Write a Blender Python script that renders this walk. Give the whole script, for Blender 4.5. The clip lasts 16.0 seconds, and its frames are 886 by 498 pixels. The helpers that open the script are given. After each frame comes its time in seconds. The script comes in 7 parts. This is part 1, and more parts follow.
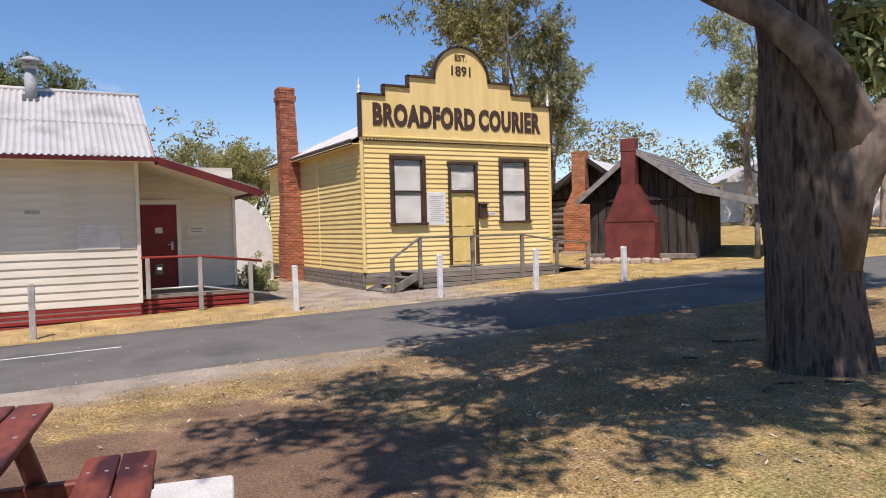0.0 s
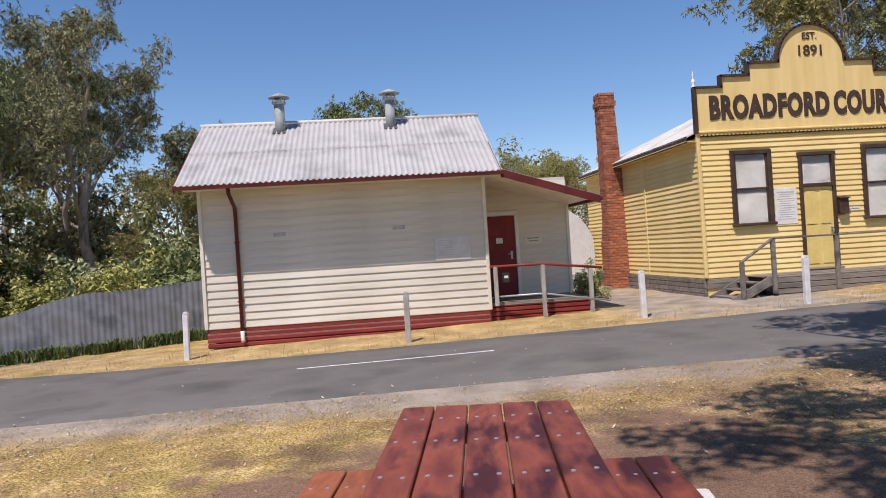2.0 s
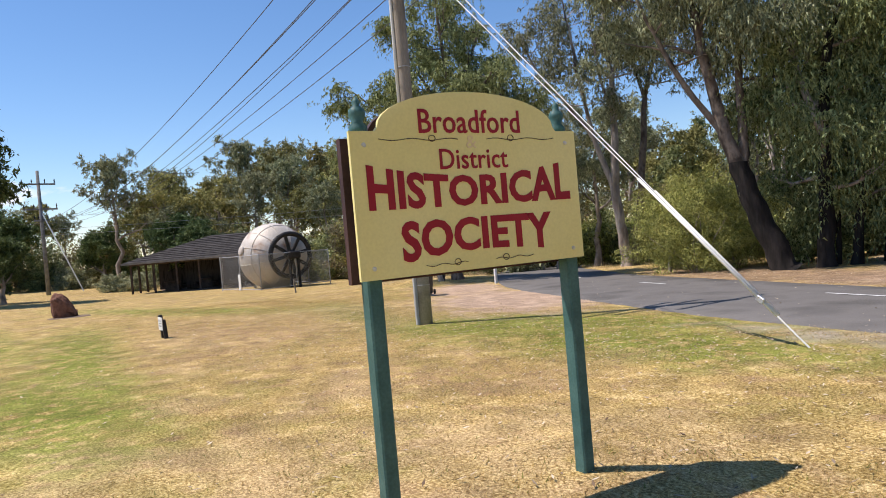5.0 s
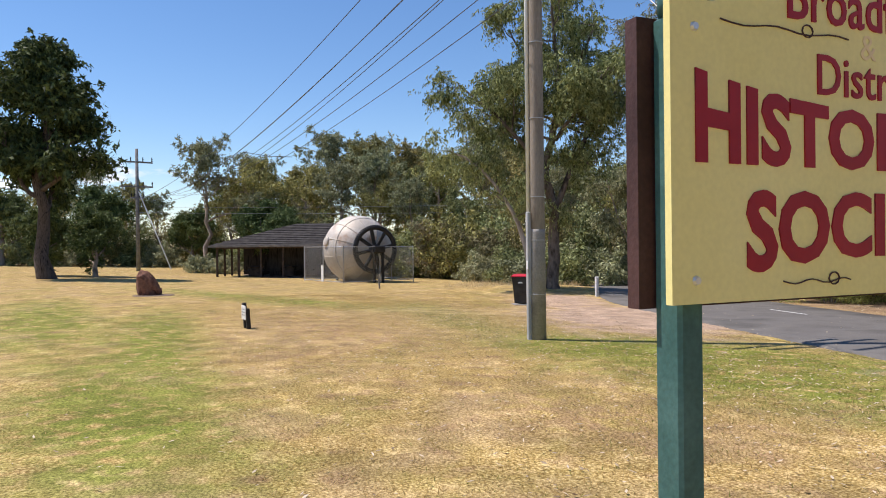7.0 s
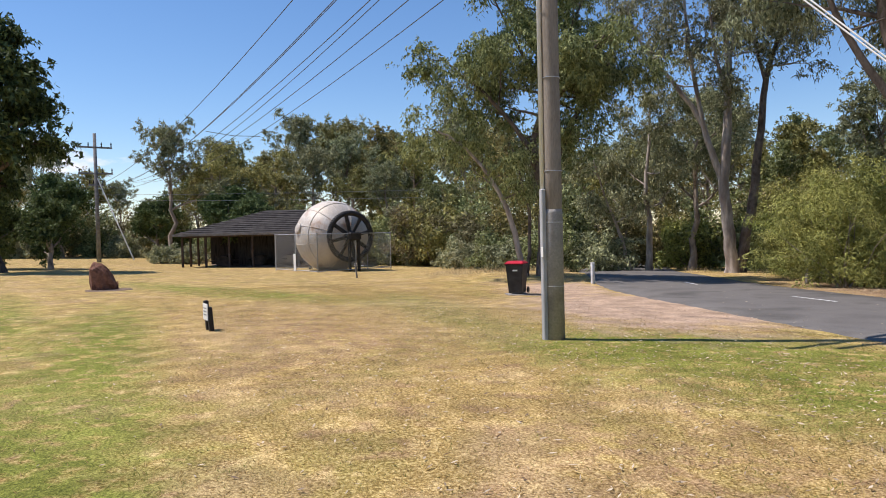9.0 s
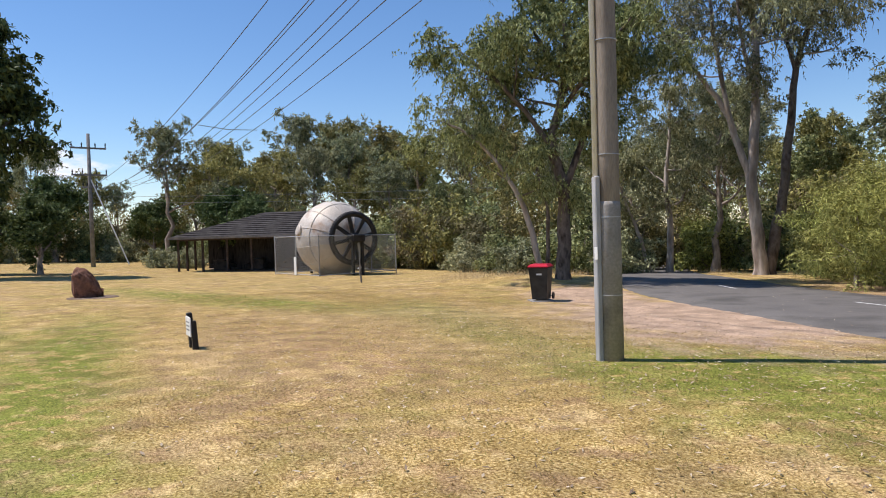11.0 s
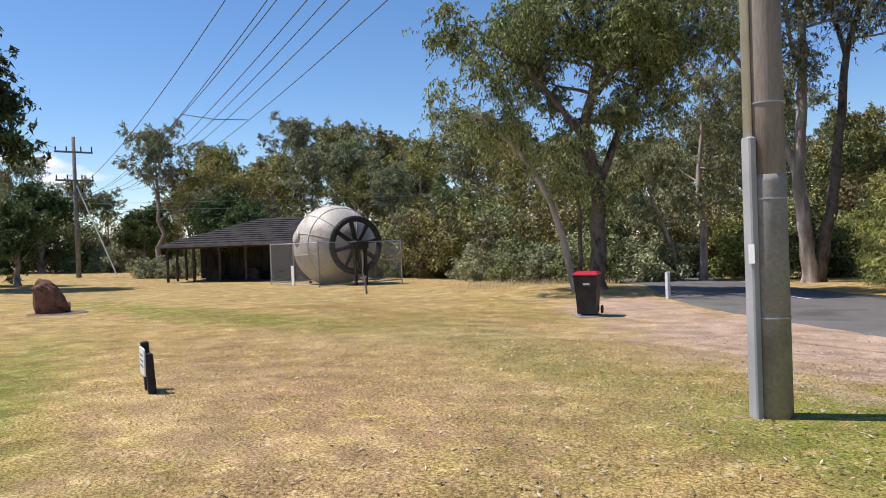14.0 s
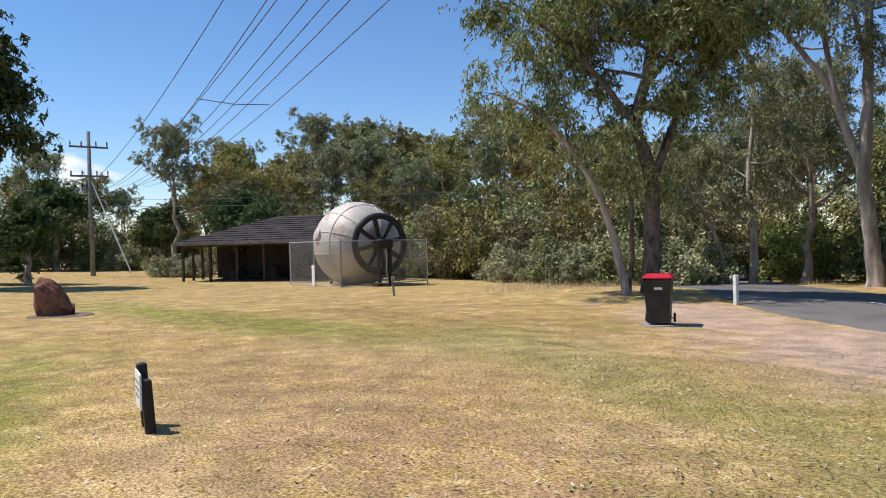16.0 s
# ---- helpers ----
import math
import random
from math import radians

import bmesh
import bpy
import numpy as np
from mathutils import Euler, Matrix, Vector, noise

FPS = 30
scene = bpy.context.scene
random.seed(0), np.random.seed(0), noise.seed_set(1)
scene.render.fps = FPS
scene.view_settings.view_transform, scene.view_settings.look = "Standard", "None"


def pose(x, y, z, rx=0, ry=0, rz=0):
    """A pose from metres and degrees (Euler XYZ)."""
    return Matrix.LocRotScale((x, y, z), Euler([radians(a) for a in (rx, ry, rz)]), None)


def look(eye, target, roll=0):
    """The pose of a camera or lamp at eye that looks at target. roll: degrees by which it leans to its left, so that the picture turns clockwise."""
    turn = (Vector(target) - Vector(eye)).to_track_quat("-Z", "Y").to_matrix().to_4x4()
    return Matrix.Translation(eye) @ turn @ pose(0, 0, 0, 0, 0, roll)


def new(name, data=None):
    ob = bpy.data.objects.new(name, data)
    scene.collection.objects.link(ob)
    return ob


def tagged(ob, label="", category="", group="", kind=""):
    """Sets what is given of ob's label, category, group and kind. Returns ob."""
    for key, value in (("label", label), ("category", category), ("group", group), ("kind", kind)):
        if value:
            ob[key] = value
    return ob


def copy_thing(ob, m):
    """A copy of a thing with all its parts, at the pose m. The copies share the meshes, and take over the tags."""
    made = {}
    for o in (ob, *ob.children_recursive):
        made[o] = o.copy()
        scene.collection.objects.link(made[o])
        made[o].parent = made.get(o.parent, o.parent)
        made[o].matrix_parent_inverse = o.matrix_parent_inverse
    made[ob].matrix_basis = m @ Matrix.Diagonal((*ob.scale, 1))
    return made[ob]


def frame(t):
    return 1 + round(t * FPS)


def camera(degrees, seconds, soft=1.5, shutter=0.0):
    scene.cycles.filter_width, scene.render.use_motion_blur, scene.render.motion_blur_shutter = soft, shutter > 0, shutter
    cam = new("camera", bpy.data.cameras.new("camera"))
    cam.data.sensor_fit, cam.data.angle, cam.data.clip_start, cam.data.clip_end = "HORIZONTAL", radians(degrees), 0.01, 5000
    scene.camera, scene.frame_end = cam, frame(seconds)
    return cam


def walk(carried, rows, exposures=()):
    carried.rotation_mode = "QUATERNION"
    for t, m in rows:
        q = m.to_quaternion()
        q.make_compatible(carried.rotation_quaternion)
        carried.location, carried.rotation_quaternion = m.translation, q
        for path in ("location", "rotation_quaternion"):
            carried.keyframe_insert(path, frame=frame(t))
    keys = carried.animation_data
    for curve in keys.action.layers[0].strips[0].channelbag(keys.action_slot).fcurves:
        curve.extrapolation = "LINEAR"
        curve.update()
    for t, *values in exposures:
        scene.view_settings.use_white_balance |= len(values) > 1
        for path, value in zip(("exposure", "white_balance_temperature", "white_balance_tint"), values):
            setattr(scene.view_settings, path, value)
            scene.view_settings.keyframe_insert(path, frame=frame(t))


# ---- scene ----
cam = camera(64.1, 16.0, soft=0.95)
METRES, EYE, TILT, LEAN, TURN = 15.6, 1.5, 0.0, 0.0, -28.8
ROWS = [
    (0.0, 0.0, 0.0, 0.0, -0.04, -1.75, 1.46),
    (0.5, -0.0189, 0.0016, -0.0003, 2.34, -1.63, 2.66),
    (1.0, -0.042, 0.004, -0.0007, 8.08, -0.95, 3.29),
    (1.5, -0.0615, 0.0062, -0.0017, 15.11, -0.2, 3.29),
    (2.0, -0.0808, 0.0031, -0.003, 22.78, 0.09, 3.58),
    (2.5, -0.1023, 0.0024, -0.0056, 32.77, -0.02, 4.3),
    (3.0, -0.1296, -0.005, -0.0077, 45.48, -0.03, 4.99),
    (3.5, -0.1563, -0.0194, -0.0074, 59.04, 0.05, 5.54),
    (4.0, -0.1854, -0.036, -0.0099, 72.71, -0.09, 5.52),
    (4.5, -0.211, -0.0562, -0.0111, 82.87, -0.89, 5.44),
    (5.0, -0.2387, -0.073, -0.0139, 88.3, -1.01, 4.97),
    (7.5, -0.3941, -0.1347, -0.0163, 94.71, -0.39, 0.54),
    (8.0, -0.4281, -0.1455, -0.0164, 93.44, -0.55, 0.77),
    (8.5, -0.461, -0.1535, -0.0177, 92.48, -1.27, 1.12),
    (9.0, -0.4925, -0.1614, -0.0175, 92.22, -1.6, 1.45),
    (11.5, -0.6557, -0.201, -0.023, 92.47, -1.32, 1.92),
    (12.0, -0.6906, -0.2109, -0.0251, 93.3, -1.87, 2.02),
    (12.5, -0.7214, -0.2173, -0.0273, 93.83, -2.1, 1.85),
    (13.0, -0.7547, -0.2248, -0.0288, 93.64, -1.81, 1.65),
    (13.5, -0.7883, -0.2305, -0.0294, 92.79, -1.21, 1.82),
    (14.0, -0.8193, -0.2407, -0.0294, 92.11, -0.71, 2.06),
    (14.5, -0.851, -0.2507, -0.0306, 91.77, -0.38, 2.33),
    (15.0, -0.8806, -0.2616, -0.0302, 92.04, -0.17, 2.51),
    (15.5, -0.9142, -0.2736, -0.0326, 92.72, -0.36, 2.08),
    (16.0, -0.9433, -0.2872, -0.0326, 93.35, -0.64, 1.72),
]
walk(cam, [(t, pose(0, 0, EYE, TILT, LEAN, TURN) @ pose(METRES * x, METRES * y, METRES * z, 90 + pitch, roll, yaw)) for t, x, y, z, yaw, pitch, roll in ROWS],
     exposures=[(0.0, 0.03, 6600, 20), (1.0, -0.07, 6600, 20), (3.0, -0.07, 6550, 19), (4.0, 0.18, 6600, 18), (5.0, 0.18, 6600, 18), (8.0, 0.10, 6550, 18), (12.0, 0.06, 6450, 17), (16.0, 0.06, 6350, 16)])

# ---- daylight ----
SUN_EL, SUN_AZ = radians(61), math.atan2(-0.57, -0.82)
world = bpy.data.worlds.new("sky")
scene.world = world
world.use_nodes = True
wn, wl = world.node_tree.nodes, world.node_tree.links
wn.clear()
sky = wn.new("ShaderNodeTexSky")
sky.sky_type = "NISHITA"
sky.sun_disc = False
sky.sun_elevation, sky.sun_rotation = SUN_EL, SUN_AZ
sky.air_density, sky.dust_density, sky.ozone_density = 1.0, 0.0, 4.0
wbg, wout = wn.new("ShaderNodeBackground"), wn.new("ShaderNodeOutputWorld")
wbg.inputs["Strength"].default_value = 0.132
# a few small fair-weather clouds low over the horizon
wco, wsep = wn.new("ShaderNodeTexCoord"), wn.new("ShaderNodeSeparateXYZ")
wmap = wn.new("ShaderNodeMapping")
wmap.inputs["Scale"].default_value = (1.0, 1.0, 3.2)
wmap.inputs["Location"].default_value = (0.35, 0.1, 0.2)
wno = wn.new("ShaderNodeTexNoise")
wno.inputs["Scale"].default_value, wno.inputs["Detail"].default_value = 5.5, 6.0
wrp = wn.new("ShaderNodeMapRange")
wrp.inputs[1].default_value, wrp.inputs[2].default_value = 0.655, 0.715
wlow = wn.new("ShaderNodeMapRange")
wlow.inputs[1].default_value, wlow.inputs[2].default_value = 0.20, 0.10
wmul = wn.new("ShaderNodeMath")
wmul.operation = "MULTIPLY"
wmix = wn.new("ShaderNodeMix")
wmix.data_type = "RGBA"
wmix.inputs[7].default_value = (7.5, 7.6, 7.9, 1)
wl.new(wco.outputs["Generated"], wmap.inputs["Vector"])
wl.new(wmap.outputs[0], wno.inputs["Vector"])
wl.new(wno.outputs[0], wrp.inputs[0])
wl.new(wco.outputs["Generated"], wsep.inputs[0])
wl.new(wsep.outputs[2], wlow.inputs[0])
wl.new(wrp.outputs[0], wmul.inputs[0])
wl.new(wlow.outputs[0], wmul.inputs[1])
wl.new(wmul.outputs[0], wmix.inputs[0])
whs = wn.new("ShaderNodeHueSaturation")
whs.inputs["Saturation"].default_value = 1.15
wl.new(sky.outputs[0], whs.inputs["Color"])
wl.new(whs.outputs[0], wmix.inputs[6])
wl.new(wmix.outputs[2], wbg.inputs["Color"])
wl.new(wbg.outputs[0], wout.inputs[0])
sun = new("sun", bpy.data.lights.new("sun", "SUN"))
sun.data.energy, sun.data.angle, sun.data.color = 5.0, radians(0.5), (1.0, 0.95, 0.87)
sun.matrix_basis = look((0, 0, 30), (0.57 * math.cos(SUN_EL), 0.82 * math.cos(SUN_EL), 30 - math.sin(SUN_EL)))


# ---- materials ----
def mat(name, colors, rough=0.8, metal=0.0, scale=4.0, stretch=(1, 1, 1), fine=60.0, bump=0.15, vary=0.0, spec=0.3, island=False, spread=(0.35, 0.65)):
    """A principled material: colours mixed by a broad noise, darkened and lifted by a fine one, with relief;
    vary: brightness that differs from piece to piece."""
    m = bpy.data.materials.new(name)
    m.use_nodes = True
    n, l = m.node_tree.nodes, m.node_tree.links
    b = n["Principled BSDF"]
    b.inputs["Roughness"].default_value, b.inputs["Metallic"].default_value = rough, metal
    b.inputs["Specular IOR Level"].default_value = spec
    co, mp = n.new("ShaderNodeTexCoord"), n.new("ShaderNodeMapping")
    mp.inputs["Scale"].default_value = stretch
    l.new(co.outputs["Object"], mp.inputs["Vector"])
    a, f = n.new("ShaderNodeTexNoise"), n.new("ShaderNodeTexNoise")
    a.inputs["Scale"].default_value, a.inputs["Detail"].default_value = scale, 5.0
    f.inputs["Scale"].default_value, f.inputs["Detail"].default_value = fine, 3.0
    for t in (a, f):
        l.new(mp.outputs[0], t.inputs["Vector"])
    r = n.new("ShaderNodeValToRGB")
    e = r.color_ramp.elements
    e[0].position, e[1].position = spread
    e[0].color, e[1].color = (*colors[0], 1), (*colors[-1], 1)
    for k, c in enumerate(colors[1:-1]):
        q = e.new(spread[0] + (spread[1] - spread[0]) * (k + 1) / (len(colors) - 1))
        q.color = (*c, 1)
    l.new(a.outputs[0], r.inputs[0])
    hs = n.new("ShaderNodeHueSaturation")
    l.new(r.outputs[0], hs.inputs["Color"])
    mr = n.new("ShaderNodeMapRange")
    mr.inputs[1].default_value, mr.inputs[2].default_value = 0.3, 0.7
    grain = 0.035 if bump <= 0.06 else 0.14
    mr.inputs[3].default_value, mr.inputs[4].default_value = 1 - grain, 1 + grain
    l.new(f.outputs[0], mr.inputs[0])
    val = mr.outputs[0]
    if vary:
        if island:
            src = n.new("ShaderNodeNewGeometry").outputs["Random Per Island"]
        else:
            src = n.new("ShaderNodeObjectInfo").outputs["Random"]
        v, x = n.new("ShaderNodeMapRange"), n.new("ShaderNodeMath")
        v.inputs[3].default_value, v.inputs[4].default_value = 1 - vary, 1 + vary
        x.operation = "MULTIPLY"
        l.new(src, v.inputs[0])
        l.new(v.outputs[0], x.inputs[0])
        l.new(val, x.inputs[1])
        val = x.outputs[0]
    l.new(val, hs.inputs["Value"])
    l.new(hs.outputs[0], b.inputs["Base Color"])
    if bump:
        bp = n.new("ShaderNodeBump")
        bp.inputs["Strength"].default_value, bp.inputs["Distance"].default_value = bump, 0.02
        l.new(f.outputs[0], bp.inputs["Height"])
        l.new(bp.outputs[0], b.inputs["Normal"])
    return m


def leafmat(name, dark, light, trans=0.14, hue=0.02):
    m = bpy.data.materials.new(name)
    m.use_nodes = True
    n, l = m.node_tree.nodes, m.node_tree.links
    b, out = n["Principled BSDF"], n["Material Output"]
    b.inputs["Roughness"].default_value = 0.6
    b.inputs["Specular IOR Level"].default_value = 0.15
    g, r = n.new("ShaderNodeNewGeometry"), n.new("ShaderNodeValToRGB")
    r.color_ramp.elements[0].color, r.color_ramp.elements[1].color = (*dark, 1), (*light, 1)
    l.new(g.outputs["Random Per Island"], r.inputs[0])
    oi, hs, v = n.new("ShaderNodeObjectInfo"), n.new("ShaderNodeHueSaturation"), n.new("ShaderNodeMapRange")
    v.inputs[3].default_value, v.inputs[4].default_value = 0.8, 1.25
    l.new(oi.outputs["Random"], v.inputs[0])
    l.new(v.outputs[0], hs.inputs["Value"])
    # browner or greener from plant to plant
    w, k = n.new("ShaderNodeTexWhiteNoise"), n.new("ShaderNodeMapRange")
    w.noise_dimensions = "1D"
    k.inputs[3].default_value, k.inputs[4].default_value = 0.5 - hue, 0.5 + hue * 0.6
    l.new(oi.outputs["Random"], w.inputs["W"])
    l.new(w.outputs["Value"], k.inputs[0])
    l.new(k.outputs[0], hs.inputs["Hue"])
    l.new(r.outputs[0], hs.inputs["Color"])
    t, mx = n.new("ShaderNodeBsdfTranslucent"), n.new("ShaderNodeMixShader")
    mx.inputs[0].default_value = trans
    l.new(hs.outputs[0], b.inputs["Base Color"])
    l.new(hs.outputs[0], t.inputs["Color"])
    l.new(b.outputs[0], mx.inputs[1])
    l.new(t.outputs[0], mx.inputs[2])
    l.new(mx.outputs[0], out.inputs["Surface"])
    return m


CREAM = mat("cream_paint", [(0.60, 0.55, 0.45), (0.72, 0.675, 0.575)], 0.55, scale=1.5, stretch=(0.5, 1, 3), bump=0.05, vary=0.04)
CREAM_TRIM = mat("cream_trim", [(0.68, 0.63, 0.52), (0.78, 0.74, 0.64)], 0.5, bump=0.04)
YELLOW = mat("yellow_paint", [(0.78, 0.575, 0.225), (0.88, 0.68, 0.30)], 0.5, scale=1.3, stretch=(0.6, 1, 3), bump=0.05, vary=0.05)
YELLOW_PANEL = mat("yellow_panel", [(0.77, 0.57, 0.225), (0.85, 0.65, 0.285)], 0.5, scale=1.2, stretch=(4, 1, 0.4), bump=0.04)
DOOR_YELLOW = mat("door_yellow", [(0.72, 0.54, 0.18), (0.80, 0.61, 0.22)], 0.45, bump=0.05)
BROWN = mat("brown_paint", [(0.055, 0.033, 0.024), (0.085, 0.052, 0.038)], 0.5, bump=0.06)
BLIND = mat("white_blind", [(0.46, 0.46, 0.455), (0.62, 0.62, 0.61)], 0.8, scale=2.2, bump=0.03)
RED_PAINT = mat("red_paint", [(0.23, 0.025, 0.022), (0.32, 0.045, 0.036)], 0.5, scale=2, stretch=(0.5, 1, 3), bump=0.08, vary=0.1)
GUTTER_RED = mat("maroon_gutter_paint", [(0.10, 0.016, 0.018), (0.15, 0.026, 0.024)], 0.55, scale=2, bump=0.06)
FAINT_INK = mat("faded_print", [(0.44, 0.43, 0.41), (0.52, 0.51, 0.48)], 0.7, bump=0)
RED_DOOR = mat("red_door", [(0.17, 0.012, 0.014), (0.22, 0.018, 0.02)], 0.4, bump=0.04)
GREY_WOOD = mat("weathered_wood", [(0.105, 0.092, 0.078), (0.23, 0.205, 0.175), (0.16, 0.14, 0.12)], 0.9, scale=3, stretch=(1, 1, 1), fine=50, bump=0.35, vary=0.15)
DECK_WOOD = mat("deck_wood", [(0.15, 0.13, 0.11), (0.26, 0.225, 0.19)], 0.9, scale=3, stretch=(0.3, 3, 3), fine=30, bump=0.3, vary=0.15)
POST_WHITE = mat("white_post_paint", [(0.62, 0.61, 0.58), (0.78, 0.78, 0.76)], 0.7, scale=5, bump=0.1)
IRON = mat("galvanised_iron", [(0.42, 0.412, 0.395), (0.62, 0.61, 0.585), (0.53, 0.515, 0.49)], 0.6, 0.0, scale=1.2, stretch=(1, 1, 1), fine=25, bump=0.03, spread=(0.3, 0.7))
IRON_OLD = mat("old_grey_iron", [(0.048, 0.053, 0.06), (0.10, 0.107, 0.118), (0.075, 0.077, 0.08)], 0.75, 0.0, scale=1.5, bump=0.05, vary=0.1)
FLUE = mat("flue_metal", [(0.27, 0.29, 0.30), (0.40, 0.42, 0.42)], 0.7, 0.1, bump=0.03)
BRICK = mat("old_red_brick", [(0.27, 0.085, 0.045), (0.42, 0.155, 0.085)], 0.9, scale=6, fine=70, bump=0.4, vary=0.3)
BRICK_REST = mat("old_red_brick_joined", [(0.27, 0.085, 0.045), (0.42, 0.155, 0.085)], 0.9, scale=6, fine=70, bump=0.4, vary=0.3, island=True)
BRICK_O_REST = mat("orange_brick_joined", [(0.42, 0.16, 0.07), (0.55, 0.24, 0.12)], 0.9, scale=6, fine=70, bump=0.4, vary=0.25, island=True)
BRICK_O = mat("orange_brick", [(0.42, 0.16, 0.07), (0.55, 0.24, 0.12)], 0.9, scale=6, fine=70, bump=0.4, vary=0.25)
MORTAR = mat("mortar", [(0.34, 0.27, 0.21), (0.46, 0.38, 0.30)], 0.95, bump=0.3)
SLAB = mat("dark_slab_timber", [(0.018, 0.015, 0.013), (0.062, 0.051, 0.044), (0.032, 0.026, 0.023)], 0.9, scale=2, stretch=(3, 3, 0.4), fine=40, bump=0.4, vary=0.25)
BARGE = mat("grey_bargeboard", [(0.19, 0.175, 0.16), (0.30, 0.28, 0.26)], 0.9, bump=0.2)
SHINGLE = mat("old_shingle", [(0.10, 0.095, 0.09), (0.22, 0.21, 0.20)], 0.95, scale=3, bump=0.4, vary=0.3)
OXIDE = mat("red_oxide_iron", [(0.12, 0.028, 0.024), (0.19, 0.048, 0.04)], 0.65, scale=2, bump=0.08)
BARK_DARK = mat("dark_furrowed_bark", [(0.026, 0.020, 0.017), (0.13, 0.10, 0.08), (0.06, 0.047, 0.038)], 0.95, scale=11, stretch=(1, 1, 0.22), fine=34, bump=1.0)
BARK_GREY = mat("smooth_gum_bark", [(0.13, 0.10, 0.08), (0.36, 0.30, 0.245), (0.22, 0.17, 0.135)], 0.85, scale=2.5, stretch=(1, 1, 0.3), fine=20, bump=0.3)
# blackened bark, its colour taken darker still for the shade on these trunks
BARK_BLACK = mat("blackened_bark", [(0.009, 0.008, 0.007), (0.036, 0.03, 0.026)], 0.95, scale=4, stretch=(1, 1, 0.2), fine=20, bump=0.8)
LEAF_GUM = leafmat("gum_leaf", (0.063, 0.086, 0.031), (0.381, 0.42, 0.177), hue=0.012)
LEAF_GREY = leafmat("grey_gum_leaf", (0.092, 0.106, 0.054), (0.471, 0.481, 0.265))
LEAF_DARK = leafmat("dark_leaf", (0.029, 0.048, 0.019), (0.172, 0.228, 0.079))
LEAF_BRIGHT = leafmat("bright_leaf", (0.094, 0.105, 0.025), (0.46, 0.471, 0.138))
LEAF_OLIVE = leafmat("olive_leaf", (0.095, 0.094, 0.031), (0.471, 0.432, 0.155))
LEAF_BROWN = leafmat("brown_tinged_leaf", (0.069, 0.065, 0.031), (0.322, 0.293, 0.144))
STRAP = leafmat("strap_leaf", (0.06, 0.09, 0.03), (0.16, 0.20, 0.07))
CONCRETE = mat("pale_concrete", [(0.50, 0.48, 0.44), (0.62, 0.60, 0.56)], 0.9, scale=3, bump=0.15)
TABLE_RED = mat("stained_table_timber", [(0.055, 0.012, 0.011), (0.23, 0.058, 0.032), (0.135, 0.029, 0.02)], 0.5, scale=2.2, stretch=(2.5, 0.7, 1), fine=18, bump=0.15, vary=0.25, spec=0.3)
BENCH_ORANGE = mat("faded_bench_timber", [(0.17, 0.045, 0.022), (0.36, 0.115, 0.05), (0.26, 0.075, 0.035)], 0.55, scale=2.2, stretch=(2.5, 0.7, 1), fine=18, bump=0.15, vary=0.15)
PALE_WOOD = mat("pale_weathered_wood", [(0.27, 0.25, 0.22), (0.46, 0.43, 0.39), (0.36, 0.335, 0.30)], 0.9, scale=3, stretch=(1, 1, 0.3), fine=50, bump=0.3, vary=0.1)
SCREW = mat("zinc_screw", [(0.6, 0.6, 0.6), (0.75, 0.75, 0.75)], 0.35, 0.8, bump=0)
SIGN_YELLOW = mat("sign_yellow", [(0.82, 0.73, 0.29), (0.87, 0.79, 0.35)], 0.45, scale=1.5, bump=0.03)
SIGN_GHOST = mat("faded_sign_paint", [(0.80, 0.62, 0.36), (0.84, 0.70, 0.38)], 0.5, scale=3, bump=0.02)
SIGN_RED = mat("sign_red", [(0.30, 0.012, 0.025), (0.36, 0.018, 0.03)], 0.45, bump=0.02)
SIGN_DARK = mat("sign_back_timber", [(0.045, 0.02, 0.018), (0.085, 0.04, 0.035)], 0.6, bump=0.15)
SIGN_GREEN = mat("green_post_paint", [(0.038, 0.11, 0.10), (0.065, 0.155, 0.142)], 0.5, scale=6, bump=0.08)
POLE_CONC = mat("weathered_pole", [(0.18, 0.148, 0.112), (0.30, 0.258, 0.21), (0.235, 0.198, 0.16)], 0.9, scale=2, stretch=(2, 2, 0.3), fine=40, bump=0.25)
POLE_FAR = mat("grey_timber_pole", [(0.15, 0.147, 0.142), (0.25, 0.244, 0.235)], 0.9, bump=0.2)
BARK_PALE = mat("pale_gum_bark", [(0.12, 0.088, 0.07), (0.46, 0.40, 0.345), (0.25, 0.20, 0.165)], 0.85, scale=1.5, stretch=(1, 1, 0.25), fine=16, bump=0.25)
CHANNEL = mat("pale_grey_channel", [(0.34, 0.345, 0.34), (0.44, 0.44, 0.43)], 0.6, scale=2, bump=0.05)
SLEEVE = mat("grey_pole_paint", [(0.205, 0.193, 0.177), (0.30, 0.285, 0.262), (0.25, 0.237, 0.218)], 0.75, 0.0, scale=2, fine=30, bump=0.12)
BARK_LIMB = mat("mottled_limb_bark", [(0.05, 0.038, 0.03), (0.20, 0.16, 0.13), (0.11, 0.08, 0.062)], 0.9, scale=3, stretch=(1, 1, 0.5), fine=25, bump=0.5)
STEEL = mat("galvanised_steel", [(0.40, 0.41, 0.42), (0.55, 0.56, 0.57)], 0.45, 0.6, bump=0.04)
WIRE = mat("dark_cable", [(0.05, 0.05, 0.055), (0.09, 0.09, 0.095)], 0.6, bump=0)
GUARD = mat("white_guard_plastic", [(0.74, 0.73, 0.68), (0.82, 0.81, 0.77)], 0.5, bump=0.02)
BIN_BODY = mat("dark_bin_plastic", [(0.022, 0.022, 0.022), (0.042, 0.04, 0.04)], 0.5, bump=0.05)
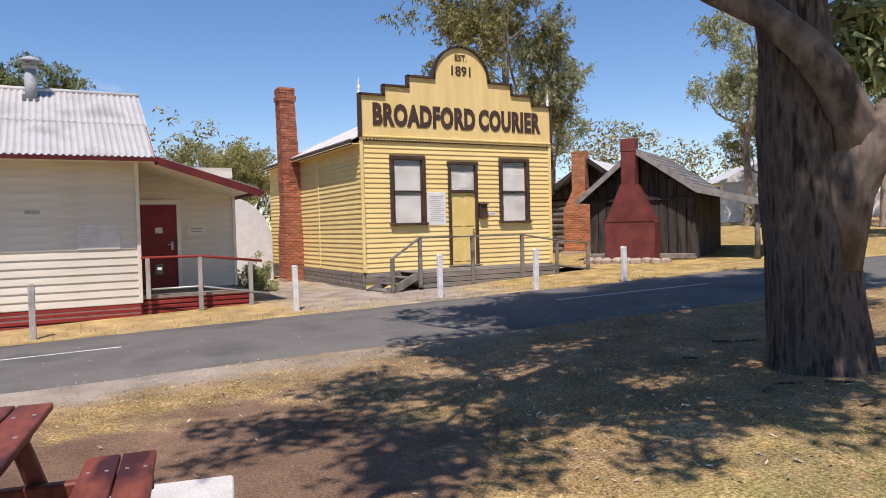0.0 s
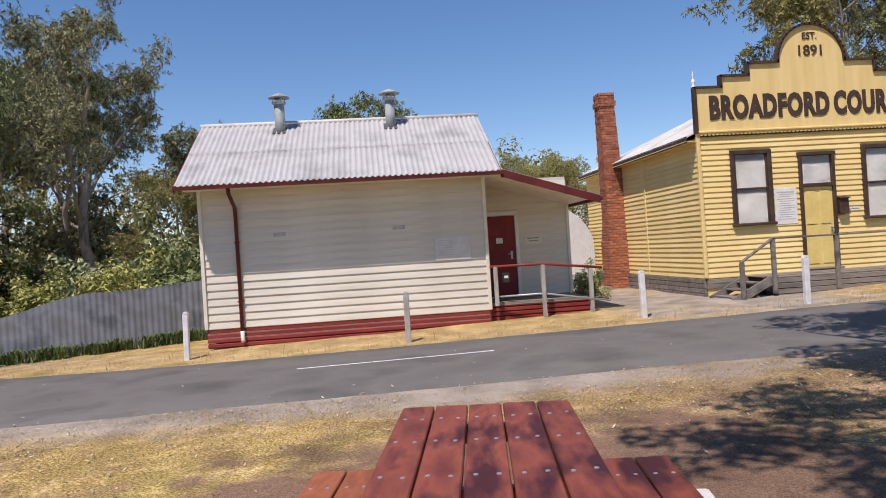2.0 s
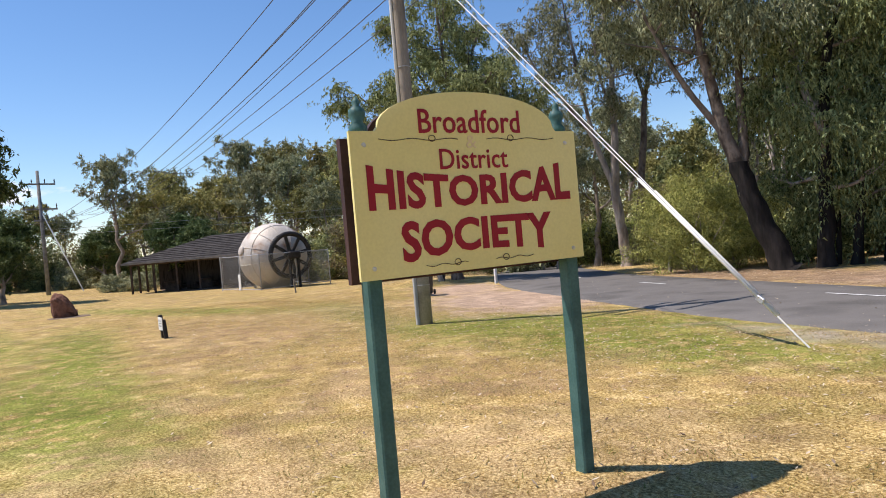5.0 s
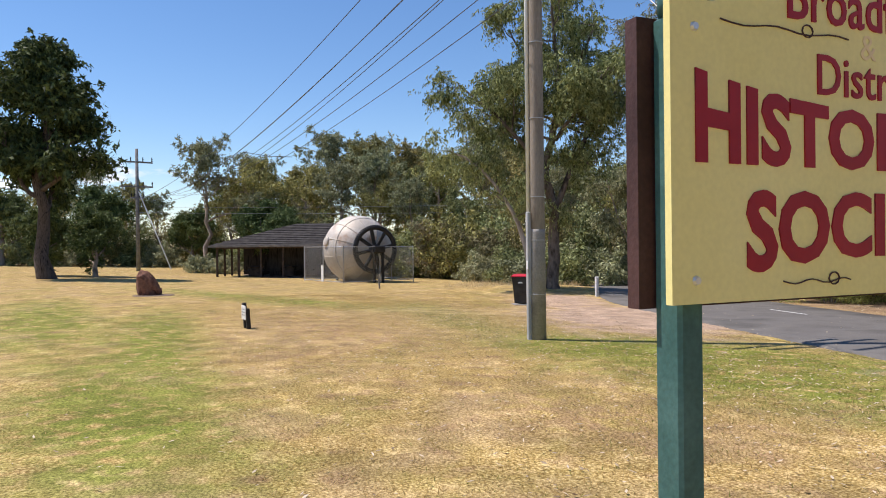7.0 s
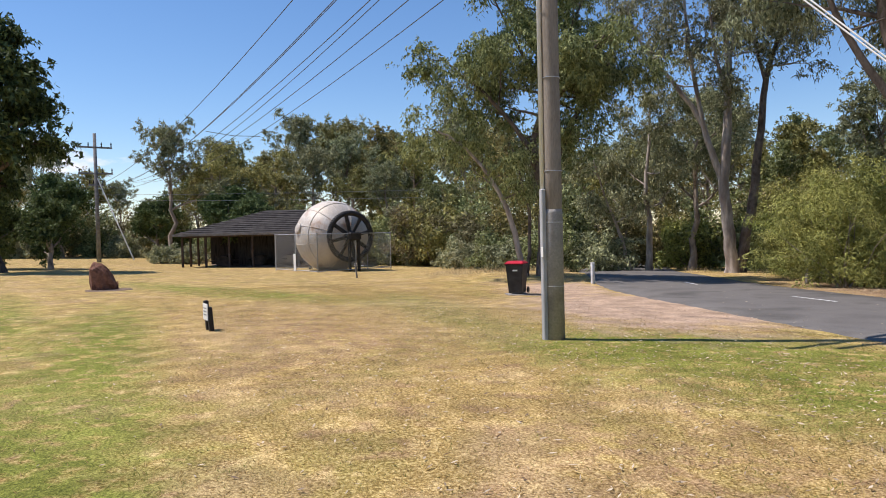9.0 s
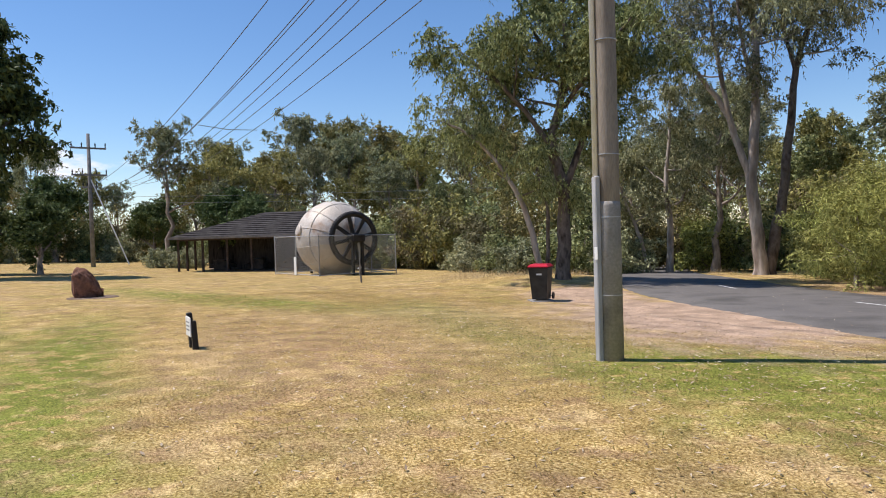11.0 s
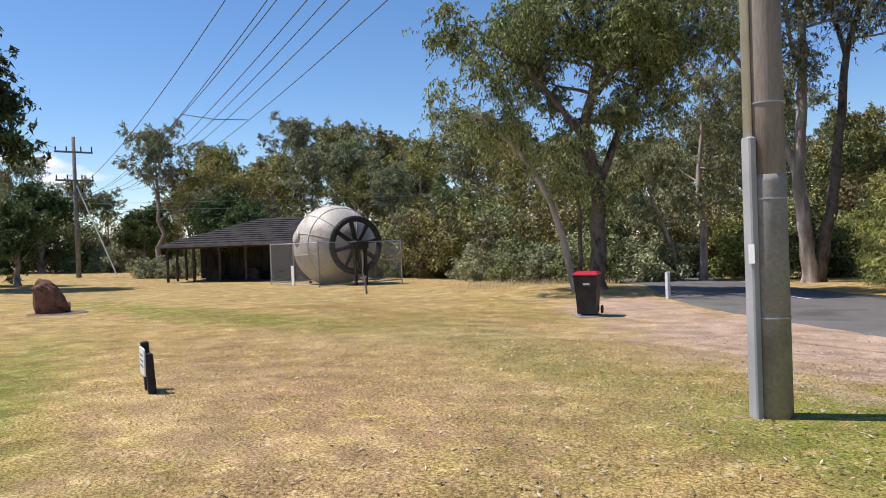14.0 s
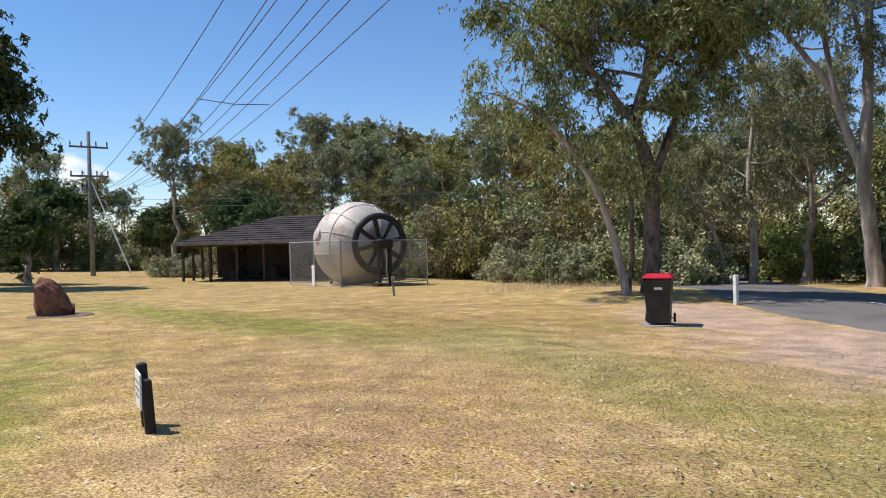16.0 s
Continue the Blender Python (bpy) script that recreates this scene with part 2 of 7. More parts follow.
BIN_RED = mat("red_bin_plastic", [(0.46, 0.012, 0.03), (0.56, 0.02, 0.045)], 0.4, bump=0.03)
ROCK = mat("red_brown_rock", [(0.10, 0.048, 0.033), (0.24, 0.115, 0.075), (0.16, 0.08, 0.055)], 0.9, scale=3, fine=14, bump=0.6)
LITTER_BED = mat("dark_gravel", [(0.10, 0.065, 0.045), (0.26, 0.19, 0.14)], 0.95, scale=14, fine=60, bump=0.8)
TANK = mat("rusting_plate", [(0.50, 0.45, 0.38), (0.56, 0.52, 0.46), (0.36, 0.21, 0.12)], 0.6, 0.2, scale=0.9, fine=12, bump=0.08, spread=(0.38, 0.72))
GEAR = mat("black_cast_iron", [(0.020, 0.019, 0.019), (0.045, 0.042, 0.04)], 0.55, 0.3, bump=0.1)
DARK_ROOF = mat("dark_roof_tile", [(0.026, 0.023, 0.021), (0.058, 0.052, 0.048)], 0.9, scale=2, fine=30, bump=0.3, vary=0.15)
DARK_WOOD = mat("dark_post_timber", [(0.05, 0.035, 0.028), (0.10, 0.072, 0.055)], 0.8, bump=0.2)
MESH_GREY = mat("chain_wire", [(0.36, 0.37, 0.37), (0.46, 0.47, 0.47)], 0.5, 0.5, bump=0)
PAPER = mat("white_notice", [(0.70, 0.70, 0.66), (0.80, 0.80, 0.76)], 0.6, bump=0.02)
PALE_PANEL = mat("pale_info_panel", [(0.60, 0.58, 0.54), (0.70, 0.68, 0.64)], 0.6, bump=0.02)
INK = mat("grey_print", [(0.16, 0.16, 0.16), (0.26, 0.26, 0.26)], 0.7, bump=0)
ROAD_WHITE = mat("road_line_paint", [(0.55, 0.55, 0.53), (0.75, 0.75, 0.73)], 0.7, scale=6, bump=0.1)
LINEN_WALL = mat("white_far_wall", [(0.70, 0.68, 0.63), (0.78, 0.76, 0.72)], 0.7, bump=0.03)
GRASS_DRY = leafmat("dry_grass_blade", (0.31, 0.21, 0.075), (0.62, 0.46, 0.195), 0.45, 0.0)
GRASS_GREEN = leafmat("green_grass_blade", (0.115, 0.135, 0.026), (0.25, 0.26, 0.06), 0.45, 0.0)
STRAW_PALE = leafmat("pale_straw_blade", (0.30, 0.22, 0.11), (0.66, 0.53, 0.32), 0.45, 0.0)
LITTER = leafmat("fallen_leaf", (0.13, 0.075, 0.04), (0.70, 0.59, 0.43), 0.05, 0.0)
GLASS = bpy.data.materials.new("window_glass")
GLASS.use_nodes = True
GLASS.node_tree.nodes["Principled BSDF"].inputs["Transmission Weight"].default_value = 1.0
GLASS.node_tree.nodes["Principled BSDF"].inputs["Roughness"].default_value = 0.02
GLASS.node_tree.nodes["Principled BSDF"].inputs["IOR"].default_value = 1.45


def ground_material():
    """Dry lawn with green tufts, bare earth where it is trodden, red gravel by the bend and litter under the tree."""
    m = bpy.data.materials.new("dry_lawn")
    m.use_nodes = True
    n, l = m.node_tree.nodes, m.node_tree.links
    b = n["Principled BSDF"]
    b.inputs["Roughness"].default_value = 0.95
    b.inputs["Specular IOR Level"].default_value = 0.1
    geo = n.new("ShaderNodeNewGeometry")
    pos = geo.outputs["Position"]

    def noise_tex(scale, detail=4.0):
        t = n.new("ShaderNodeTexNoise")
        t.inputs["Scale"].default_value, t.inputs["Detail"].default_value = scale, detail
        l.new(pos, t.inputs["Vector"])
        return t.outputs[0]

    def ramp(src, stops):
        r = n.new("ShaderNodeValToRGB")
        e = r.color_ramp.elements
        e[0].position, e[0].color = stops[0][0], (*stops[0][1], 1)
        e[1].position, e[1].color = stops[-1][0], (*stops[-1][1], 1)
        for p, c in stops[1:-1]:
            q = e.new(p)
            q.color = (*c, 1)
        l.new(src, r.inputs[0])
        return r.outputs[0]

    def span(src, a, c, lo=0.0, hi=1.0):
        r = n.new("ShaderNodeMapRange")
        for k, v in zip((1, 2, 3, 4), (a, c, lo, hi)):
            r.inputs[k].default_value = v
        l.new(src, r.inputs[0])
        return r.outputs[0]

    def calc(op, a, c):
        x = n.new("ShaderNodeMath")
        x.operation = op
        for k, v in enumerate((a, c)):
            if isinstance(v, (int, float)):
                x.inputs[k].default_value = v
            else:
                l.new(v, x.inputs[k])
        return x.outputs[0]

    def mixed(fac, a, c):
        x = n.new("ShaderNodeMix")
        x.data_type = "RGBA"
        l.new(fac, x.inputs[0])
        for k, v in ((6, a), (7, c)):
            if isinstance(v, tuple):
                x.inputs[k].default_value = (*v, 1)
            else:
                l.new(v, x.inputs[k])
        return x.outputs[2]

    def patch(cx, cy, rx, ry, turn=0.0, soft=0.35):
        """1 inside an oval on the ground, with a ragged edge."""
        mp, ln = n.new("ShaderNodeMapping"), n.new("ShaderNodeVectorMath")
        mp.vector_type = "TEXTURE"
        mp.inputs["Location"].default_value = (cx, cy, 0)
        mp.inputs["Rotation"].default_value = (0, 0, radians(turn))
        mp.inputs["Scale"].default_value = (rx, ry, 1e3)
        l.new(pos, mp.inputs["Vector"])
        ln.operation = "LENGTH"
        l.new(mp.outputs[0], ln.inputs[0])
        return span(calc("ADD", ln.outputs["Value"], ragged), 1 + soft, 1 - soft)

    ragged = span(noise_tex(1.3, 6.0), 0.3, 0.7, -0.35, 0.35)
    fine, mid, wide = noise_tex(38.0, 6.0), noise_tex(5.0, 5.0), noise_tex(0.55, 4.0)
    straw = ramp(fine, [(0.34, (0.205, 0.13, 0.042)), (0.5, (0.405, 0.282, 0.096)), (0.64, (0.62, 0.465, 0.205))])
    green = ramp(fine, [(0.32, (0.12, 0.125, 0.026)), (0.68, (0.34, 0.325, 0.085))])
    bare = ramp(fine, [(0.34, (0.265, 0.175, 0.08)), (0.66, (0.60, 0.44, 0.22))])
    earth = ramp(fine, [(0.3, (0.15, 0.092, 0.06)), (0.7, (0.25, 0.16, 0.105))])
    gravel = ramp(fine, [(0.3, (0.33, 0.225, 0.15)), (0.7, (0.54, 0.40, 0.29))])
    fresh = ramp(fine, [(0.32, (0.10, 0.117, 0.02)), (0.68, (0.285, 0.30, 0.06))])
    litter = ramp(fine, [(0.3, (0.16, 0.10, 0.065)), (0.5, (0.27, 0.18, 0.11)), (0.7, (0.46, 0.33, 0.19))])
    col = mixed(span(wide, 0.5, 0.72, 0, 0.5), straw, green)
    col = mixed(span(noise_tex(0.8, 6.0), 0.52, 0.66, 0, 0.85), col, bare)
    # worn brown and pale straw blotches, a hand to a pace across
    thatch = ramp(fine, [(0.34, (0.20, 0.118, 0.058)), (0.66, (0.47, 0.315, 0.17))])
    pale = ramp(fine, [(0.34, (0.36, 0.25, 0.10)), (0.66, (0.72, 0.55, 0.27))])
    col = mixed(span(noise_tex(2.3, 7.0), 0.53, 0.66, 0, 0.75), col, thatch)
    col = mixed(span(noise_tex(3.4, 7.0), 0.56, 0.68, 0, 0.7), col, pale)
    lush = span(mid, 0.32, 0.52)
    for args in ((-14.0, 9.9, 4.2, 1.2, 12), (-16.2, 8.4, 2.2, 1.5, 20), (-11.5, 8.3, 4.0, 1.2, 8), (-22.5, 8.6, 5.0, 0.9, -12), (-21, 1.6, 6.5, 0.8, -3), (-13.8, 0.9, 3.2, 1.0, 5), (-26, -0.8, 7, 1.2, 5), (4.4, 2.6, 1.8, 0.8, 20), (-31, 6.0, 10, 1.2, 20)):
        col = mixed(calc("MULTIPLY", patch(*args, soft=0.6), lush), col, fresh)
    col = mixed(calc("MULTIPLY", patch(7.0, 6.6, 6.6, 4.6, -14, 0.5), span(mid, 0.3, 0.55, 0.55, 1.0)), col, litter)
    col = mixed(calc("MULTIPLY", patch(-22, 9.8, 5.0, 2.6, 35, 0.5), span(mid, 0.3, 0.6, 0.2, 0.8)), col, bare)
    for args in ((-7.5, 4.3, 1.1, 0.6, 60), (-7.4, 2.5, 0.8, 0.5, 30), (-19.6, 3.6, 1.7, 0.7, 10), (-22.0, 4.1, 1.5, 0.6, 0), (-19.6, 6.7, 1.9, 0.8, 30), (-9.0, 3.3, 1.7, 0.8, 60), (-24.5, 6.5, 2.2, 0.7, 15)):
        col = mixed(calc("MULTIPLY", patch(*args, soft=0.7), span(mid, 0.35, 0.55, 0.1, 0.9)), col, bare)
    for args in ((0.5, 15.4, 7.5, 1.1, -5), (-8.0, 16.9, 4.0, 0.9, -20)):
        col = mixed(calc("MULTIPLY", patch(*args, soft=0.5), span(mid, 0.3, 0.6, 0.5, 1.0)), col, bare)
    col = mixed(patch(-0.1, 5.2, 3.0, 2.3, 0, 0.16), col, earth)
    for args in ((-18.6, 5.3, 2.3, 1.1, 20), (-21.4, 5.4, 2.0, 0.9, -10), (-17.0, 3.4, 1.5, 0.7, 15), (-24.0, 4.6, 2.6, 0.8, 5), (-11.5, 5.2, 1.6, 0.8, 10)):
        col = mixed(calc("MULTIPLY", patch(*args, soft=0.7), span(mid, 0.4, 0.58, 0.0, 0.85)), col, thatch)
    for args in ((-20.5, 12.8, 4.5, 2.3, -25), (-26.5, 14.7, 3.0, 1.4, -35)):
        col = mixed(patch(*args, soft=0.3), col, gravel)
    for args in ((-15.8, 26.0, 1.2, 8.0, 30), (-13.2, 19.0, 2.2, 1.4, -25)):
        col = mixed(patch(*args, soft=0.4), col, (0.36, 0.275, 0.215))
    col = mixed(calc("MULTIPLY", patch(-15.5, 19.9, 7.0, 1.6, -22, 0.5), span(mid, 0.3, 0.6, 0.4, 1.0)), col, litter)
    col = mixed(calc("MULTIPLY", patch(-19.5, 21.6, 7.5, 2.3, -33, 0.4), span(mid, 0.3, 0.6, 0.55, 1.0)), col, litter)
    for args in ((-2.0, 9.6, 7.0, 0.9, -4), (7.5, 17.0, 1.8, 5.0, 0), (5.4, 21.0, 1.1, 7.0, 0)):
        col = mixed(patch(*args, soft=0.45), col, (0.34, 0.29, 0.235))
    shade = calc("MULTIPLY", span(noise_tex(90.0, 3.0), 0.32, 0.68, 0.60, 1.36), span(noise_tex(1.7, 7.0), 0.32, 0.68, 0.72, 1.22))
    hs = n.new("ShaderNodeHueSaturation")
    l.new(col, hs.inputs["Color"])
    l.new(shade, hs.inputs["Value"])
    l.new(hs.outputs[0], b.inputs["Base Color"])
    bp = n.new("ShaderNodeBump")
    bp.inputs["Strength"].default_value, bp.inputs["Distance"].default_value = 0.45, 0.03
    l.new(calc("ADD", fine, mid), bp.inputs["Height"])
    l.new(bp.outputs[0], b.inputs["Normal"])
    return m


DRY_LAWN = ground_material()
ASPHALT = mat("worn_asphalt", [(0.096, 0.090, 0.082), (0.158, 0.148, 0.135), (0.125, 0.117, 0.107)], 0.9, scale=0.7, fine=120, bump=0.35, spread=(0.3, 0.7))


# ---- mesh tools ----
class Acc:
    """Gathers vertices and faces for one mesh."""

    def __init__(self):
        self.v, self.f = [], []

    def add(self, verts, faces):
        k = len(self.v)
        self.v += [tuple(p) for p in verts]
        self.f += [tuple(k + i for i in f) for f in faces]
        return self

    def box(self, c, s, turn=None, chamfer=0.0):
        """A box of size s round c; chamfer cuts its upright edges and its rims."""
        hx, hy, hz = s[0] / 2, s[1] / 2, s[2] / 2
        if chamfer:
            k = min(chamfer, hx * 0.9, hy * 0.9, hz * 0.9)

            def ring(ix, iy, z):
                x, y = hx - ix, hy - iy
                return [(x - k, -y, z), (x, -y + k, z), (x, y - k, z), (x - k, y, z), (-x + k, y, z), (-x, y - k, z), (-x, -y + k, z), (-x + k, -y, z)]
            vs = ring(k, k, -hz) + ring(0, 0, -hz + k) + ring(0, 0, hz - k) + ring(k, k, hz)
            fs = [tuple(range(7, -1, -1)), tuple(range(24, 32))]
            fs += [(8 * r + i, 8 * r + (i + 1) % 8, 8 * r + 8 + (i + 1) % 8, 8 * r + 8 + i) for r in range(3) for i in range(8)]
        else:
            vs = [(x, y, z) for z in (-hz, hz) for x, y in ((-hx, -hy), (hx, -hy), (hx, hy), (-hx, hy))]
            fs = [(3, 2, 1, 0), (4, 5, 6, 7), (0, 1, 5, 4), (1, 2, 6, 5), (2, 3, 7, 6), (3, 0, 4, 7)]
        m = turn.to_3x3() if turn else None
        c = Vector(c)
        return self.add([(m @ Vector(p) if m else Vector(p)) + c for p in vs], fs)

    def tube(self, path, radii, n=8, caps=True):
        """A round bar along a path."""
        path = [Vector(p) for p in path]
        if not hasattr(radii, "__len__"):
            radii = [radii] * len(path)
        vs = []
        side = None
        for i, p in enumerate(path):
            d = (path[min(i + 1, len(path) - 1)] - path[max(i - 1, 0)]).normalized()
            if side is None:
                side = d.orthogonal().normalized()
            else:
                side = (side - d * side.dot(d)).normalized()
            up = d.cross(side)
            vs += [p + (side * math.cos(a) + up * math.sin(a)) * radii[i] for a in (2 * math.pi * k / n for k in range(n))]
        fs = [(i * n + k, i * n + (k + 1) % n, (i + 1) * n + (k + 1) % n, (i + 1) * n + k) for i in range(len(path) - 1) for k in range(n)]
        if caps:
            fs += [tuple(range(n - 1, -1, -1)), tuple((len(path) - 1) * n + k for k in range(n))]
        return self.add(vs, fs)

    def prism(self, outline, a, b):
        """An outline of points (u, w) drawn out from a to b; a and b map (u, w) to places."""
        n = len(outline)
        vs = [a(*p) for p in outline] + [b(*p) for p in outline]
        fs = [tuple(range(n)), tuple(range(2 * n - 1, n - 1, -1))] + [(i, n + i, n + (i + 1) % n, (i + 1) % n) for i in range(n)]
        return self.add(vs, fs)

    def turned(self, profile, c=(0, 0, 0), n=16, m=None):
        """A shape turned round z from a profile of (radius, height)."""
        vs, fs = [], []
        for r, z in profile:
            for k in range(n):
                p = Vector((r * math.cos(2 * math.pi * k / n), r * math.sin(2 * math.pi * k / n), z))
                vs.append((m @ p if m else p) + Vector(c))
        for i in range(len(profile) - 1):
            fs += [(i * n + k, i * n + (k + 1) % n, (i + 1) * n + (k + 1) % n, (i + 1) * n + k) for k in range(n)]
        fs += [tuple(range(n - 1, -1, -1)), tuple((len(profile) - 1) * n + k for k in range(n))]
        return self.add(vs, fs)

    def mesh(self, name, smooth=False):
        me = bpy.data.meshes.new(name)
        me.from_pydata(self.v, [], self.f)
        bm = bmesh.new()
        bm.from_mesh(me)
        bmesh.ops.recalc_face_normals(bm, faces=bm.faces)
        bm.to_mesh(me)
        bm.free()
        if smooth:
            me.polygons.foreach_set("use_smooth", [True] * len(me.polygons))
        return me


def thing(name, label, category, at=(0, 0, 0), turn=0.0, group="", kind=""):
    """An Empty at a thing's base, to which its parts belong."""
    ob = new(name)
    ob.matrix_basis = pose(*at, 0, 0, turn)
    return tagged(ob, label, category, group, kind)


def part(name, acc, material, parent=None, label="", smooth=False, m=None):
    me = acc.mesh(name, smooth) if isinstance(acc, Acc) else acc
    if not me.materials:
        me.materials.append(material)
    ob = new(name, me)
    if parent:
        ob.parent = parent
    if m:
        ob.matrix_basis = m
    return tagged(ob, label)


def structure(name, acc, material, label, category, smooth=False):
    return tagged(part(name, acc, material, None, "", smooth), label, category, "", "structure")


def quads(name, verts, material):
    """A mesh of loose faces from an array (n, corners, 3)."""
    verts = np.asarray(verts, dtype=np.float32)
    k, c = verts.shape[:2]
    me = bpy.data.meshes.new(name)
    me.vertices.add(c * k)
    me.vertices.foreach_set("co", verts.reshape(-1))
    me.loops.add(c * k)
    me.loops.foreach_set("vertex_index", np.arange(c * k, dtype=np.int32))
    me.polygons.add(k)
    me.polygons.foreach_set("loop_start", np.arange(k, dtype=np.int32) * c)
    me.polygons.foreach_set("loop_total", np.full(k, c, dtype=np.int32))
    me.update(calc_edges=True)
    me.materials.append(material)
    return me


def lettering(text, width, height, depth, bold=0.0, spacing=1.0, arch=0.0):
    """Letters of the built-in font as a mesh, fitted into width and height, standing in x and z, facing -y, from their lower left corner."""
    cu = bpy.data.curves.new("lettering", "FONT")
    cu.body, cu.extrude, cu.offset, cu.space_character = text, 0.02, bold, spacing
    cu.resolution_u = 3
    tmp = new("lettering", cu)
    bpy.context.view_layer.update()
    me = bpy.data.meshes.new_from_object(tmp.evaluated_get(bpy.context.evaluated_depsgraph_get()))
    bpy.data.objects.remove(tmp)
    co = np.empty(len(me.vertices) * 3)
    me.vertices.foreach_get("co", co)
    co = co.reshape(-1, 3)
    lo, hi = co.min(0), co.max(0)
    co = (co - lo) / (hi - lo)
    # an arch makes the outer letters taller: upwards when above zero, downwards when below
    swell = abs(arch) * (2 * co[:, 0] - 1) ** 2
    co[:, 1] = co[:, 1] * (1 + swell) - (swell if arch < 0 else 0)
    out = np.stack([co[:, 0] * width, -co[:, 2] * depth, co[:, 1] * height], 1)
    me.vertices.foreach_set("co", out.reshape(-1))
    me.update()
    me.materials.clear()
    return me


def corrugated(u, v, size_u, size_v, n, pitch=0.076, depth=0.018, rows=1, thick=0.004, per=4):
    """Corrugated iron as an Acc: waves along u, ribs along v, from the corner p (in n's frame); returns verts from origin."""
    acc = Acc()
    u, v, n = Vector(u), Vector(v), Vector(n)
    cols = int(size_u / pitch) * per
    vs, fs = [], []
    for side in (0, 1):
        for j in range(rows + 1):
            for i in range(cols + 1):
                w = math.sin(2 * math.pi * i / per) * depth / 2
                vs.append(u * (size_u * i / cols) + v * (size_v * j / rows) + n * (w - thick * side))
    layer = (rows + 1) * (cols + 1)
    for j in range(rows):
        for i in range(cols):
            a = j * (cols + 1) + i
            fs.append((a, a + 1, a + cols + 2, a + cols + 1))
            fs.append((layer + a + cols + 1, layer + a + cols + 2, layer + a + 1, layer + a))
    for i in range(cols):
        for a in (i, rows * (cols + 1) + i):
            fs.append((a, a + 1, layer + a + 1, layer + a))
    acc.add(vs, fs)
    return acc


def plain_mesh(name, acc, smooth=False):
    me = bpy.data.meshes.new(name)
    me.from_pydata(acc.v, [], acc.f)
    if smooth:
        me.polygons.foreach_set("use_smooth", [True] * len(me.polygons))
    return me


def smoothstep(a, b, x):
    t = np.clip((x - a) / (b - a), 0, 1)
    return t * t * (3 - 2 * t)


def terrain(x, y):
    """Height of the ground: it falls away to the west and north and climbs to the east."""
    x, y = np.clip(np.asarray(x, float), -62, 45), np.clip(np.asarray(y, float), -30, 45)
    z = -0.329 + 0.00718 * x - 0.00638 * y + 0.02899 * 4 * np.log1p(np.exp(x / 4)) + 0.0139 * x * y / 30
    z = z + 0.04 * smoothstep(14.9, 16.6, y) * smoothstep(-8, -5.5, x) * (1 - smoothstep(3.5, 6.5, x))
    z = z + 0.09 * np.exp(-((x + 7.5) ** 2 + (y - 3.7) ** 2) / 2.4)
    z = z + 0.30 * np.exp(-((x + 33.0) ** 2 + (y - 18.0) ** 2) / 16.0)
    return z


def gz(x, y):
    return float(terrain(x, y))


# centre line and half width of the road
ROAD = [(60, 0.5, 2.6), (30, 6.3, 2.5), (14, 10.0, 2.3), (4, 11.6, 2.2), (-5, 12.4, 2.3), (-11, 13.4, 2.5), (-18, 15.9, 2.6), (-24.5, 18.6, 2.7), (-31, 22.6, 2.6), (-38, 27.6, 2.5), (-46, 36, 2.5), (-54, 50, 2.5)]


def road_at(s):
    """Centre, direction and half width at s (in control points) along the road, smoothed."""
    k = min(max(int(s), 0), len(ROAD) - 2)
    f = s - k
    p = [Vector(ROAD[min(max(k + d, 0), len(ROAD) - 1)]) for d in (-1, 0, 1, 2)]
    q = 0.5 * ((2 * p[1]) + (p[2] - p[0]) * f + (2 * p[0] - 5 * p[1] + 4 * p[2] - p[3]) * f * f + (3 * p[1] - p[0] - 3 * p[2] + p[3]) * f ** 3)
    d = 0.5 * ((p[2] - p[0]) + 2 * (2 * p[0] - 5 * p[1] + 4 * p[2] - p[3]) * f + 3 * (3 * p[1] - p[0] - 3 * p[2] + p[3]) * f * f)
    return Vector((q[0], q[1])), Vector((d[0], d[1])).normalized(), q[2]


def road_distance(x, y):
    """Distance of points from the road's middle, less its half width (below 0: on it)."""
    best = np.full(np.shape(x), 1e9)
    for k in range(0, 111):
        c, _, h = road_at(k / 10)
        best = np.minimum(best, np.hypot(x - c[0], y - c[1]) - h)
    return best


# ---- ground and road ----
def build_ground():
    xs = np.concatenate([np.linspace(-2500, -130, 10), np.linspace(-110, -40, 50), np.linspace(-39, 24, 150), np.linspace(26, 90, 30), np.linspace(120, 2500, 10)])
    ys = np.concatenate([np.linspace(-2500, -60, 10), np.linspace(-50, -6, 20), np.linspace(-5, 32, 100), np.linspace(34, 100, 30), np.linspace(120, 2500, 10)])
    gx, gy = np.meshgrid(xs, ys, indexing="ij")
    z = terrain(gx, gy)
    near = (np.abs(gx + 8) < 40) & (np.abs(gy - 12) < 40)
    bumps = np.array([[noise.noise((a * 0.7, b * 0.7, 0)) for b in ys] for a in xs]) * 0.025
    d = road_distance(gx, gy)
    z = z + np.where(near, bumps * smoothstep(0.2, 1.2, d), 0) - 0.035 * (1 - smoothstep(-0.3, 0.1, d))
    ny = len(ys)
    acc = Acc()
    acc.v = [tuple(p) for p in np.stack([gx, gy, z], -1).reshape(-1, 3)]
    acc.f = [(i * ny + j, (i + 1) * ny + j, (i + 1) * ny + j + 1, i * ny + j + 1) for i in range(len(xs) - 1) for j in range(ny - 1)]
    me = plain_mesh("ground", acc, True)
    me.materials.append(DRY_LAWN)
    tagged(new("ground", me), "dry yellow lawn with green tufts, bare patches and fallen leaves", "lawn", "", "structure")


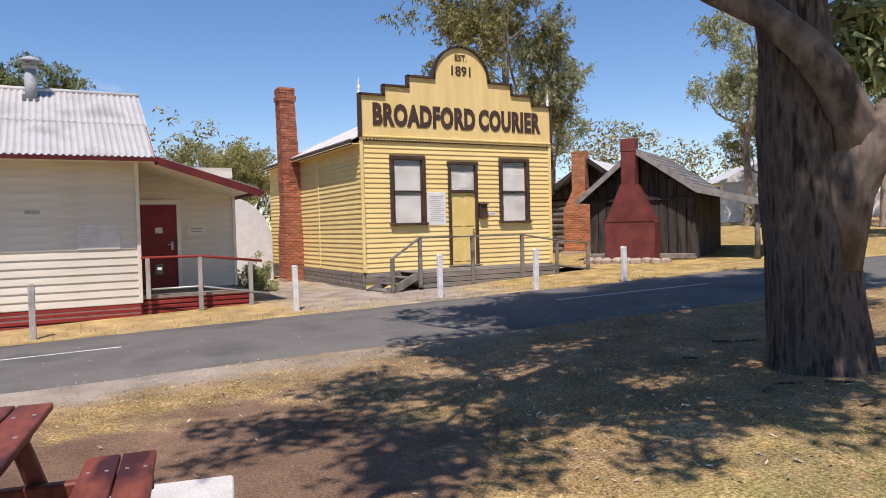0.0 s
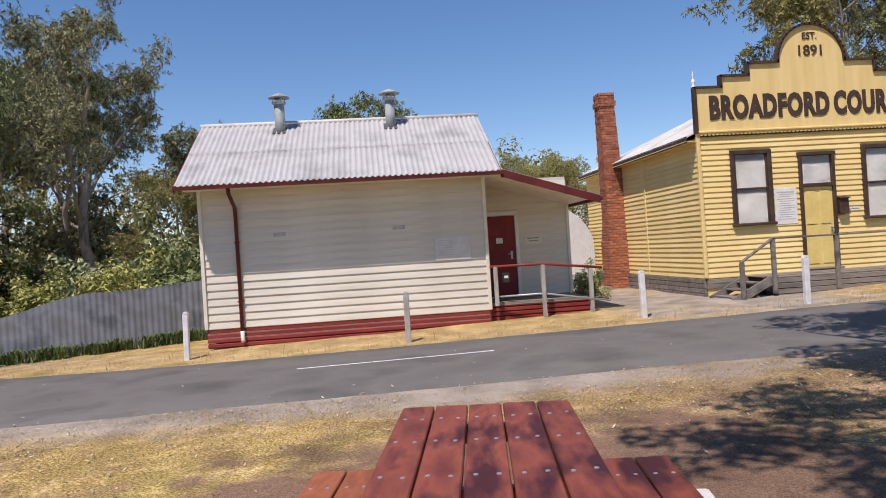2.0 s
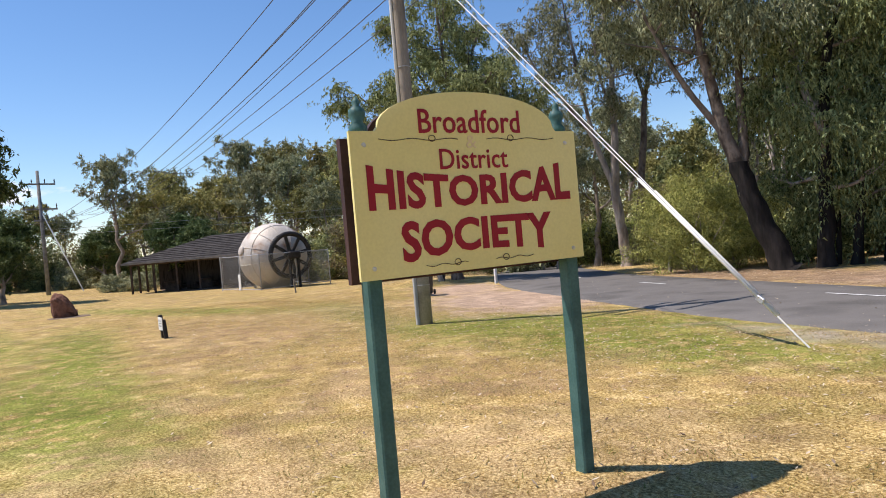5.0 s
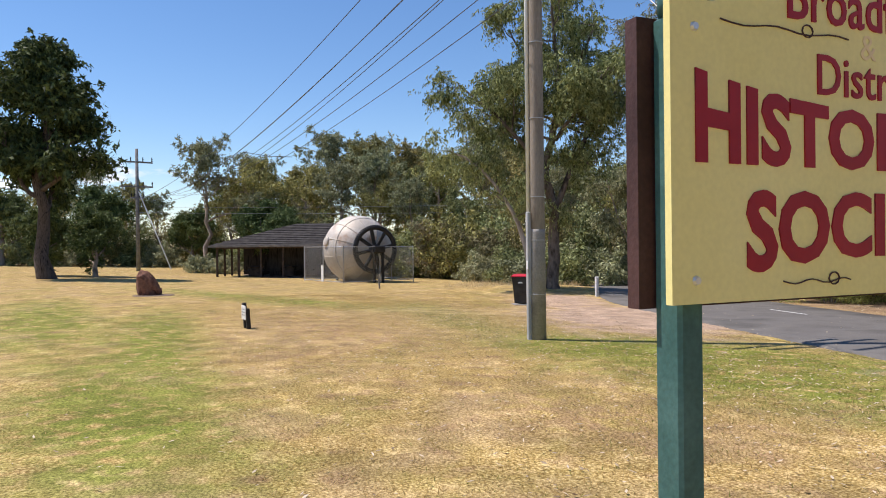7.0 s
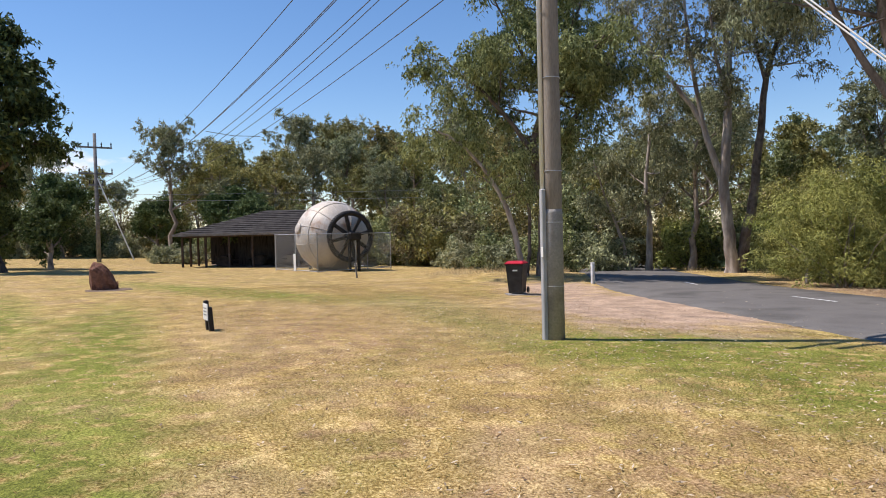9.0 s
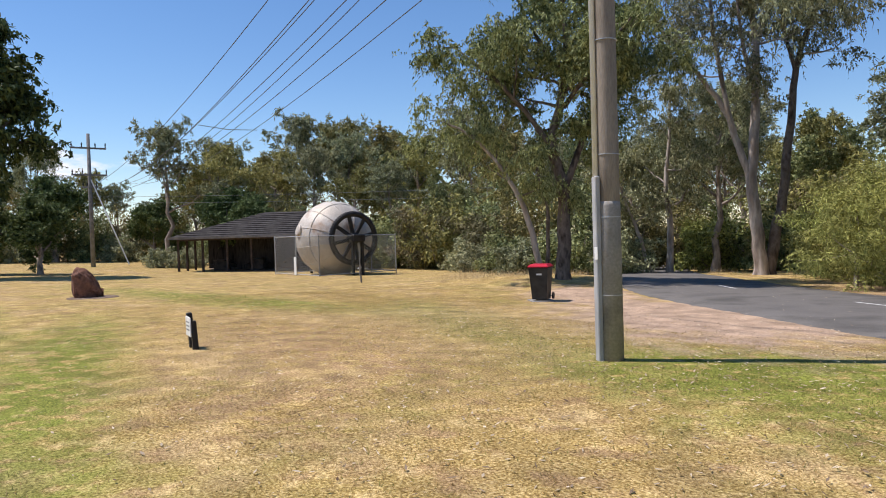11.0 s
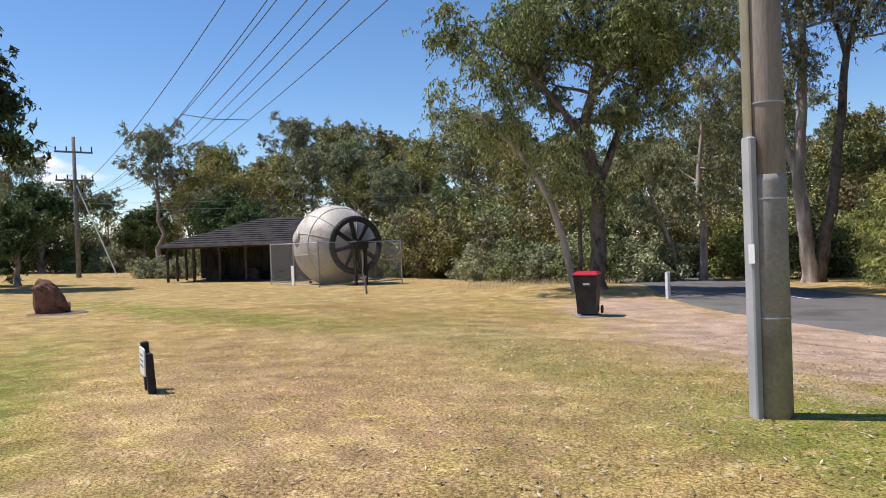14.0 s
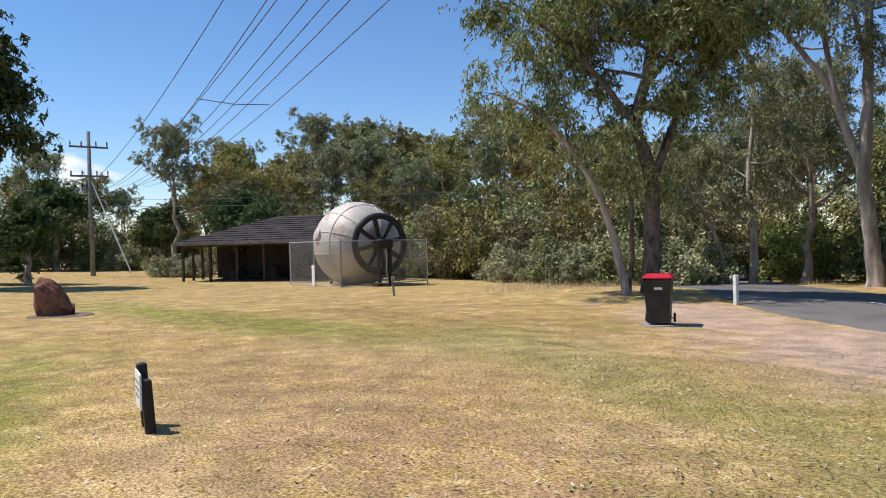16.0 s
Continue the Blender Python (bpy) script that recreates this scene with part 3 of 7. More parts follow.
def build_road():
    acc = Acc()
    cross = (-1, -0.97, -0.6, -0.2, 0.2, 0.6, 0.97, 1)
    steps = [k / 8 for k in range(0, 8 * (len(ROAD) - 1) + 1)]
    for s in steps:
        c, d, h = road_at(s)
        side = Vector((-d[1], d[0]))
        for w in cross:
            wob = 0.0 if abs(w) < 0.9 else 0.10 * noise.noise((s * 5, w * 9, 3))
            p = c + side * (w * h + wob)
            acc.v.append((p[0], p[1], gz(*p) + (0.018 + 0.03 * (1 - w * w) if abs(w) < 0.99 else -0.04)))
    n = len(cross)
    acc.f = [(i * n + k, (i + 1) * n + k, (i + 1) * n + k + 1, i * n + k + 1) for i in range(len(steps) - 1) for k in range(n - 1)]
    structure("road", acc, ASPHALT, "worn grey asphalt lane with ragged edges", "road", True)
    # painted dashes along the crown
    marks = thing("road_marking", "worn white dashed centre line painted on asphalt", "road marking", kind="structure")
    for a, b, off in ((3.33, 3.68, -0.25), (4.85, 5.24, -0.9), (6.09, 6.34, -0.65), (2.15, 2.5, -0.1), (7.1, 7.3, -0.4)):
        acc = Acc()
        for k in range(7):
            c, d, h = road_at(a + (b - a) * k / 6)
            side = Vector((-d[1], d[0]))
            for w in (-0.045, 0.045):
                p = c + side * (w + off)
                acc.v.append((p[0], p[1], gz(*p) + 0.054))
        acc.f = [(2 * k, 2 * k + 1, 2 * k + 3, 2 * k + 2) for k in range(6)]
        part("dash", acc, ROAD_WHITE, marks)


build_ground()
build_road()


# ---- weatherboard buildings ----
def board(length, lap=0.165, thick=0.032):
    """One weatherboard along x from 0, its face towards -y, thicker at its lower edge."""
    o = [(-thick, 0), (-thick, 0.012), (-0.006, lap + 0.012), (0, lap + 0.012), (0, 0)]
    return Acc().prism(o, lambda u, w: (0, u, w), lambda u, w: (length, u, w))


def boarded(wall, name, length, z0, z1, m, material, holes=(), lap=0.165):
    """Weatherboards on a wall from z0 to z1, cut round the holes (x0, x1, z0, z1); m places the wall's plane."""
    cache = {}
    z = z0
    while z < z1 - 0.03:
        spans = [(0.0, length)]
        for x0, x1, h0, h1 in holes:
            if z + lap * 0.6 > h0 and z + lap * 0.4 < h1:
                spans = [q for a, b in spans for q in ((a, min(b, x0)), (max(a, x1), b)) if q[1] - q[0] > 0.02]
        for a, b in spans:
            key = round(b - a, 3)
            if key not in cache:
                cache[key] = board(b - a, lap).mesh(name)
            part(name, cache[key], material, wall, m=m @ pose(a, 0, z))
        z += lap


def sash_window(house, x, y, z, w, h):
    """A two-light sash window in a dark moulded frame, facing -y, with a white blind behind its glass."""
    win = part("window", Acc().box((x, y + 0.02, z + h / 2), (w - 0.02, 0.02, h - 0.02)), BLIND, house, "sash window with a drawn white blind in a dark brown frame")
    f = 0.11
    fr = Acc()
    fr.box((x - w / 2 + f / 2, y - 0.03, z + h / 2), (f, 0.09, h), chamfer=0.012).box((x + w / 2 - f / 2, y - 0.03, z + h / 2), (f, 0.09, h), chamfer=0.012)
    fr.box((x, y - 0.03, z + h - f / 2), (w - 2 * f, 0.085, f), chamfer=0.012)
    part("window_frame", fr, BROWN, win)
    part("sill", Acc().box((x, y - 0.055, z + 0.035), (w + 0.06, 0.15, 0.07), chamfer=0.012), BROWN, win)
    part("sash_rail", Acc().box((x, y - 0.015, z + h * 0.49), (w - 2 * f, 0.05, 0.045), chamfer=0.008), BROWN, win)
    for k, (a, b) in enumerate(((z + 0.07, z + h * 0.49 - 0.022), (z + h * 0.49 + 0.022, z + h - f))):
        for s in (-1, 1):
            part("sash_stile", Acc().box((x + s * (w / 2 - f - 0.018), y - 0.012, (a + b) / 2), (0.036, 0.03, b - a)), BROWN, win)
        gl = part("pane", Acc().box((x, y - 0.004, (a + b) / 2), (w - 2 * f - 0.06, 0.004, b - a)), GLASS, win)
        gl.visible_shadow = False


def brick_stack(parent, levels, material, rest, singles=300):
    """A chimney of bricks: levels of (z0, z1, width0, width1, depth0, depth1, shift0, shift1). The first bricks of the two
    open faces are objects of their own; the others are joined."""
    core, joined = Acc(), Acc()
    course = 0.083
    long = Acc().box((0, 0, 0), (0.225, 0.11, 0.072), chamfer=0.006).mesh("brick")
    short = Acc().box((0, 0, 0), (0.11, 0.11, 0.072), chamfer=0.006).mesh("brick")
    row = made = 0
    for z0, z1, w0, w1, d0, d1, sh0, sh1 in levels:
        n = max(1, round((z1 - z0) / course))
        vs = [(sh + sx * (w / 2 - 0.012), sy * (d / 2 - 0.012), z) for w, d, sh, z in ((w0, d0, sh0, z0), (w1, d1, sh1, z1)) for sx, sy in ((-1, -1), (1, -1), (1, 1), (-1, 1))]
        core.add(vs, [(3, 2, 1, 0), (4, 5, 6, 7), (0, 1, 5, 4), (1, 2, 6, 5), (2, 3, 7, 6), (3, 0, 4, 7)])
        for k in range(n):
            f = (k + 0.5) / n
            z = z0 + (z1 - z0) * f
            w, d, sh = w0 + (w1 - w0) * f, d0 + (d1 - d0) * f, sh0 + (sh1 - sh0) * f
            for face in range(4):
                run = (w, d)[face % 2]
                x = -run / 2
                first = True
                while x < run / 2 - 0.03:
                    size = 0.11 if (first and (row + face) % 2) else 0.225
                    first = False
                    size = min(size, run / 2 - x)
                    c = x + size / 2
                    at = {0: (sh + c, -d / 2 + 0.05, z), 1: (sh + w / 2 - 0.05, c, z), 2: (sh + c, d / 2 - 0.05, z), 3: (sh - w / 2 + 0.05, c, z)}[face]
                    j = 0.005 * math.sin(row * 7.3 + x * 31)
                    if face in (0, 3) and made < singles:
                        sc = size / (0.235 if size > 0.16 else 0.12)
                        m = pose(*at, 0, 0, 90 * (face % 2)) @ Matrix.Translation((0, j, 0)) @ Matrix.Diagonal((sc, 1, 1, 1))
                        part("brick", long if size > 0.16 else short, material, parent, m=m)
                        made += 1
                    else:
                        joined.box(Vector(at) + (Vector((j, 0, 0)) if face % 2 else Vector((0, j, 0))), (size - 0.01, 0.11, 0.072) if face % 2 == 0 else (0.11, size - 0.01, 0.072))
                    x += size
            row += 1
    part("mortar_core", core, MORTAR, parent)
    tagged(part("brickwork", joined, rest, parent), kind="stuff")


def roof_slope(name, house, corner, u, v, size_u, size_v, material, label="", pitch=0.125, smooth=True):
    u, v = Vector(u).normalized(), Vector(v).normalized()
    acc = corrugated(u, v, size_u, size_v, u.cross(v), pitch, 0.042, per=6)
    acc.v = [tuple(Vector(p) + Vector(corner)) for p in acc.v]
    me = plain_mesh(name, acc, smooth)
    return part(name, me, material, house, label)


def courier():
    x0, x1, y0, y1 = 7.2, 13.3, 17.4, 26.4
    w = x1 - x0
    house = thing("shop_building", "single-storey yellow weatherboard shop with a stepped and arched parapet", "building", (0, 0, 0))
    openings = ((9.76 - x0, 10.72 - x0, 0.40, 3.33), (7.97 - x0, 9.05 - x0, 1.58, 3.47), (11.47 - x0, 12.55 - x0, 1.58, 3.47))
    front = Acc()
    for a, b, lo, hi in ((x0, 7.97, -0.3, 4), (7.97, 9.05, -0.3, 1.58), (7.97, 9.05, 3.47, 4), (9.05, 9.76, -0.3, 4), (9.76, 10.72, -0.3, 0.40), (9.76, 10.72, 3.33, 4), (10.72, 11.47, -0.3, 4), (11.47, 12.55, -0.3, 1.58), (11.47, 12.55, 3.47, 4), (12.55, x1, -0.3, 4)):
        front.box(((a + b) / 2, y0 + 0.07, (lo + hi) / 2), (b - a, 0.14, hi - lo))
    wall = part("front_wall", front, YELLOW, house)
    boarded(wall, "board", w, 0.34, 3.92, pose(x0, y0, 0), YELLOW, openings, 0.133)
    side = part("side_wall", Acc().box((x0 + 0.07, (y0 + y1) / 2, 1.75), (0.14, y1 - y0 - 0.28, 4.2)), YELLOW, house)
    boarded(side, "board", y1 - y0, 0.34, 3.75, pose(x0, y1, 0, 0, 0, -90), YELLOW, (), 0.133)
    part("side_wall", Acc().box((x1 - 0.07, (y0 + y1) / 2, 1.75), (0.14, y1 - y0 - 0.28, 4.2)), YELLOW, house)
    part("back_wall", Acc().box(((x0 + x1) / 2, y1 - 0.07, 1.75), (w, 0.14, 4.2)), YELLOW, house)
    # dark base boards along the side
    base = part("base", Acc().box((x0 - 0.01, (y0 + y1) / 2, 0.05), (0.05, y1 - y0, 0.55)), DECK_WOOD, house, "dark weathered base boards")
    for k in range(4):
        part("base_board", Acc().box((x0 - 0.045, (y0 + y1) / 2, 0.27 - 0.125 * k), (0.03, y1 - y0, 0.11), chamfer=0.006), DECK_WOOD, base)
    for k in range(2):
        part("base_board", Acc().box(((x0 + x1) / 2, y0 - 0.02, 0.26 - 0.125 * k), (w, 0.03, 0.11), chamfer=0.006), DECK_WOOD, base)
    for x in (x0 - 0.02, x1 + 0.02):
        part("corner_stop", Acc().box((x, y0 - 0.02, 2.15), (0.09, 0.09, 3.6), chamfer=0.01), YELLOW_PANEL, house)
    part("corner_stop", Acc().box((x0 - 0.02, 20.9, 2.05), (0.05, 0.09, 3.4), chamfer=0.01), YELLOW_PANEL, house)
    # parapet
    cx, r = 10.25, 0.89
    steps = [(x0 - 0.06, 3.95), (x0 - 0.06, 5.06), (7.83, 5.06), (7.83, 5.33), (8.56, 5.33), (8.56, 5.63), (cx - r, 5.63)]
    arch = [(cx - r * math.cos(a), 5.63 + 0.04 + r * 1.0 * math.sin(a)) for a in (math.pi * k / 20 for k in range(21))]
    right = [(2 * cx - a, b) for a, b in reversed(steps)]
    outline = steps + arch + right
    par = part("parapet", Acc().prism(outline, lambda u, z: (u, y0 - 0.06, z), lambda u, z: (u, y0 + 0.02, z)), YELLOW_PANEL, house, "yellow parapet board with dark capping")
    cap = Acc()
    line = outline[1:-1]
    for a, b in zip(line, line[1:]):
        d = Vector((b[0] - a[0], b[1] - a[1]))
        if d.length < 1e-4:
            continue
        ang = math.atan2(d[1], d[0])
        cap.box(((a[0] + b[0]) / 2, y0 - 0.04, (a[1] + b[1]) / 2), (d.length + 0.045, 0.16, 0.055), pose(0, 0, 0, 0, -math.degrees(ang), 0))
    for s in (outline[0][0], outline[-1][0]):
        cap.box((s, y0 - 0.04, 4.5), (0.06, 0.16, 1.14))
    part("capping", cap, BROWN, par)
    # scalloped valance
    val = Acc().box((cx, y0 - 0.085, 3.955), (w + 0.16, 0.05, 0.05), chamfer=0.01)
    part("moulding", val, YELLOW_PANEL, par)
    n = 58
    sc = Acc().prism([(-0.05, 0), (-0.05, -0.03), (-0.03, -0.065), (0, -0.08), (0.03, -0.065), (0.05, -0.03), (0.05, 0)], lambda u, z: (u, -0.012, z), lambda u, z: (u, 0.012, z)).mesh("scallop")
    for k in range(n):
        part("scallop", sc, YELLOW_PANEL, par, m=pose(x0 + (k + 0.5) * w / n, y0 - 0.075, 3.94))
    part("valance_shade", Acc().box((cx, y0 - 0.045, 3.87), (w, 0.03, 0.06)), BROWN, par)
    for word, a, b in (("BROADFORD", 7.51, 10.68), ("COURIER", 10.80, 12.98)):
        part("lettering", lettering(word, b - a, 0.62, 0.02, 0.05, 1.1), BROWN, par, "large brown painted capitals", m=pose(a, y0 - 0.06, 4.24))
    part("lettering", lettering("1891", 0.62, 0.27, 0.02, 0.01), BROWN, par, m=pose(cx - 0.31, y0 - 0.06, 5.76))
    part("lettering", lettering("EST.", 0.38, 0.17, 0.02), BROWN, par, m=pose(cx - 0.19, y0 - 0.06, 6.18))
    for x in (x0 - 0.03, x1 + 0.03):
        fin = Acc().turned([(0.06, 0), (0.06, 0.03), (0.025, 0.06), (0.05, 0.12), (0.055, 0.16), (0.03, 0.2), (0.018, 0.24), (0.03, 0.27), (0.01, 0.38), (0.002, 0.42)], (x, y0 + 0.02, 5.08), 10)
        part("finial", fin, GUARD, par, "white turned finial", True)
    # openings
    for x in (8.51, 12.01):
        sash_window(house, x, y0, 1.58, 1.08, 1.89)
    door = part("door", Acc().box((10.24, y0 + 0.01, 1.45), (0.80, 0.045, 2.03)), DOOR_YELLOW, house, "closed yellow panelled door below a blind fanlight")
    for x in (10.24 - 0.19, 10.24 + 0.19):
        for z, h in ((1.95, 0.85), (0.80, 0.55)):
            part("panel", Acc().box((x, y0 - 0.016, z), (0.28, 0.02, h), chamfer=0.012), DOOR_YELLOW, door)
        part("bead", Acc().box((x, y0 - 0.028, 1.95), (0.02, 0.012, 0.85)), DOOR_YELLOW, door)
    part("knob", Acc().turned([(0.02, 0), (0.012, 0.03), (0.03, 0.045), (0.03, 0.065), (0.01, 0.075)], (10.57, y0 - 0.02, 1.42), 10, pose(0, 0, 0, 90).to_3x3()), FLUE, door, "round metal door knob", True)
    part("keyhole_plate", Acc().box((10.57, y0 - 0.018, 1.30), (0.05, 0.012, 0.14)), FLUE, door)
    fr = Acc()
    for s in (-1, 1):
        fr.box((10.24 + s * 0.44, y0 - 0.03, 1.87), (0.08, 0.11, 2.92), chamfer=0.01)
    fr.box((10.24, y0 - 0.03, 3.30), (1.02, 0.12, 0.09), chamfer=0.01).box((10.24, y0 - 0.03, 2.51), (0.80, 0.10, 0.09), chamfer=0.01)
    part("door_frame", fr, BROWN, door)
    fan = part("fanlight", Acc().box((10.24, y0 + 0.02, 2.90), (0.78, 0.02, 0.70)), BLIND, door)
    pane = part("pane", Acc().box((10.24, y0 - 0.004, 2.90), (0.72, 0.004, 0.66)), GLASS, fan)
    pane.visible_shadow = False
    part("door_step", Acc().box((10.24, y0 - 0.10, 0.41), (1.0, 0.22, 0.04), chamfer=0.01), DECK_WOOD, door)
    # roof: hipped at the back, hidden by the parapet in front
    ov = 0.32
    a, b, c, d = (x0 - ov, y0 + 0.05, 3.86), (x0 - ov, y1 + ov, 3.86), (cx, y1 - 3.2, 5.45), (cx, y0 + 0.05, 5.45)
    for nm, q in (("roof", (a, b, c, d)), ("roof", ((x1 + ov, y0 + 0.05, 3.86), d, c, (x1 + ov, y1 + ov, 3.86))), ("roof", (b, (x1 + ov, y1 + ov, 3.86), c))):
        nn = (Vector(q[1]) - Vector(q[0])).cross(Vector(q[2]) - Vector(q[0])).normalized()
        nn = nn if nn.z > 0 else -nn
        acc = Acc()
        k = len(q)
        acc.add([Vector(p) for p in q] + [Vector(p) - nn * 0.03 for p in q], [tuple(range(k)), tuple(range(2 * k - 1, k - 1, -1))] + [(i, k + i, k + (i + 1) % k, (i + 1) % k) for i in range(k)])
        rf = part(nm, acc, IRON, house, "pale galvanised iron roof")
        if k == 4 and q[0][0] < cx:
            # ribs of the iron, running up the slope
            e = Vector((cx - (x0 - ov), 0, 5.45 - 3.86))
            for i in range(int((y1 - 3.2 - y0) / 0.15)):
                p = Vector(a) + Vector((0, 0.12 + 0.15 * i, 0.012))
                part("rib", Acc().tube([p, p + e], 0.016, 5), IRON, rf)
    part("fascia", Acc().box((x0 - ov + 0.02, (y0 + y1) / 2, 3.80), (0.03, y1 - y0, 0.16)), BROWN, house)
    part("soffit", Acc().box((x0 - ov / 2, (y0 + y1) / 2, 3.76), (ov, y1 - y0, 0.02)), YELLOW_PANEL, house)
    # brick chimney on the side
    ch = part("chimney", Acc().box((6.82, 22.95, 6.17), (0.48, 0.46, 0.04)), MORTAR, house, "tall weathered red brick chimney against the side wall")
    ch2 = part("shaft", Acc().box((0, 0, -0.2), (0.86, 0.8, 0.3)), MORTAR, ch, m=pose(6.97, 22.95, 0))
    return house, ch


def courier_extras():
    y0 = 17.4
    house = [o for o in scene.objects if o.name == "shop_building"][0]
    n = thing("notice_board", "white printed notice fixed to yellow boards", "notice", (9.38, y0 - 0.03, 1.57))
    part("panel", Acc().box((0, 0, 0.455), (0.58, 0.02, 0.91), chamfer=0.004), PAPER, n)
    for k in range(13):
        part("print_line", Acc().box((-0.01 + 0.03 * math.sin(k * 2.1), -0.012, 0.80 - 0.056 * k), (0.46 - 0.07 * (k % 3), 0.003, 0.014 if k else 0.03)), FAINT_INK, n)
    b = thing("letter_box", "small dark brown letter box on the wall", "letter box", (10.86, y0 - 0.03, 1.74))
    part("body", Acc().box((0, -0.06, 0.20), (0.24, 0.14, 0.40), chamfer=0.012), BROWN, b)
    part("lid", Acc().box((0, -0.08, 0.415), (0.27, 0.19, 0.03), pose(0, 0, 0, 12), 0.006), BROWN, b)
    p = thing("wall_plaque", "small white plaque on yellow boards", "plaque", (11.22, y0 - 0.028, 1.86))
    part("plate", Acc().box((0, 0, 0), (0.28, 0.014, 0.09), chamfer=0.003), PAPER, p)
    part("print_line", Acc().box((0, -0.009, 0), (0.2, 0.002, 0.018)), INK, p)
    # deck, steps and rail before the door
    d = thing("timber_deck", "grey weathered timber deck with steps and a ramp", "deck", (0, 0, 0))
    xa, xb, ya, zt = 8.05, 12.4, 15.95, 0.37
    for k in range(10):
        part("deck_board", Acc().box(((xa + xb) / 2, ya + 0.07 + 0.142 * k, zt - 0.015), (xb - xa, 0.13, 0.03), chamfer=0.005), DECK_WOOD, d)
    for k in range(4):
        part("skirting_board", Acc().box(((xa + xb) / 2, ya - 0.015, zt - 0.09 - 0.125 * k), (xb - xa, 0.03, 0.11), chamfer=0.006), DECK_WOOD, d)
    part("deck_frame", Acc().box(((xa + xb) / 2, (ya + y0) / 2, 0.1), (xb - xa - 0.1, y0 - ya - 0.15, 0.4)), SLAB, d)
    for k in range(3):
        x = xa - 0.16 - 0.28 * k
        part("tread", Acc().box((x, ya + 0.55, zt - 0.14 - 0.15 * k), (0.29, 1.0, 0.035), chamfer=0.006), GREY_WOOD, d)
    for y in (ya + 0.02, ya + 1.08):
        a, b = Vector((xa, y, zt - 0.06)), Vector((xa - 0.95, y, -0.16))
        v = b - a
        part("stringer", Acc().box((a + b) / 2, (v.length, 0.045, 0.2), pose(0, 0, 0, 0, -math.degrees(math.atan2(v[2], v[0])) , 0)), GREY_WOOD, d)
    posts = ((xa - 0.75, -0.2, 0.75), (xa + 0.02, 0.0, 1.24), (9.62, 0.0, 1.24), (11.2, 0.0, 1.24), (12.38, -0.1, 1.05), (13.5, -0.1, 0.95))
    tops = []
    for x, lo, hi in posts:
        part("rail_post", Acc().box((x, ya - 0.06, (lo + hi) / 2), (0.09, 0.09, hi - lo), chamfer=0.008), GREY_WOOD, d)
        tops.append(Vector((x, ya - 0.06, hi + 0.01)))
    for a, b in zip(tops, tops[1:]):
        v = b - a
        part("handrail", Acc().box((a + b) / 2, (v.length + 0.05, 0.10, 0.04), pose(0, 0, 0, 0, -math.degrees(math.atan2(v[2], v[0])), 0), 0.006), GREY_WOOD, d)
    a, b = Vector((12.4, 16.6, 0.36)), Vector((14.3, 16.6, 0.12))
    v = b - a
    part("ramp", Acc().box((a + b) / 2, (v.length, 1.2, 0.05), pose(0, 0, 0, 0, -math.degrees(math.atan2(v[2], v[0])), 0)), DECK_WOOD, d)


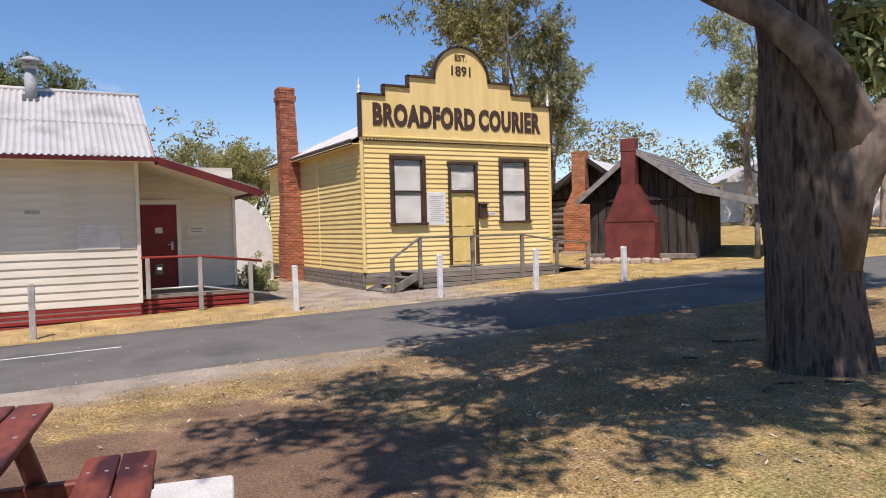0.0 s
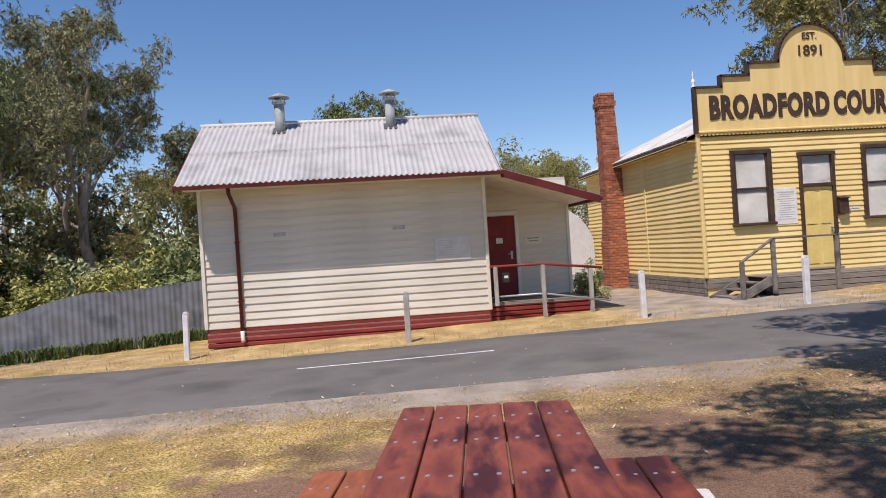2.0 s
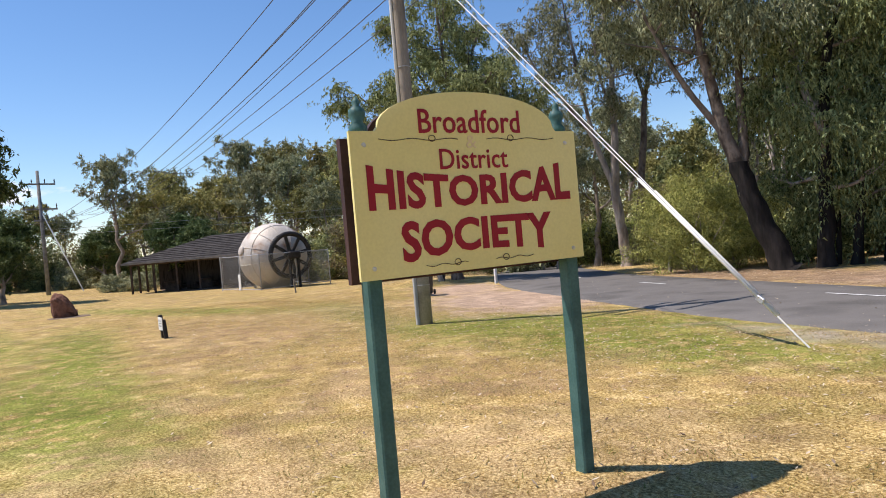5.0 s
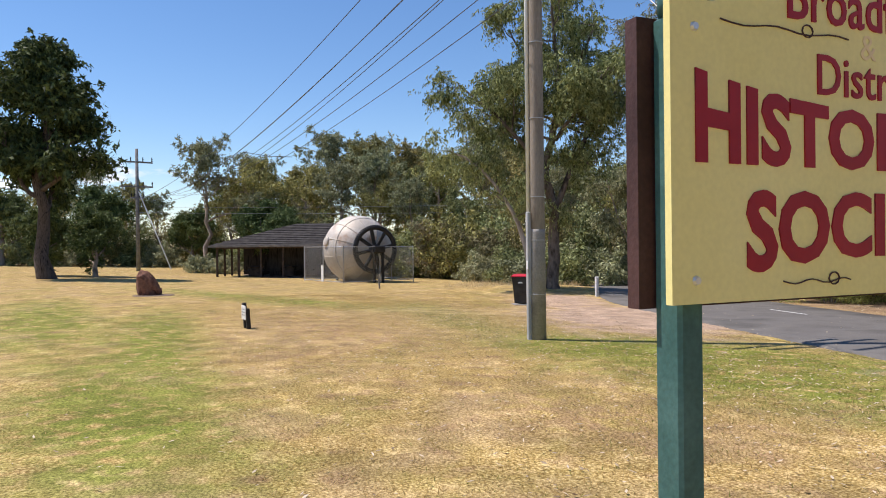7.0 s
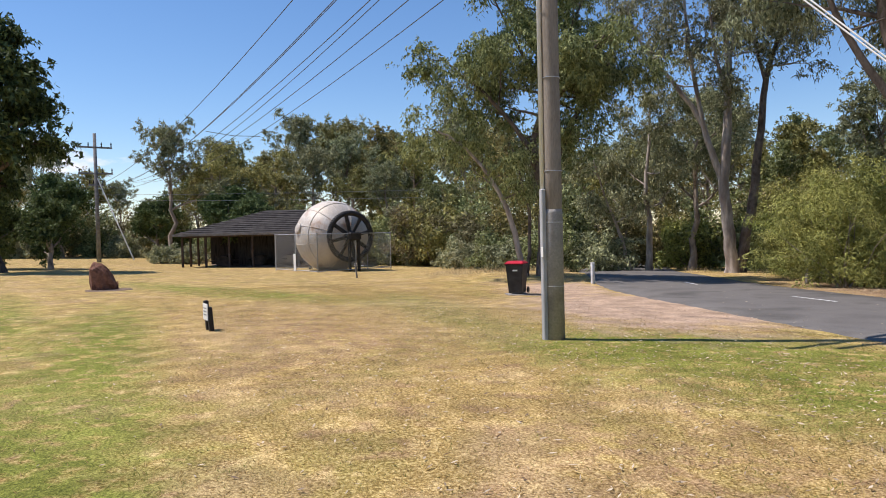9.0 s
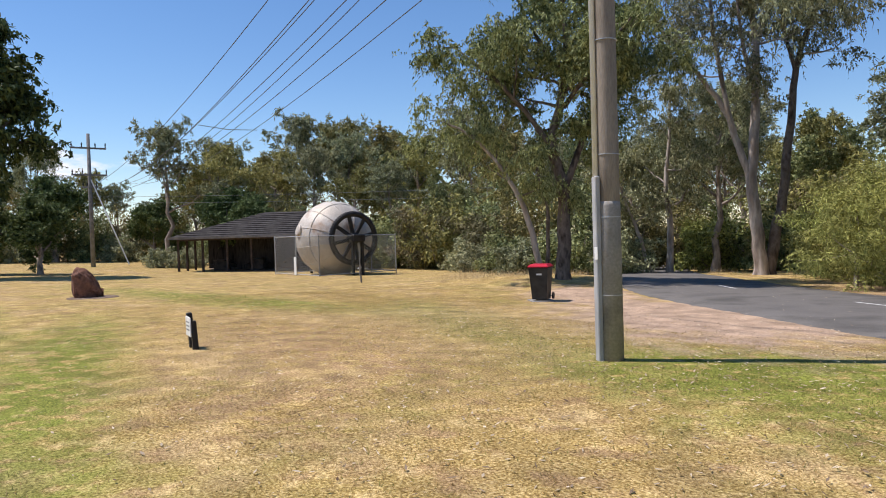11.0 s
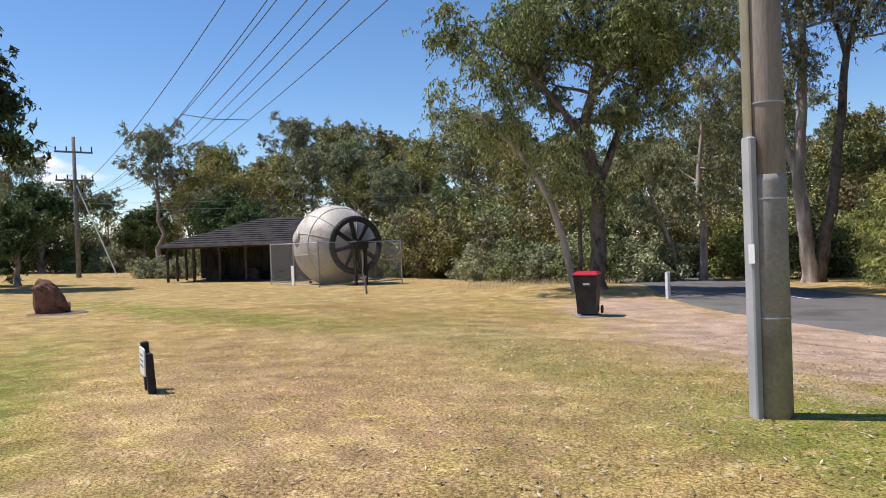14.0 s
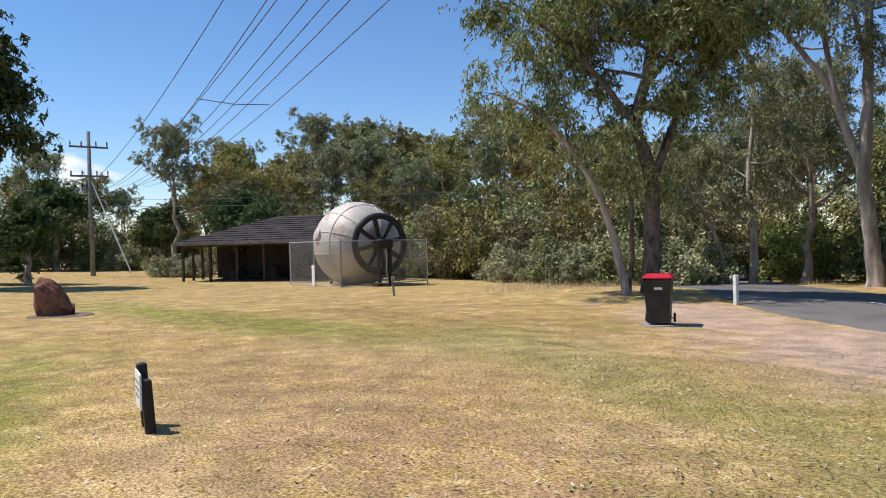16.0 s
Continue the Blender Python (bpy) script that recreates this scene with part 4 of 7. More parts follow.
def hall():
    x0, x1, y0, y1 = -4.71, 1.62, 16.75, 21.2
    yr, zr, ye, ze = 18.95, 4.90, 15.95, 3.13
    house = thing("hall_building", "cream weatherboard hall with a red base and a corrugated iron roof", "building")
    core = Acc().box(((x0 + x1) / 2, y0 + 0.07, 1.45), (x1 - x0, 0.14, 3.4))
    wall = part("front_wall", core, CREAM, house)
    boarded(wall, "board", x1 - x0, 0.02, 3.08, pose(x0, y0, 0), CREAM, lap=0.17)
    gable = [(y0 + 0.001, -0.3), (y1, -0.3), (y1, 3.15), (yr, 4.7), (y0 + 0.001, 3.35)]
    for x in (x0 + 0.02, x1 - 0.16):
        part("gable_wall", Acc().prism(gable, lambda u, z: (x, u, z), lambda u, z: (x + 0.14, u, z)), CREAM, house)
    part("back_wall", Acc().box(((x0 + x1) / 2, y1 - 0.07, 1.4), (x1 - x0 - 0.3, 0.14, 3.4)), CREAM, house)
    for x in (x0 - 0.01, x1 + 0.01):
        part("corner_stop", Acc().box((x, y0 - 0.02, 1.58), (0.08, 0.08, 3.12), chamfer=0.008), CREAM_TRIM, house)
    # dark sheet behind the red boards stands in for the shade in their gaps
    base = part("base", Acc().box(((x0 + x1) / 2, y0 + 0.03, -0.2), (x1 - x0, 0.03, 0.42)), SIGN_DARK, house, "red painted base boards with gaps")
    for k in range(4):
        part("base_board", Acc().box(((x0 + x1) / 2 + 0.01, y0 - 0.005, -0.035 - 0.105 * k), (x1 - x0 + 0.04, 0.03, 0.076), chamfer=0.008), RED_PAINT, base)
    # roof
    v = Vector((0, yr - ye, zr - ze))
    up = v.normalized()
    half = v.length / 2 + 0.06
    low = roof_slope("roof", house, (-5.05, ye, ze), (1, 0, 0), up, 7.0, half, IRON, "pale corrugated iron roof sheets")
    hi = roof_slope("roof", house, Vector((-5.05, ye, ze)) + up * (half - 0.12) + Vector((0, 0, 0.014)), (1, 0, 0), up, 7.0, half, IRON)
    back = Vector((0, yr - (2 * yr - ye), zr - ze)).normalized()
    roof_slope("roof", house, (1.95, 2 * yr - ye, ze), (-1, 0, 0), back, 7.0, v.length, IRON)
    part("ridge_cap", Acc().tube([(-5.07, yr, zr + 0.02), (1.97, yr, zr + 0.02)], 0.06, 8), IRON, house, smooth=True)
    for x in (-5.06, 1.94):
        for s in (1, -1):
            a, b = Vector((x, yr - s * (yr - ye), ze - 0.06)), Vector((x, yr, zr - 0.06))
            part("bargeboard", Acc().prism([(0, -0.16), (0, 0.0), (1, 0.0), (1, -0.16)], lambda u, z: tuple(a.lerp(b, u) + Vector((-0.014, 0, z + 0.05))), lambda u, z: tuple(a.lerp(b, u) + Vector((0.014, 0, z + 0.05)))), GUTTER_RED, house)
    o = [(0, 0), (-0.11, 0), (-0.12, 0.07), (-0.105, 0.07), (-0.095, 0.015), (-0.01, 0.015), (-0.01, 0.07), (0, 0.07)]
    part("gutter", Acc().prism(o, lambda u, z: (-5.06, ye + 0.05 + u, ze - 0.09 + z), lambda u, z: (1.97, ye + 0.05 + u, ze - 0.09 + z)), GUTTER_RED, house, "dark red eaves gutter")
    part("soffit", Acc().box((-1.55, (ye + y0) / 2 + 0.03, 3.085), (6.9, y0 - ye - 0.02, 0.02)), CREAM_TRIM, house)
    dp = Acc().tube([(-3.95, ye + 0.03, 3.05), (-3.95, ye + 0.08, 2.93), (-3.95, y0 - 0.12, 2.68), (-3.95, y0 - 0.07, 2.5), (-3.95, y0 - 0.07, -0.05)], 0.042, 10)
    pipe = part("downpipe", dp, GUTTER_RED, house, "dark red downpipe", True)
    part("shoe", Acc().tube([(-3.95, y0 - 0.07, -0.05), (-3.95, y0 - 0.07, -0.2), (-3.93, y0 - 0.13, -0.28)], 0.045, 10), CREAM_TRIM, pipe, smooth=True)
    for z in (0.6, 1.9):
        part("bracket", Acc().box((-3.95, y0 - 0.05, z), (0.13, 0.07, 0.03)), RED_PAINT, pipe)
    for x in (-3.06, -0.32):
        f = part("flue", Acc().tube([(x, yr - 0.42, 4.4), (x, yr - 0.42, 5.36)], 0.125, 16), FLUE, house, "round galvanised roof flue with a conical cowl", True)
        c = (x, yr - 0.42, 0)
        part("cowl", Acc().turned([(0.27, 5.47), (0.27, 5.485), (0.12, 5.56), (0.02, 5.60)], c, 18), FLUE, f)
        part("collar", Acc().turned([(0.13, 5.30), (0.17, 5.33), (0.18, 5.36), (0.13, 5.37)], c, 18), FLUE, f)
        for k in range(4):
            a = k * math.pi / 2 + 0.4
            part("stay", Acc().box((x + 0.15 * math.cos(a), yr - 0.42 + 0.15 * math.sin(a), 5.42), (0.015, 0.015, 0.14)), FLUE, f)
        part("flashing", Acc().box((x, yr - 0.44, 4.66), (0.36, 0.36, 0.02), pose(0, 0, 0, 30.5)), IRON_OLD, f)
    for x in (-3.02, -0.36):
        vent = part("wall_vent", Acc().box((x, y0 - 0.02, 2.03), (0.31, 0.02, 0.10)), CREAM_TRIM, house, "small slotted wall vent")
        for k in range(4):
            part("slot", Acc().box((x, y0 - 0.032, 1.995 + 0.023 * k), (0.27, 0.004, 0.010)), INK, vent)
    # porch wing
    yb, xr = 18.45, 4.05
    pw = part("porch_wall", Acc().box(((x1 + xr) / 2, yb + 0.07, 1.6), (xr - x1, 0.14, 3.1)), CREAM, house)
    boarded(pw, "board", xr - x1, 0.17, 3.0, pose(x1, yb, 0), CREAM, ((1.75 - x1, 2.72 - x1, 0.1, 2.34),), 0.17)
    part("porch_side_wall", Acc().box((xr - 0.07, (yb + y1) / 2, 1.1), (0.14, y1 - yb, 2.7)), CREAM, house)
    part("corner_stop", Acc().box((xr, yb - 0.02, 1.35), (0.08, 0.08, 2.4), chamfer=0.008), CREAM_TRIM, house)
    rx = Vector((4.12 - 1.9, 0, 2.45 - 3.15))
    roof_slope("porch_roof", house, (1.9, 21.5, 3.17), (0, -1, 0), rx, 5.5, rx.length, IRON)
    ceil = part("porch_lining", Acc().prism([(0, 0), (1, 0), (1, -0.02), (0, -0.02)], lambda u, z: (1.65 + u * 2.42, 16.05, 3.14 + z - u * 0.70), lambda u, z: (1.65 + u * 2.42, 21.4, 3.14 + z - u * 0.70)), CREAM_TRIM, house)
    part("bargeboard", Acc().prism([(0, 0.03), (1, 0.03), (1, -0.14), (0, -0.14)], lambda u, z: (1.92 + u * 2.22, 15.98, 3.13 + z - u * 0.70), lambda u, z: (1.92 + u * 2.22, 16.02, 3.13 + z - u * 0.70)), GUTTER_RED, house, "dark red bargeboard of the porch roof")
    part("gutter", Acc().box((4.16, 18.7, 2.40), (0.1, 5.4, 0.09), chamfer=0.02), GUTTER_RED, house)
    door = part("door", Acc().box((2.235, yb - 0.0, 1.20), (0.86, 0.05, 2.04), chamfer=0.006), RED_DOOR, house, "closed dark red door with a white frame")
    fr = Acc()
    for s in (-1, 1):
        fr.box((2.235 + s * 0.475, yb - 0.03, 1.23), (0.09, 0.08, 2.10), chamfer=0.006)
    fr.box((2.235, yb - 0.03, 2.29), (1.04, 0.08, 0.09), chamfer=0.006)
    part("door_frame", fr, GUARD, door)
    part("notice", Acc().box((2.25, yb - 0.03, 1.60), (0.17, 0.004, 0.14)), PAPER, door)
    part("handle_plate", Acc().box((2.55, yb - 0.032, 1.22), (0.05, 0.012, 0.2)), STEEL, door)
    part("handle", Acc().tube([(2.55, yb - 0.03, 1.25), (2.55, yb - 0.08, 1.25), (2.45, yb - 0.08, 1.25)], 0.012, 6), STEEL, door)
    part("porch_floor", Acc().box(((x1 + xr) / 2, (y0 + yb) / 2 + 0.05, 0.12), (xr - x1, yb - y0 - 0.1, 0.06)), DECK_WOOD, house)
    # the same dark sheet gives the porch's board gaps their shade
    pb = part("porch_base", Acc().box(((x1 + xr) / 2 - 0.03, y0 + 0.16, -0.1), (xr - x1 + 0.1, 0.03, 0.4)), SIGN_DARK, house)
    for k in range(4):
        part("base_board", Acc().box(((x1 + xr) / 2 + 0.02, y0 + 0.12, 0.10 - 0.105 * k), (xr - x1 + 0.06, 0.03, 0.076), chamfer=0.008), RED_PAINT, pb)
    r = thing("porch_rail", "red tubular handrail on weathered timber posts", "handrail")
    ps = ((1.78, 16.65, 0.1, 1.0), (2.85, 16.5, -0.3, 0.98), (3.98, 16.55, -0.3, 0.83))
    for x, y, lo, hi in ps:
        part("rail_post", Acc().box((x, y, (lo + hi) / 2), (0.09, 0.09, hi - lo), chamfer=0.008), PALE_WOOD, r)
    part("rail", Acc().tube([(1.65, 16.65, 1.0), (2.85, 16.5, 1.0), (4.25, 16.55, 0.83)], 0.03, 8), RED_PAINT, r, smooth=True)
    part("lower_rail", Acc().tube([(1.78, 16.68, 0.3), (2.85, 16.53, 0.32), (4.4, 16.5, 0.06)], 0.022, 8), STEEL, r, smooth=True)
    i = thing("info_panel", "pale faded information panel on cream boards", "sign", (0.84, y0 - 0.035, 1.22))
    part("panel", Acc().box((0, 0, 0.26), (0.82, 0.02, 0.52), chamfer=0.004), PALE_PANEL, i)
    for k in range(7):
        part("print_line", Acc().box((-0.16, -0.012, 0.45 - 0.055 * k), (0.34 - 0.03 * (k % 3), 0.002, 0.010)), FAINT_INK, i)
    q = thing("wall_plaque", "small cream name plaque beside the red door", "plaque", (3.12, yb - 0.035, 1.58))
    part("plate", Acc().box((0, 0, 0), (0.46, 0.014, 0.24), chamfer=0.004), CREAM_TRIM, q)
    for k in range(2):
        part("print_line", Acc().box((0, -0.009, 0.04 - 0.07 * k), (0.3 - 0.06 * k, 0.002, 0.022)), INK, q)
    b = thing("letter_box", "small black box with a white label by the porch rail", "box", (2.02, 16.68, 0.62))
    part("body", Acc().box((0, 0, 0.11), (0.16, 0.1, 0.22), chamfer=0.01), BIN_BODY, b)
    part("tag", Acc().box((0, -0.052, 0.13), (0.09, 0.004, 0.06)), PAPER, b)


def sloped(name, parent, xa, xb, p, q, thick, material, label="", rise=0.0):
    """A flat slope from (y, z) p to q, between two depths."""
    d = (q[0] - p[0], q[1] - p[1])
    o = [(0, rise), (1, rise), (1, rise - thick), (0, rise - thick)]
    return part(name, Acc().prism(o, lambda u, z: (xa, p[0] + d[0] * u, p[1] + d[1] * u + z), lambda u, z: (xb, p[0] + d[0] * u, p[1] + d[1] * u + z)), material, parent, label)


def slab_hut():
    """Built from its front corner: x runs back, y along the gable."""
    hut = thing("slab_hut", "dark timber slab hut with a shingle roof and verandah", "hut", (17.3, 15.3, 0), 31)
    L, yr, zr, depth = 3.35, 1.72, 3.78, 4.6
    wall = part("gable_wall", Acc().prism([(0, 0.2), (L, 0.2), (L, 2.3), (yr, 3.66), (0, 2.4)], lambda u, z: (0.05, u, z), lambda u, z: (0.12, u, z)), SLAB, hut)
    n = 12
    for k in range(n):
        y = (k + 0.5) * L / n
        top = 3.62 - abs(y - yr) * 0.76
        part("slab", Acc().box((0.02 * math.sin(k * 5), y, 1.31), (0.07, L / n - 0.02, 1.74), chamfer=0.015), SLAB, wall)
        part("slab", Acc().box((0.02 * math.sin(k * 3), y, (2.26 + top) / 2), (0.06, L / n - 0.015, max(top - 2.26, 0.08)), chamfer=0.012), SLAB, wall)
    part("beam", Acc().box((-0.03, L / 2, 2.22), (0.12, L, 0.1), chamfer=0.015), SLAB, wall)
    part("sill_beam", Acc().box((-0.02, L / 2, 0.42), (0.16, L, 0.18), chamfer=0.03), GREY_WOOD, wall)
    for y in (0.05, L - 0.05):
        part("stump", Acc().tube([(0.05, y, 0.1), (0.05, y, 0.36)], 0.1, 8), GREY_WOOD, wall)
    for y in (0.05, L - 0.05):
        sw = part("side_wall", Acc().box((depth / 2, y, 1.3), (depth - 0.2, 0.08, 2.2)), SLAB, hut)
        for k in range(12):
            part("slab", Acc().box((0.25 + 0.36 * k, y + (0.05 if y > 1 else -0.05), 1.33), (0.33, 0.06, 1.95), chamfer=0.015), SLAB, sw)
    part("back_wall", Acc().box((depth - 0.05, L / 2, 1.4), (0.1, L, 2.6)), SLAB, hut)
    back = depth + 0.3
    sloped("roof", hut, -0.45, back, (yr, zr), (L + 0.3, 2.22), 0.05, SLAB, "grey split shingle roof")
    sh = Acc().box((0, 0, 0), (0.17, 0.36, 0.018)).mesh("shingle")
    for nm, p, q in (("roof", (yr, zr), (-0.1, 2.5)), ("verandah_roof", (-0.1, 2.5), (-2.15, 1.98))):
        rf = sloped(nm, hut, -0.45, back, p, q, 0.05, SLAB, "grey split shingle roof")
        d = Vector((0, q[0] - p[0], q[1] - p[1]))
        ang = math.degrees(math.atan2(-d[2], -d[1]))
        rows = int(d.length / 0.26)
        for r in range(rows):
            for c in range(26):
                f = (r + 0.5) / rows
                part("shingle", sh, SHINGLE, rf, m=pose(-0.36 + 0.2 * c + 0.1 * (r % 2), p[0] + d[1] * f, p[1] + d[2] * f + 0.03, ang - 3, 2 * math.sin(c * 3 + r), 0))
        sloped("bargeboard", hut, -0.5, -0.46, p, q, 0.2, BARGE, rise=0.06)
    sloped("bargeboard", hut, -0.5, -0.46, (yr, zr), (L + 0.3, 2.22), 0.2, BARGE, rise=0.06)
    for x in (-0.2, 2.2, 4.6):
        part("verandah_post", Acc().tube([(x, -1.75, 0.2), (x + 0.02, -1.75, 1.2), (x, -1.75, 2.0)], [0.085, 0.075, 0.07], 8), GREY_WOOD, hut, smooth=True)
    c = part("chimney", Acc().prism([(1.08, 0.2), (2.62, 0.2), (2.62, 1.5), (2.12, 2.7), (1.68, 2.7), (1.08, 1.5)], lambda u, z: (-0.75, u, z), lambda u, z: (-0.02, u, z)), OXIDE, hut, "red oxide painted iron chimney with a narrow stack")
    part("chimney_pipe", Acc().box((-0.42, 1.90, 3.4), (0.42, 0.44, 1.44), chamfer=0.01), OXIDE, c)
    part("band", Acc().box((-0.42, 1.90, 3.75), (0.45, 0.47, 0.05), chamfer=0.01), OXIDE, c)
    part("seam", Acc().box((-0.76, 1.86, 1.55), (0.02, 1.5, 0.03)), OXIDE, c)
    for k in range(9):
        part("hearth_stone", Acc().box((-0.95 + 0.1 * math.sin(k * 4), 0.7 + 0.3 * k, 0.3), (0.35, 0.3, 0.22), pose(0, 0, 0, 8 * math.sin(k), 5, 30 * k), 0.06), MORTAR, c)


def log_hut():
    hut = thing("log_hut", "old log hut with an orange brick chimney and iron roof", "hut", (19.4, 20.1, 0), 31)
    L, yr, zr = 3.4, 1.6, 4.0
    wall = part("gable_wall", Acc().prism([(0, 0.2), (L, 0.2), (L, 2.6), (yr, 3.85), (0, 2.6)], lambda u, z: (0.08, u, z), lambda u, z: (0.2, u, z)), SLAB, hut)
    for k in range(9):
        part("log", Acc().tube([(0, -0.1, 0.48 + 0.23 * k), (0, L + 0.1, 0.5 + 0.23 * k)], 0.115, 8), GREY_WOOD, wall, smooth=True)
    for k in range(12):
        y = (k + 0.5) * L / 12
        t = 3.85 - abs(y - yr) * 0.74
        part("gable_plank", Acc().box((-0.02, y, (2.5 + t) / 2), (0.04, 0.27, max(t - 2.5, 0.08)), chamfer=0.006), DARK_WOOD, wall)
    for y in (0.08, L - 0.08):
        part("side_wall", Acc().box((2.5, y, 1.4), (4.8, 0.12, 2.4)), SLAB, hut)
    for q in ((-0.35, 2.6), (L + 0.35, 2.55)):
        sloped("roof", hut, -0.5, 5.2, (yr, zr), q, 0.05, IRON)
        sloped("bargeboard", hut, -0.54, -0.5, (yr, zr), q, 0.2, SLAB, rise=0.02)
    ch = part("chimney", Acc().box((-0.45, 2.0, 0.3), (1.0, 1.25, 0.3)), MORTAR, hut, "orange brick chimney with sloping shoulders")
    st = part("shaft", Acc().box((0, 0, -0.2), (0.8, 1.0, 0.2)), MORTAR, ch, m=pose(-0.45, 1.95, 0.4))
    brick_stack(st, ((0.0, 1.6, 0.8, 0.8, 1.15, 1.15, 0, 0), (1.6, 2.4, 0.8, 0.5, 1.15, 0.52, 0, 0), (2.4, 3.9, 0.5, 0.5, 0.52, 0.52, 0, 0)), BRICK_O, BRICK_O_REST, 240)


def quonset():
    q = thing("iron_shed", "round-roofed corrugated iron shed", "shed", (0, 0, 0))
    xa, r, ya, yb = 5.0, 1.55, 24.0, 30.0
    prof = [(xa - r * math.cos(a), 1.15 + r * math.sin(a) * 1.0) for a in (math.pi * k / 14 for k in range(15))]
    prof = [(xa - r, -0.3)] + prof + [(xa + r, -0.3)]
    me = Acc()
    n = int(6.0 / 0.076) * 2
    for i, (x, z) in enumerate(prof):
        d = Vector((x - xa, 0, max(z - 1.15, 0)))
        d = d.normalized() if d.length > 0 else Vector((0, 0, 1))
        for k in range(n + 1):
            p = Vector((x, ya + (yb - ya) * k / n, z)) + d * (0.016 if k % 2 else 0)
            me.v.append(tuple(p))
    me.f = [(i * (n + 1) + k, i * (n + 1) + k + 1, (i + 1) * (n + 1) + k + 1, (i + 1) * (n + 1) + k) for i in range(len(prof) - 1) for k in range(n)]
    part("vault", plain_mesh("vault", me, True), LINEN_WALL, q)
    # corrugated end, ribs upright
    e = Acc()
    cols = 84
    for k in range(cols + 1):
        x = xa - r + 2 * r * k / cols
        top = 1.15 + math.sqrt(max(r * r - (x - xa) ** 2, 0))
        y = ya - (0.02 if k % 2 else 0)
        e.v += [(x, y, -0.3), (x, y, top)]
    e.f = [(2 * k, 2 * k + 2, 2 * k + 3, 2 * k + 1) for k in range(cols)]
    part("end_wall", plain_mesh("end_wall", e, True), LINEN_WALL, q, "pale corrugated end wall")


HOUSE, CHIMNEY = courier()
courier_extras()
hall()
slab_hut()
log_hut()
quonset()
_stack = [o for o in CHIMNEY.children][0]
brick_stack(_stack, ((-0.1, 1.25, 0.92, 0.92, 0.8, 0.8, 0.06, 0.06), (1.25, 2.1, 0.92, 0.62, 0.8, 0.6, 0.06, -0.04), (2.1, 5.75, 0.62, 0.50, 0.6, 0.5, -0.04, -0.15), (5.75, 5.92, 0.58, 0.58, 0.58, 0.58, -0.15, -0.15), (5.92, 6.18, 0.50, 0.54, 0.5, 0.54, -0.15, -0.15)), BRICK, BRICK_REST)


# ---- loose things ----
def guide_post(x, y, h, material, label, lean=0.0):
    p = thing("bollard", label, "bollard", (x, y, gz(x, y) - 0.05), group="posts along the lane")
    part("shaft", Acc().box((0, 0, h / 2), (0.11, 0.11, h), pose(0, 0, 0, 0, lean), 0.012), material, p)
    part("cap", Acc().prism([(-0.055, 0), (0.055, 0), (0.03, 0.045), (-0.03, 0.045)], lambda u, z: (u + math.tan(radians(lean)) * h / 2, -0.055, h - 0.002 + z), lambda u, z: (u + math.tan(radians(lean)) * h / 2, 0.055, h - 0.002 + z)), material, p)


def picnic_table():
    """Along y; its far end at y = 4.55."""
    t = thing("picnic_table", "red-brown stained timber picnic table with attached benches", "picnic table", (-0.64, 3.59, 0), -9)
    L, zt = 1.95, 0.585
    for k in range(5):
        part("top_plank", Acc().box((-0.372 + 0.186 * k, 0, zt - 0.02), (0.176, L + 0.02 * math.sin(k * 3), 0.04), chamfer=0.006), TABLE_RED, t)
    screw = Acc().turned([(0.011, 0), (0.011, 0.003), (0.006, 0.005)], (0, 0, 0), 8).mesh("screw")
    for k in range(5):
        for y in (-0.72, -0.25, 0.25, 0.68):
            for dx in (-0.045, 0.045):
                part("screw", screw, SCREW, t, m=pose(-0.372 + 0.186 * k + dx, y + 0.012 * math.sin(k * 7 + dx * 90), zt))
    for s in (-1, 1):
        for j in range(2):
            part("bench_plank", Acc().box((s * (0.70 + 0.19 * j) - 0.0, 0, 0.25 - 0.02), (0.178, L, 0.04), chamfer=0.006), BENCH_ORANGE if s < 0 else TABLE_RED, t, "faded orange-brown bench plank" if s < 0 else "")
            for y in (-0.68, 0.68):
                for dx in (-0.045, 0.045):
                    part("screw", screw, SCREW, t, m=pose(s * (0.70 + 0.19 * j) + dx, y, 0.25))
    for y in (-0.68, 0.68):
        part("cross_beam", Acc().box((0, y, 0.17), (1.95, 0.07, 0.1), chamfer=0.01), TABLE_RED, t)
        part("top_batten", Acc().box((0, y, zt - 0.085), (0.8, 0.07, 0.09), chamfer=0.01), TABLE_RED, t)
        for s in (-1, 1):
            part("leg", Acc().box((s * 0.42, y + 0.075, 0.15), (0.09, 0.06, 0.82), pose(0, 0, 0, 0, s * -18, 0), 0.008), TABLE_RED, t)
    part("brace", Acc().box((0, 0, 0.2), (0.08, 1.3, 0.06), chamfer=0.008), TABLE_RED, t)
    tagged(part("table_slab", Acc().box((-0.62, 4.15, gz(-0.6, 4.1) + 0.0), (2.9, 2.7, 0.1), pose(0, 0, 0, 0, 0, -12), 0.015), CONCRETE), "pale concrete slab under the picnic table", "slab")


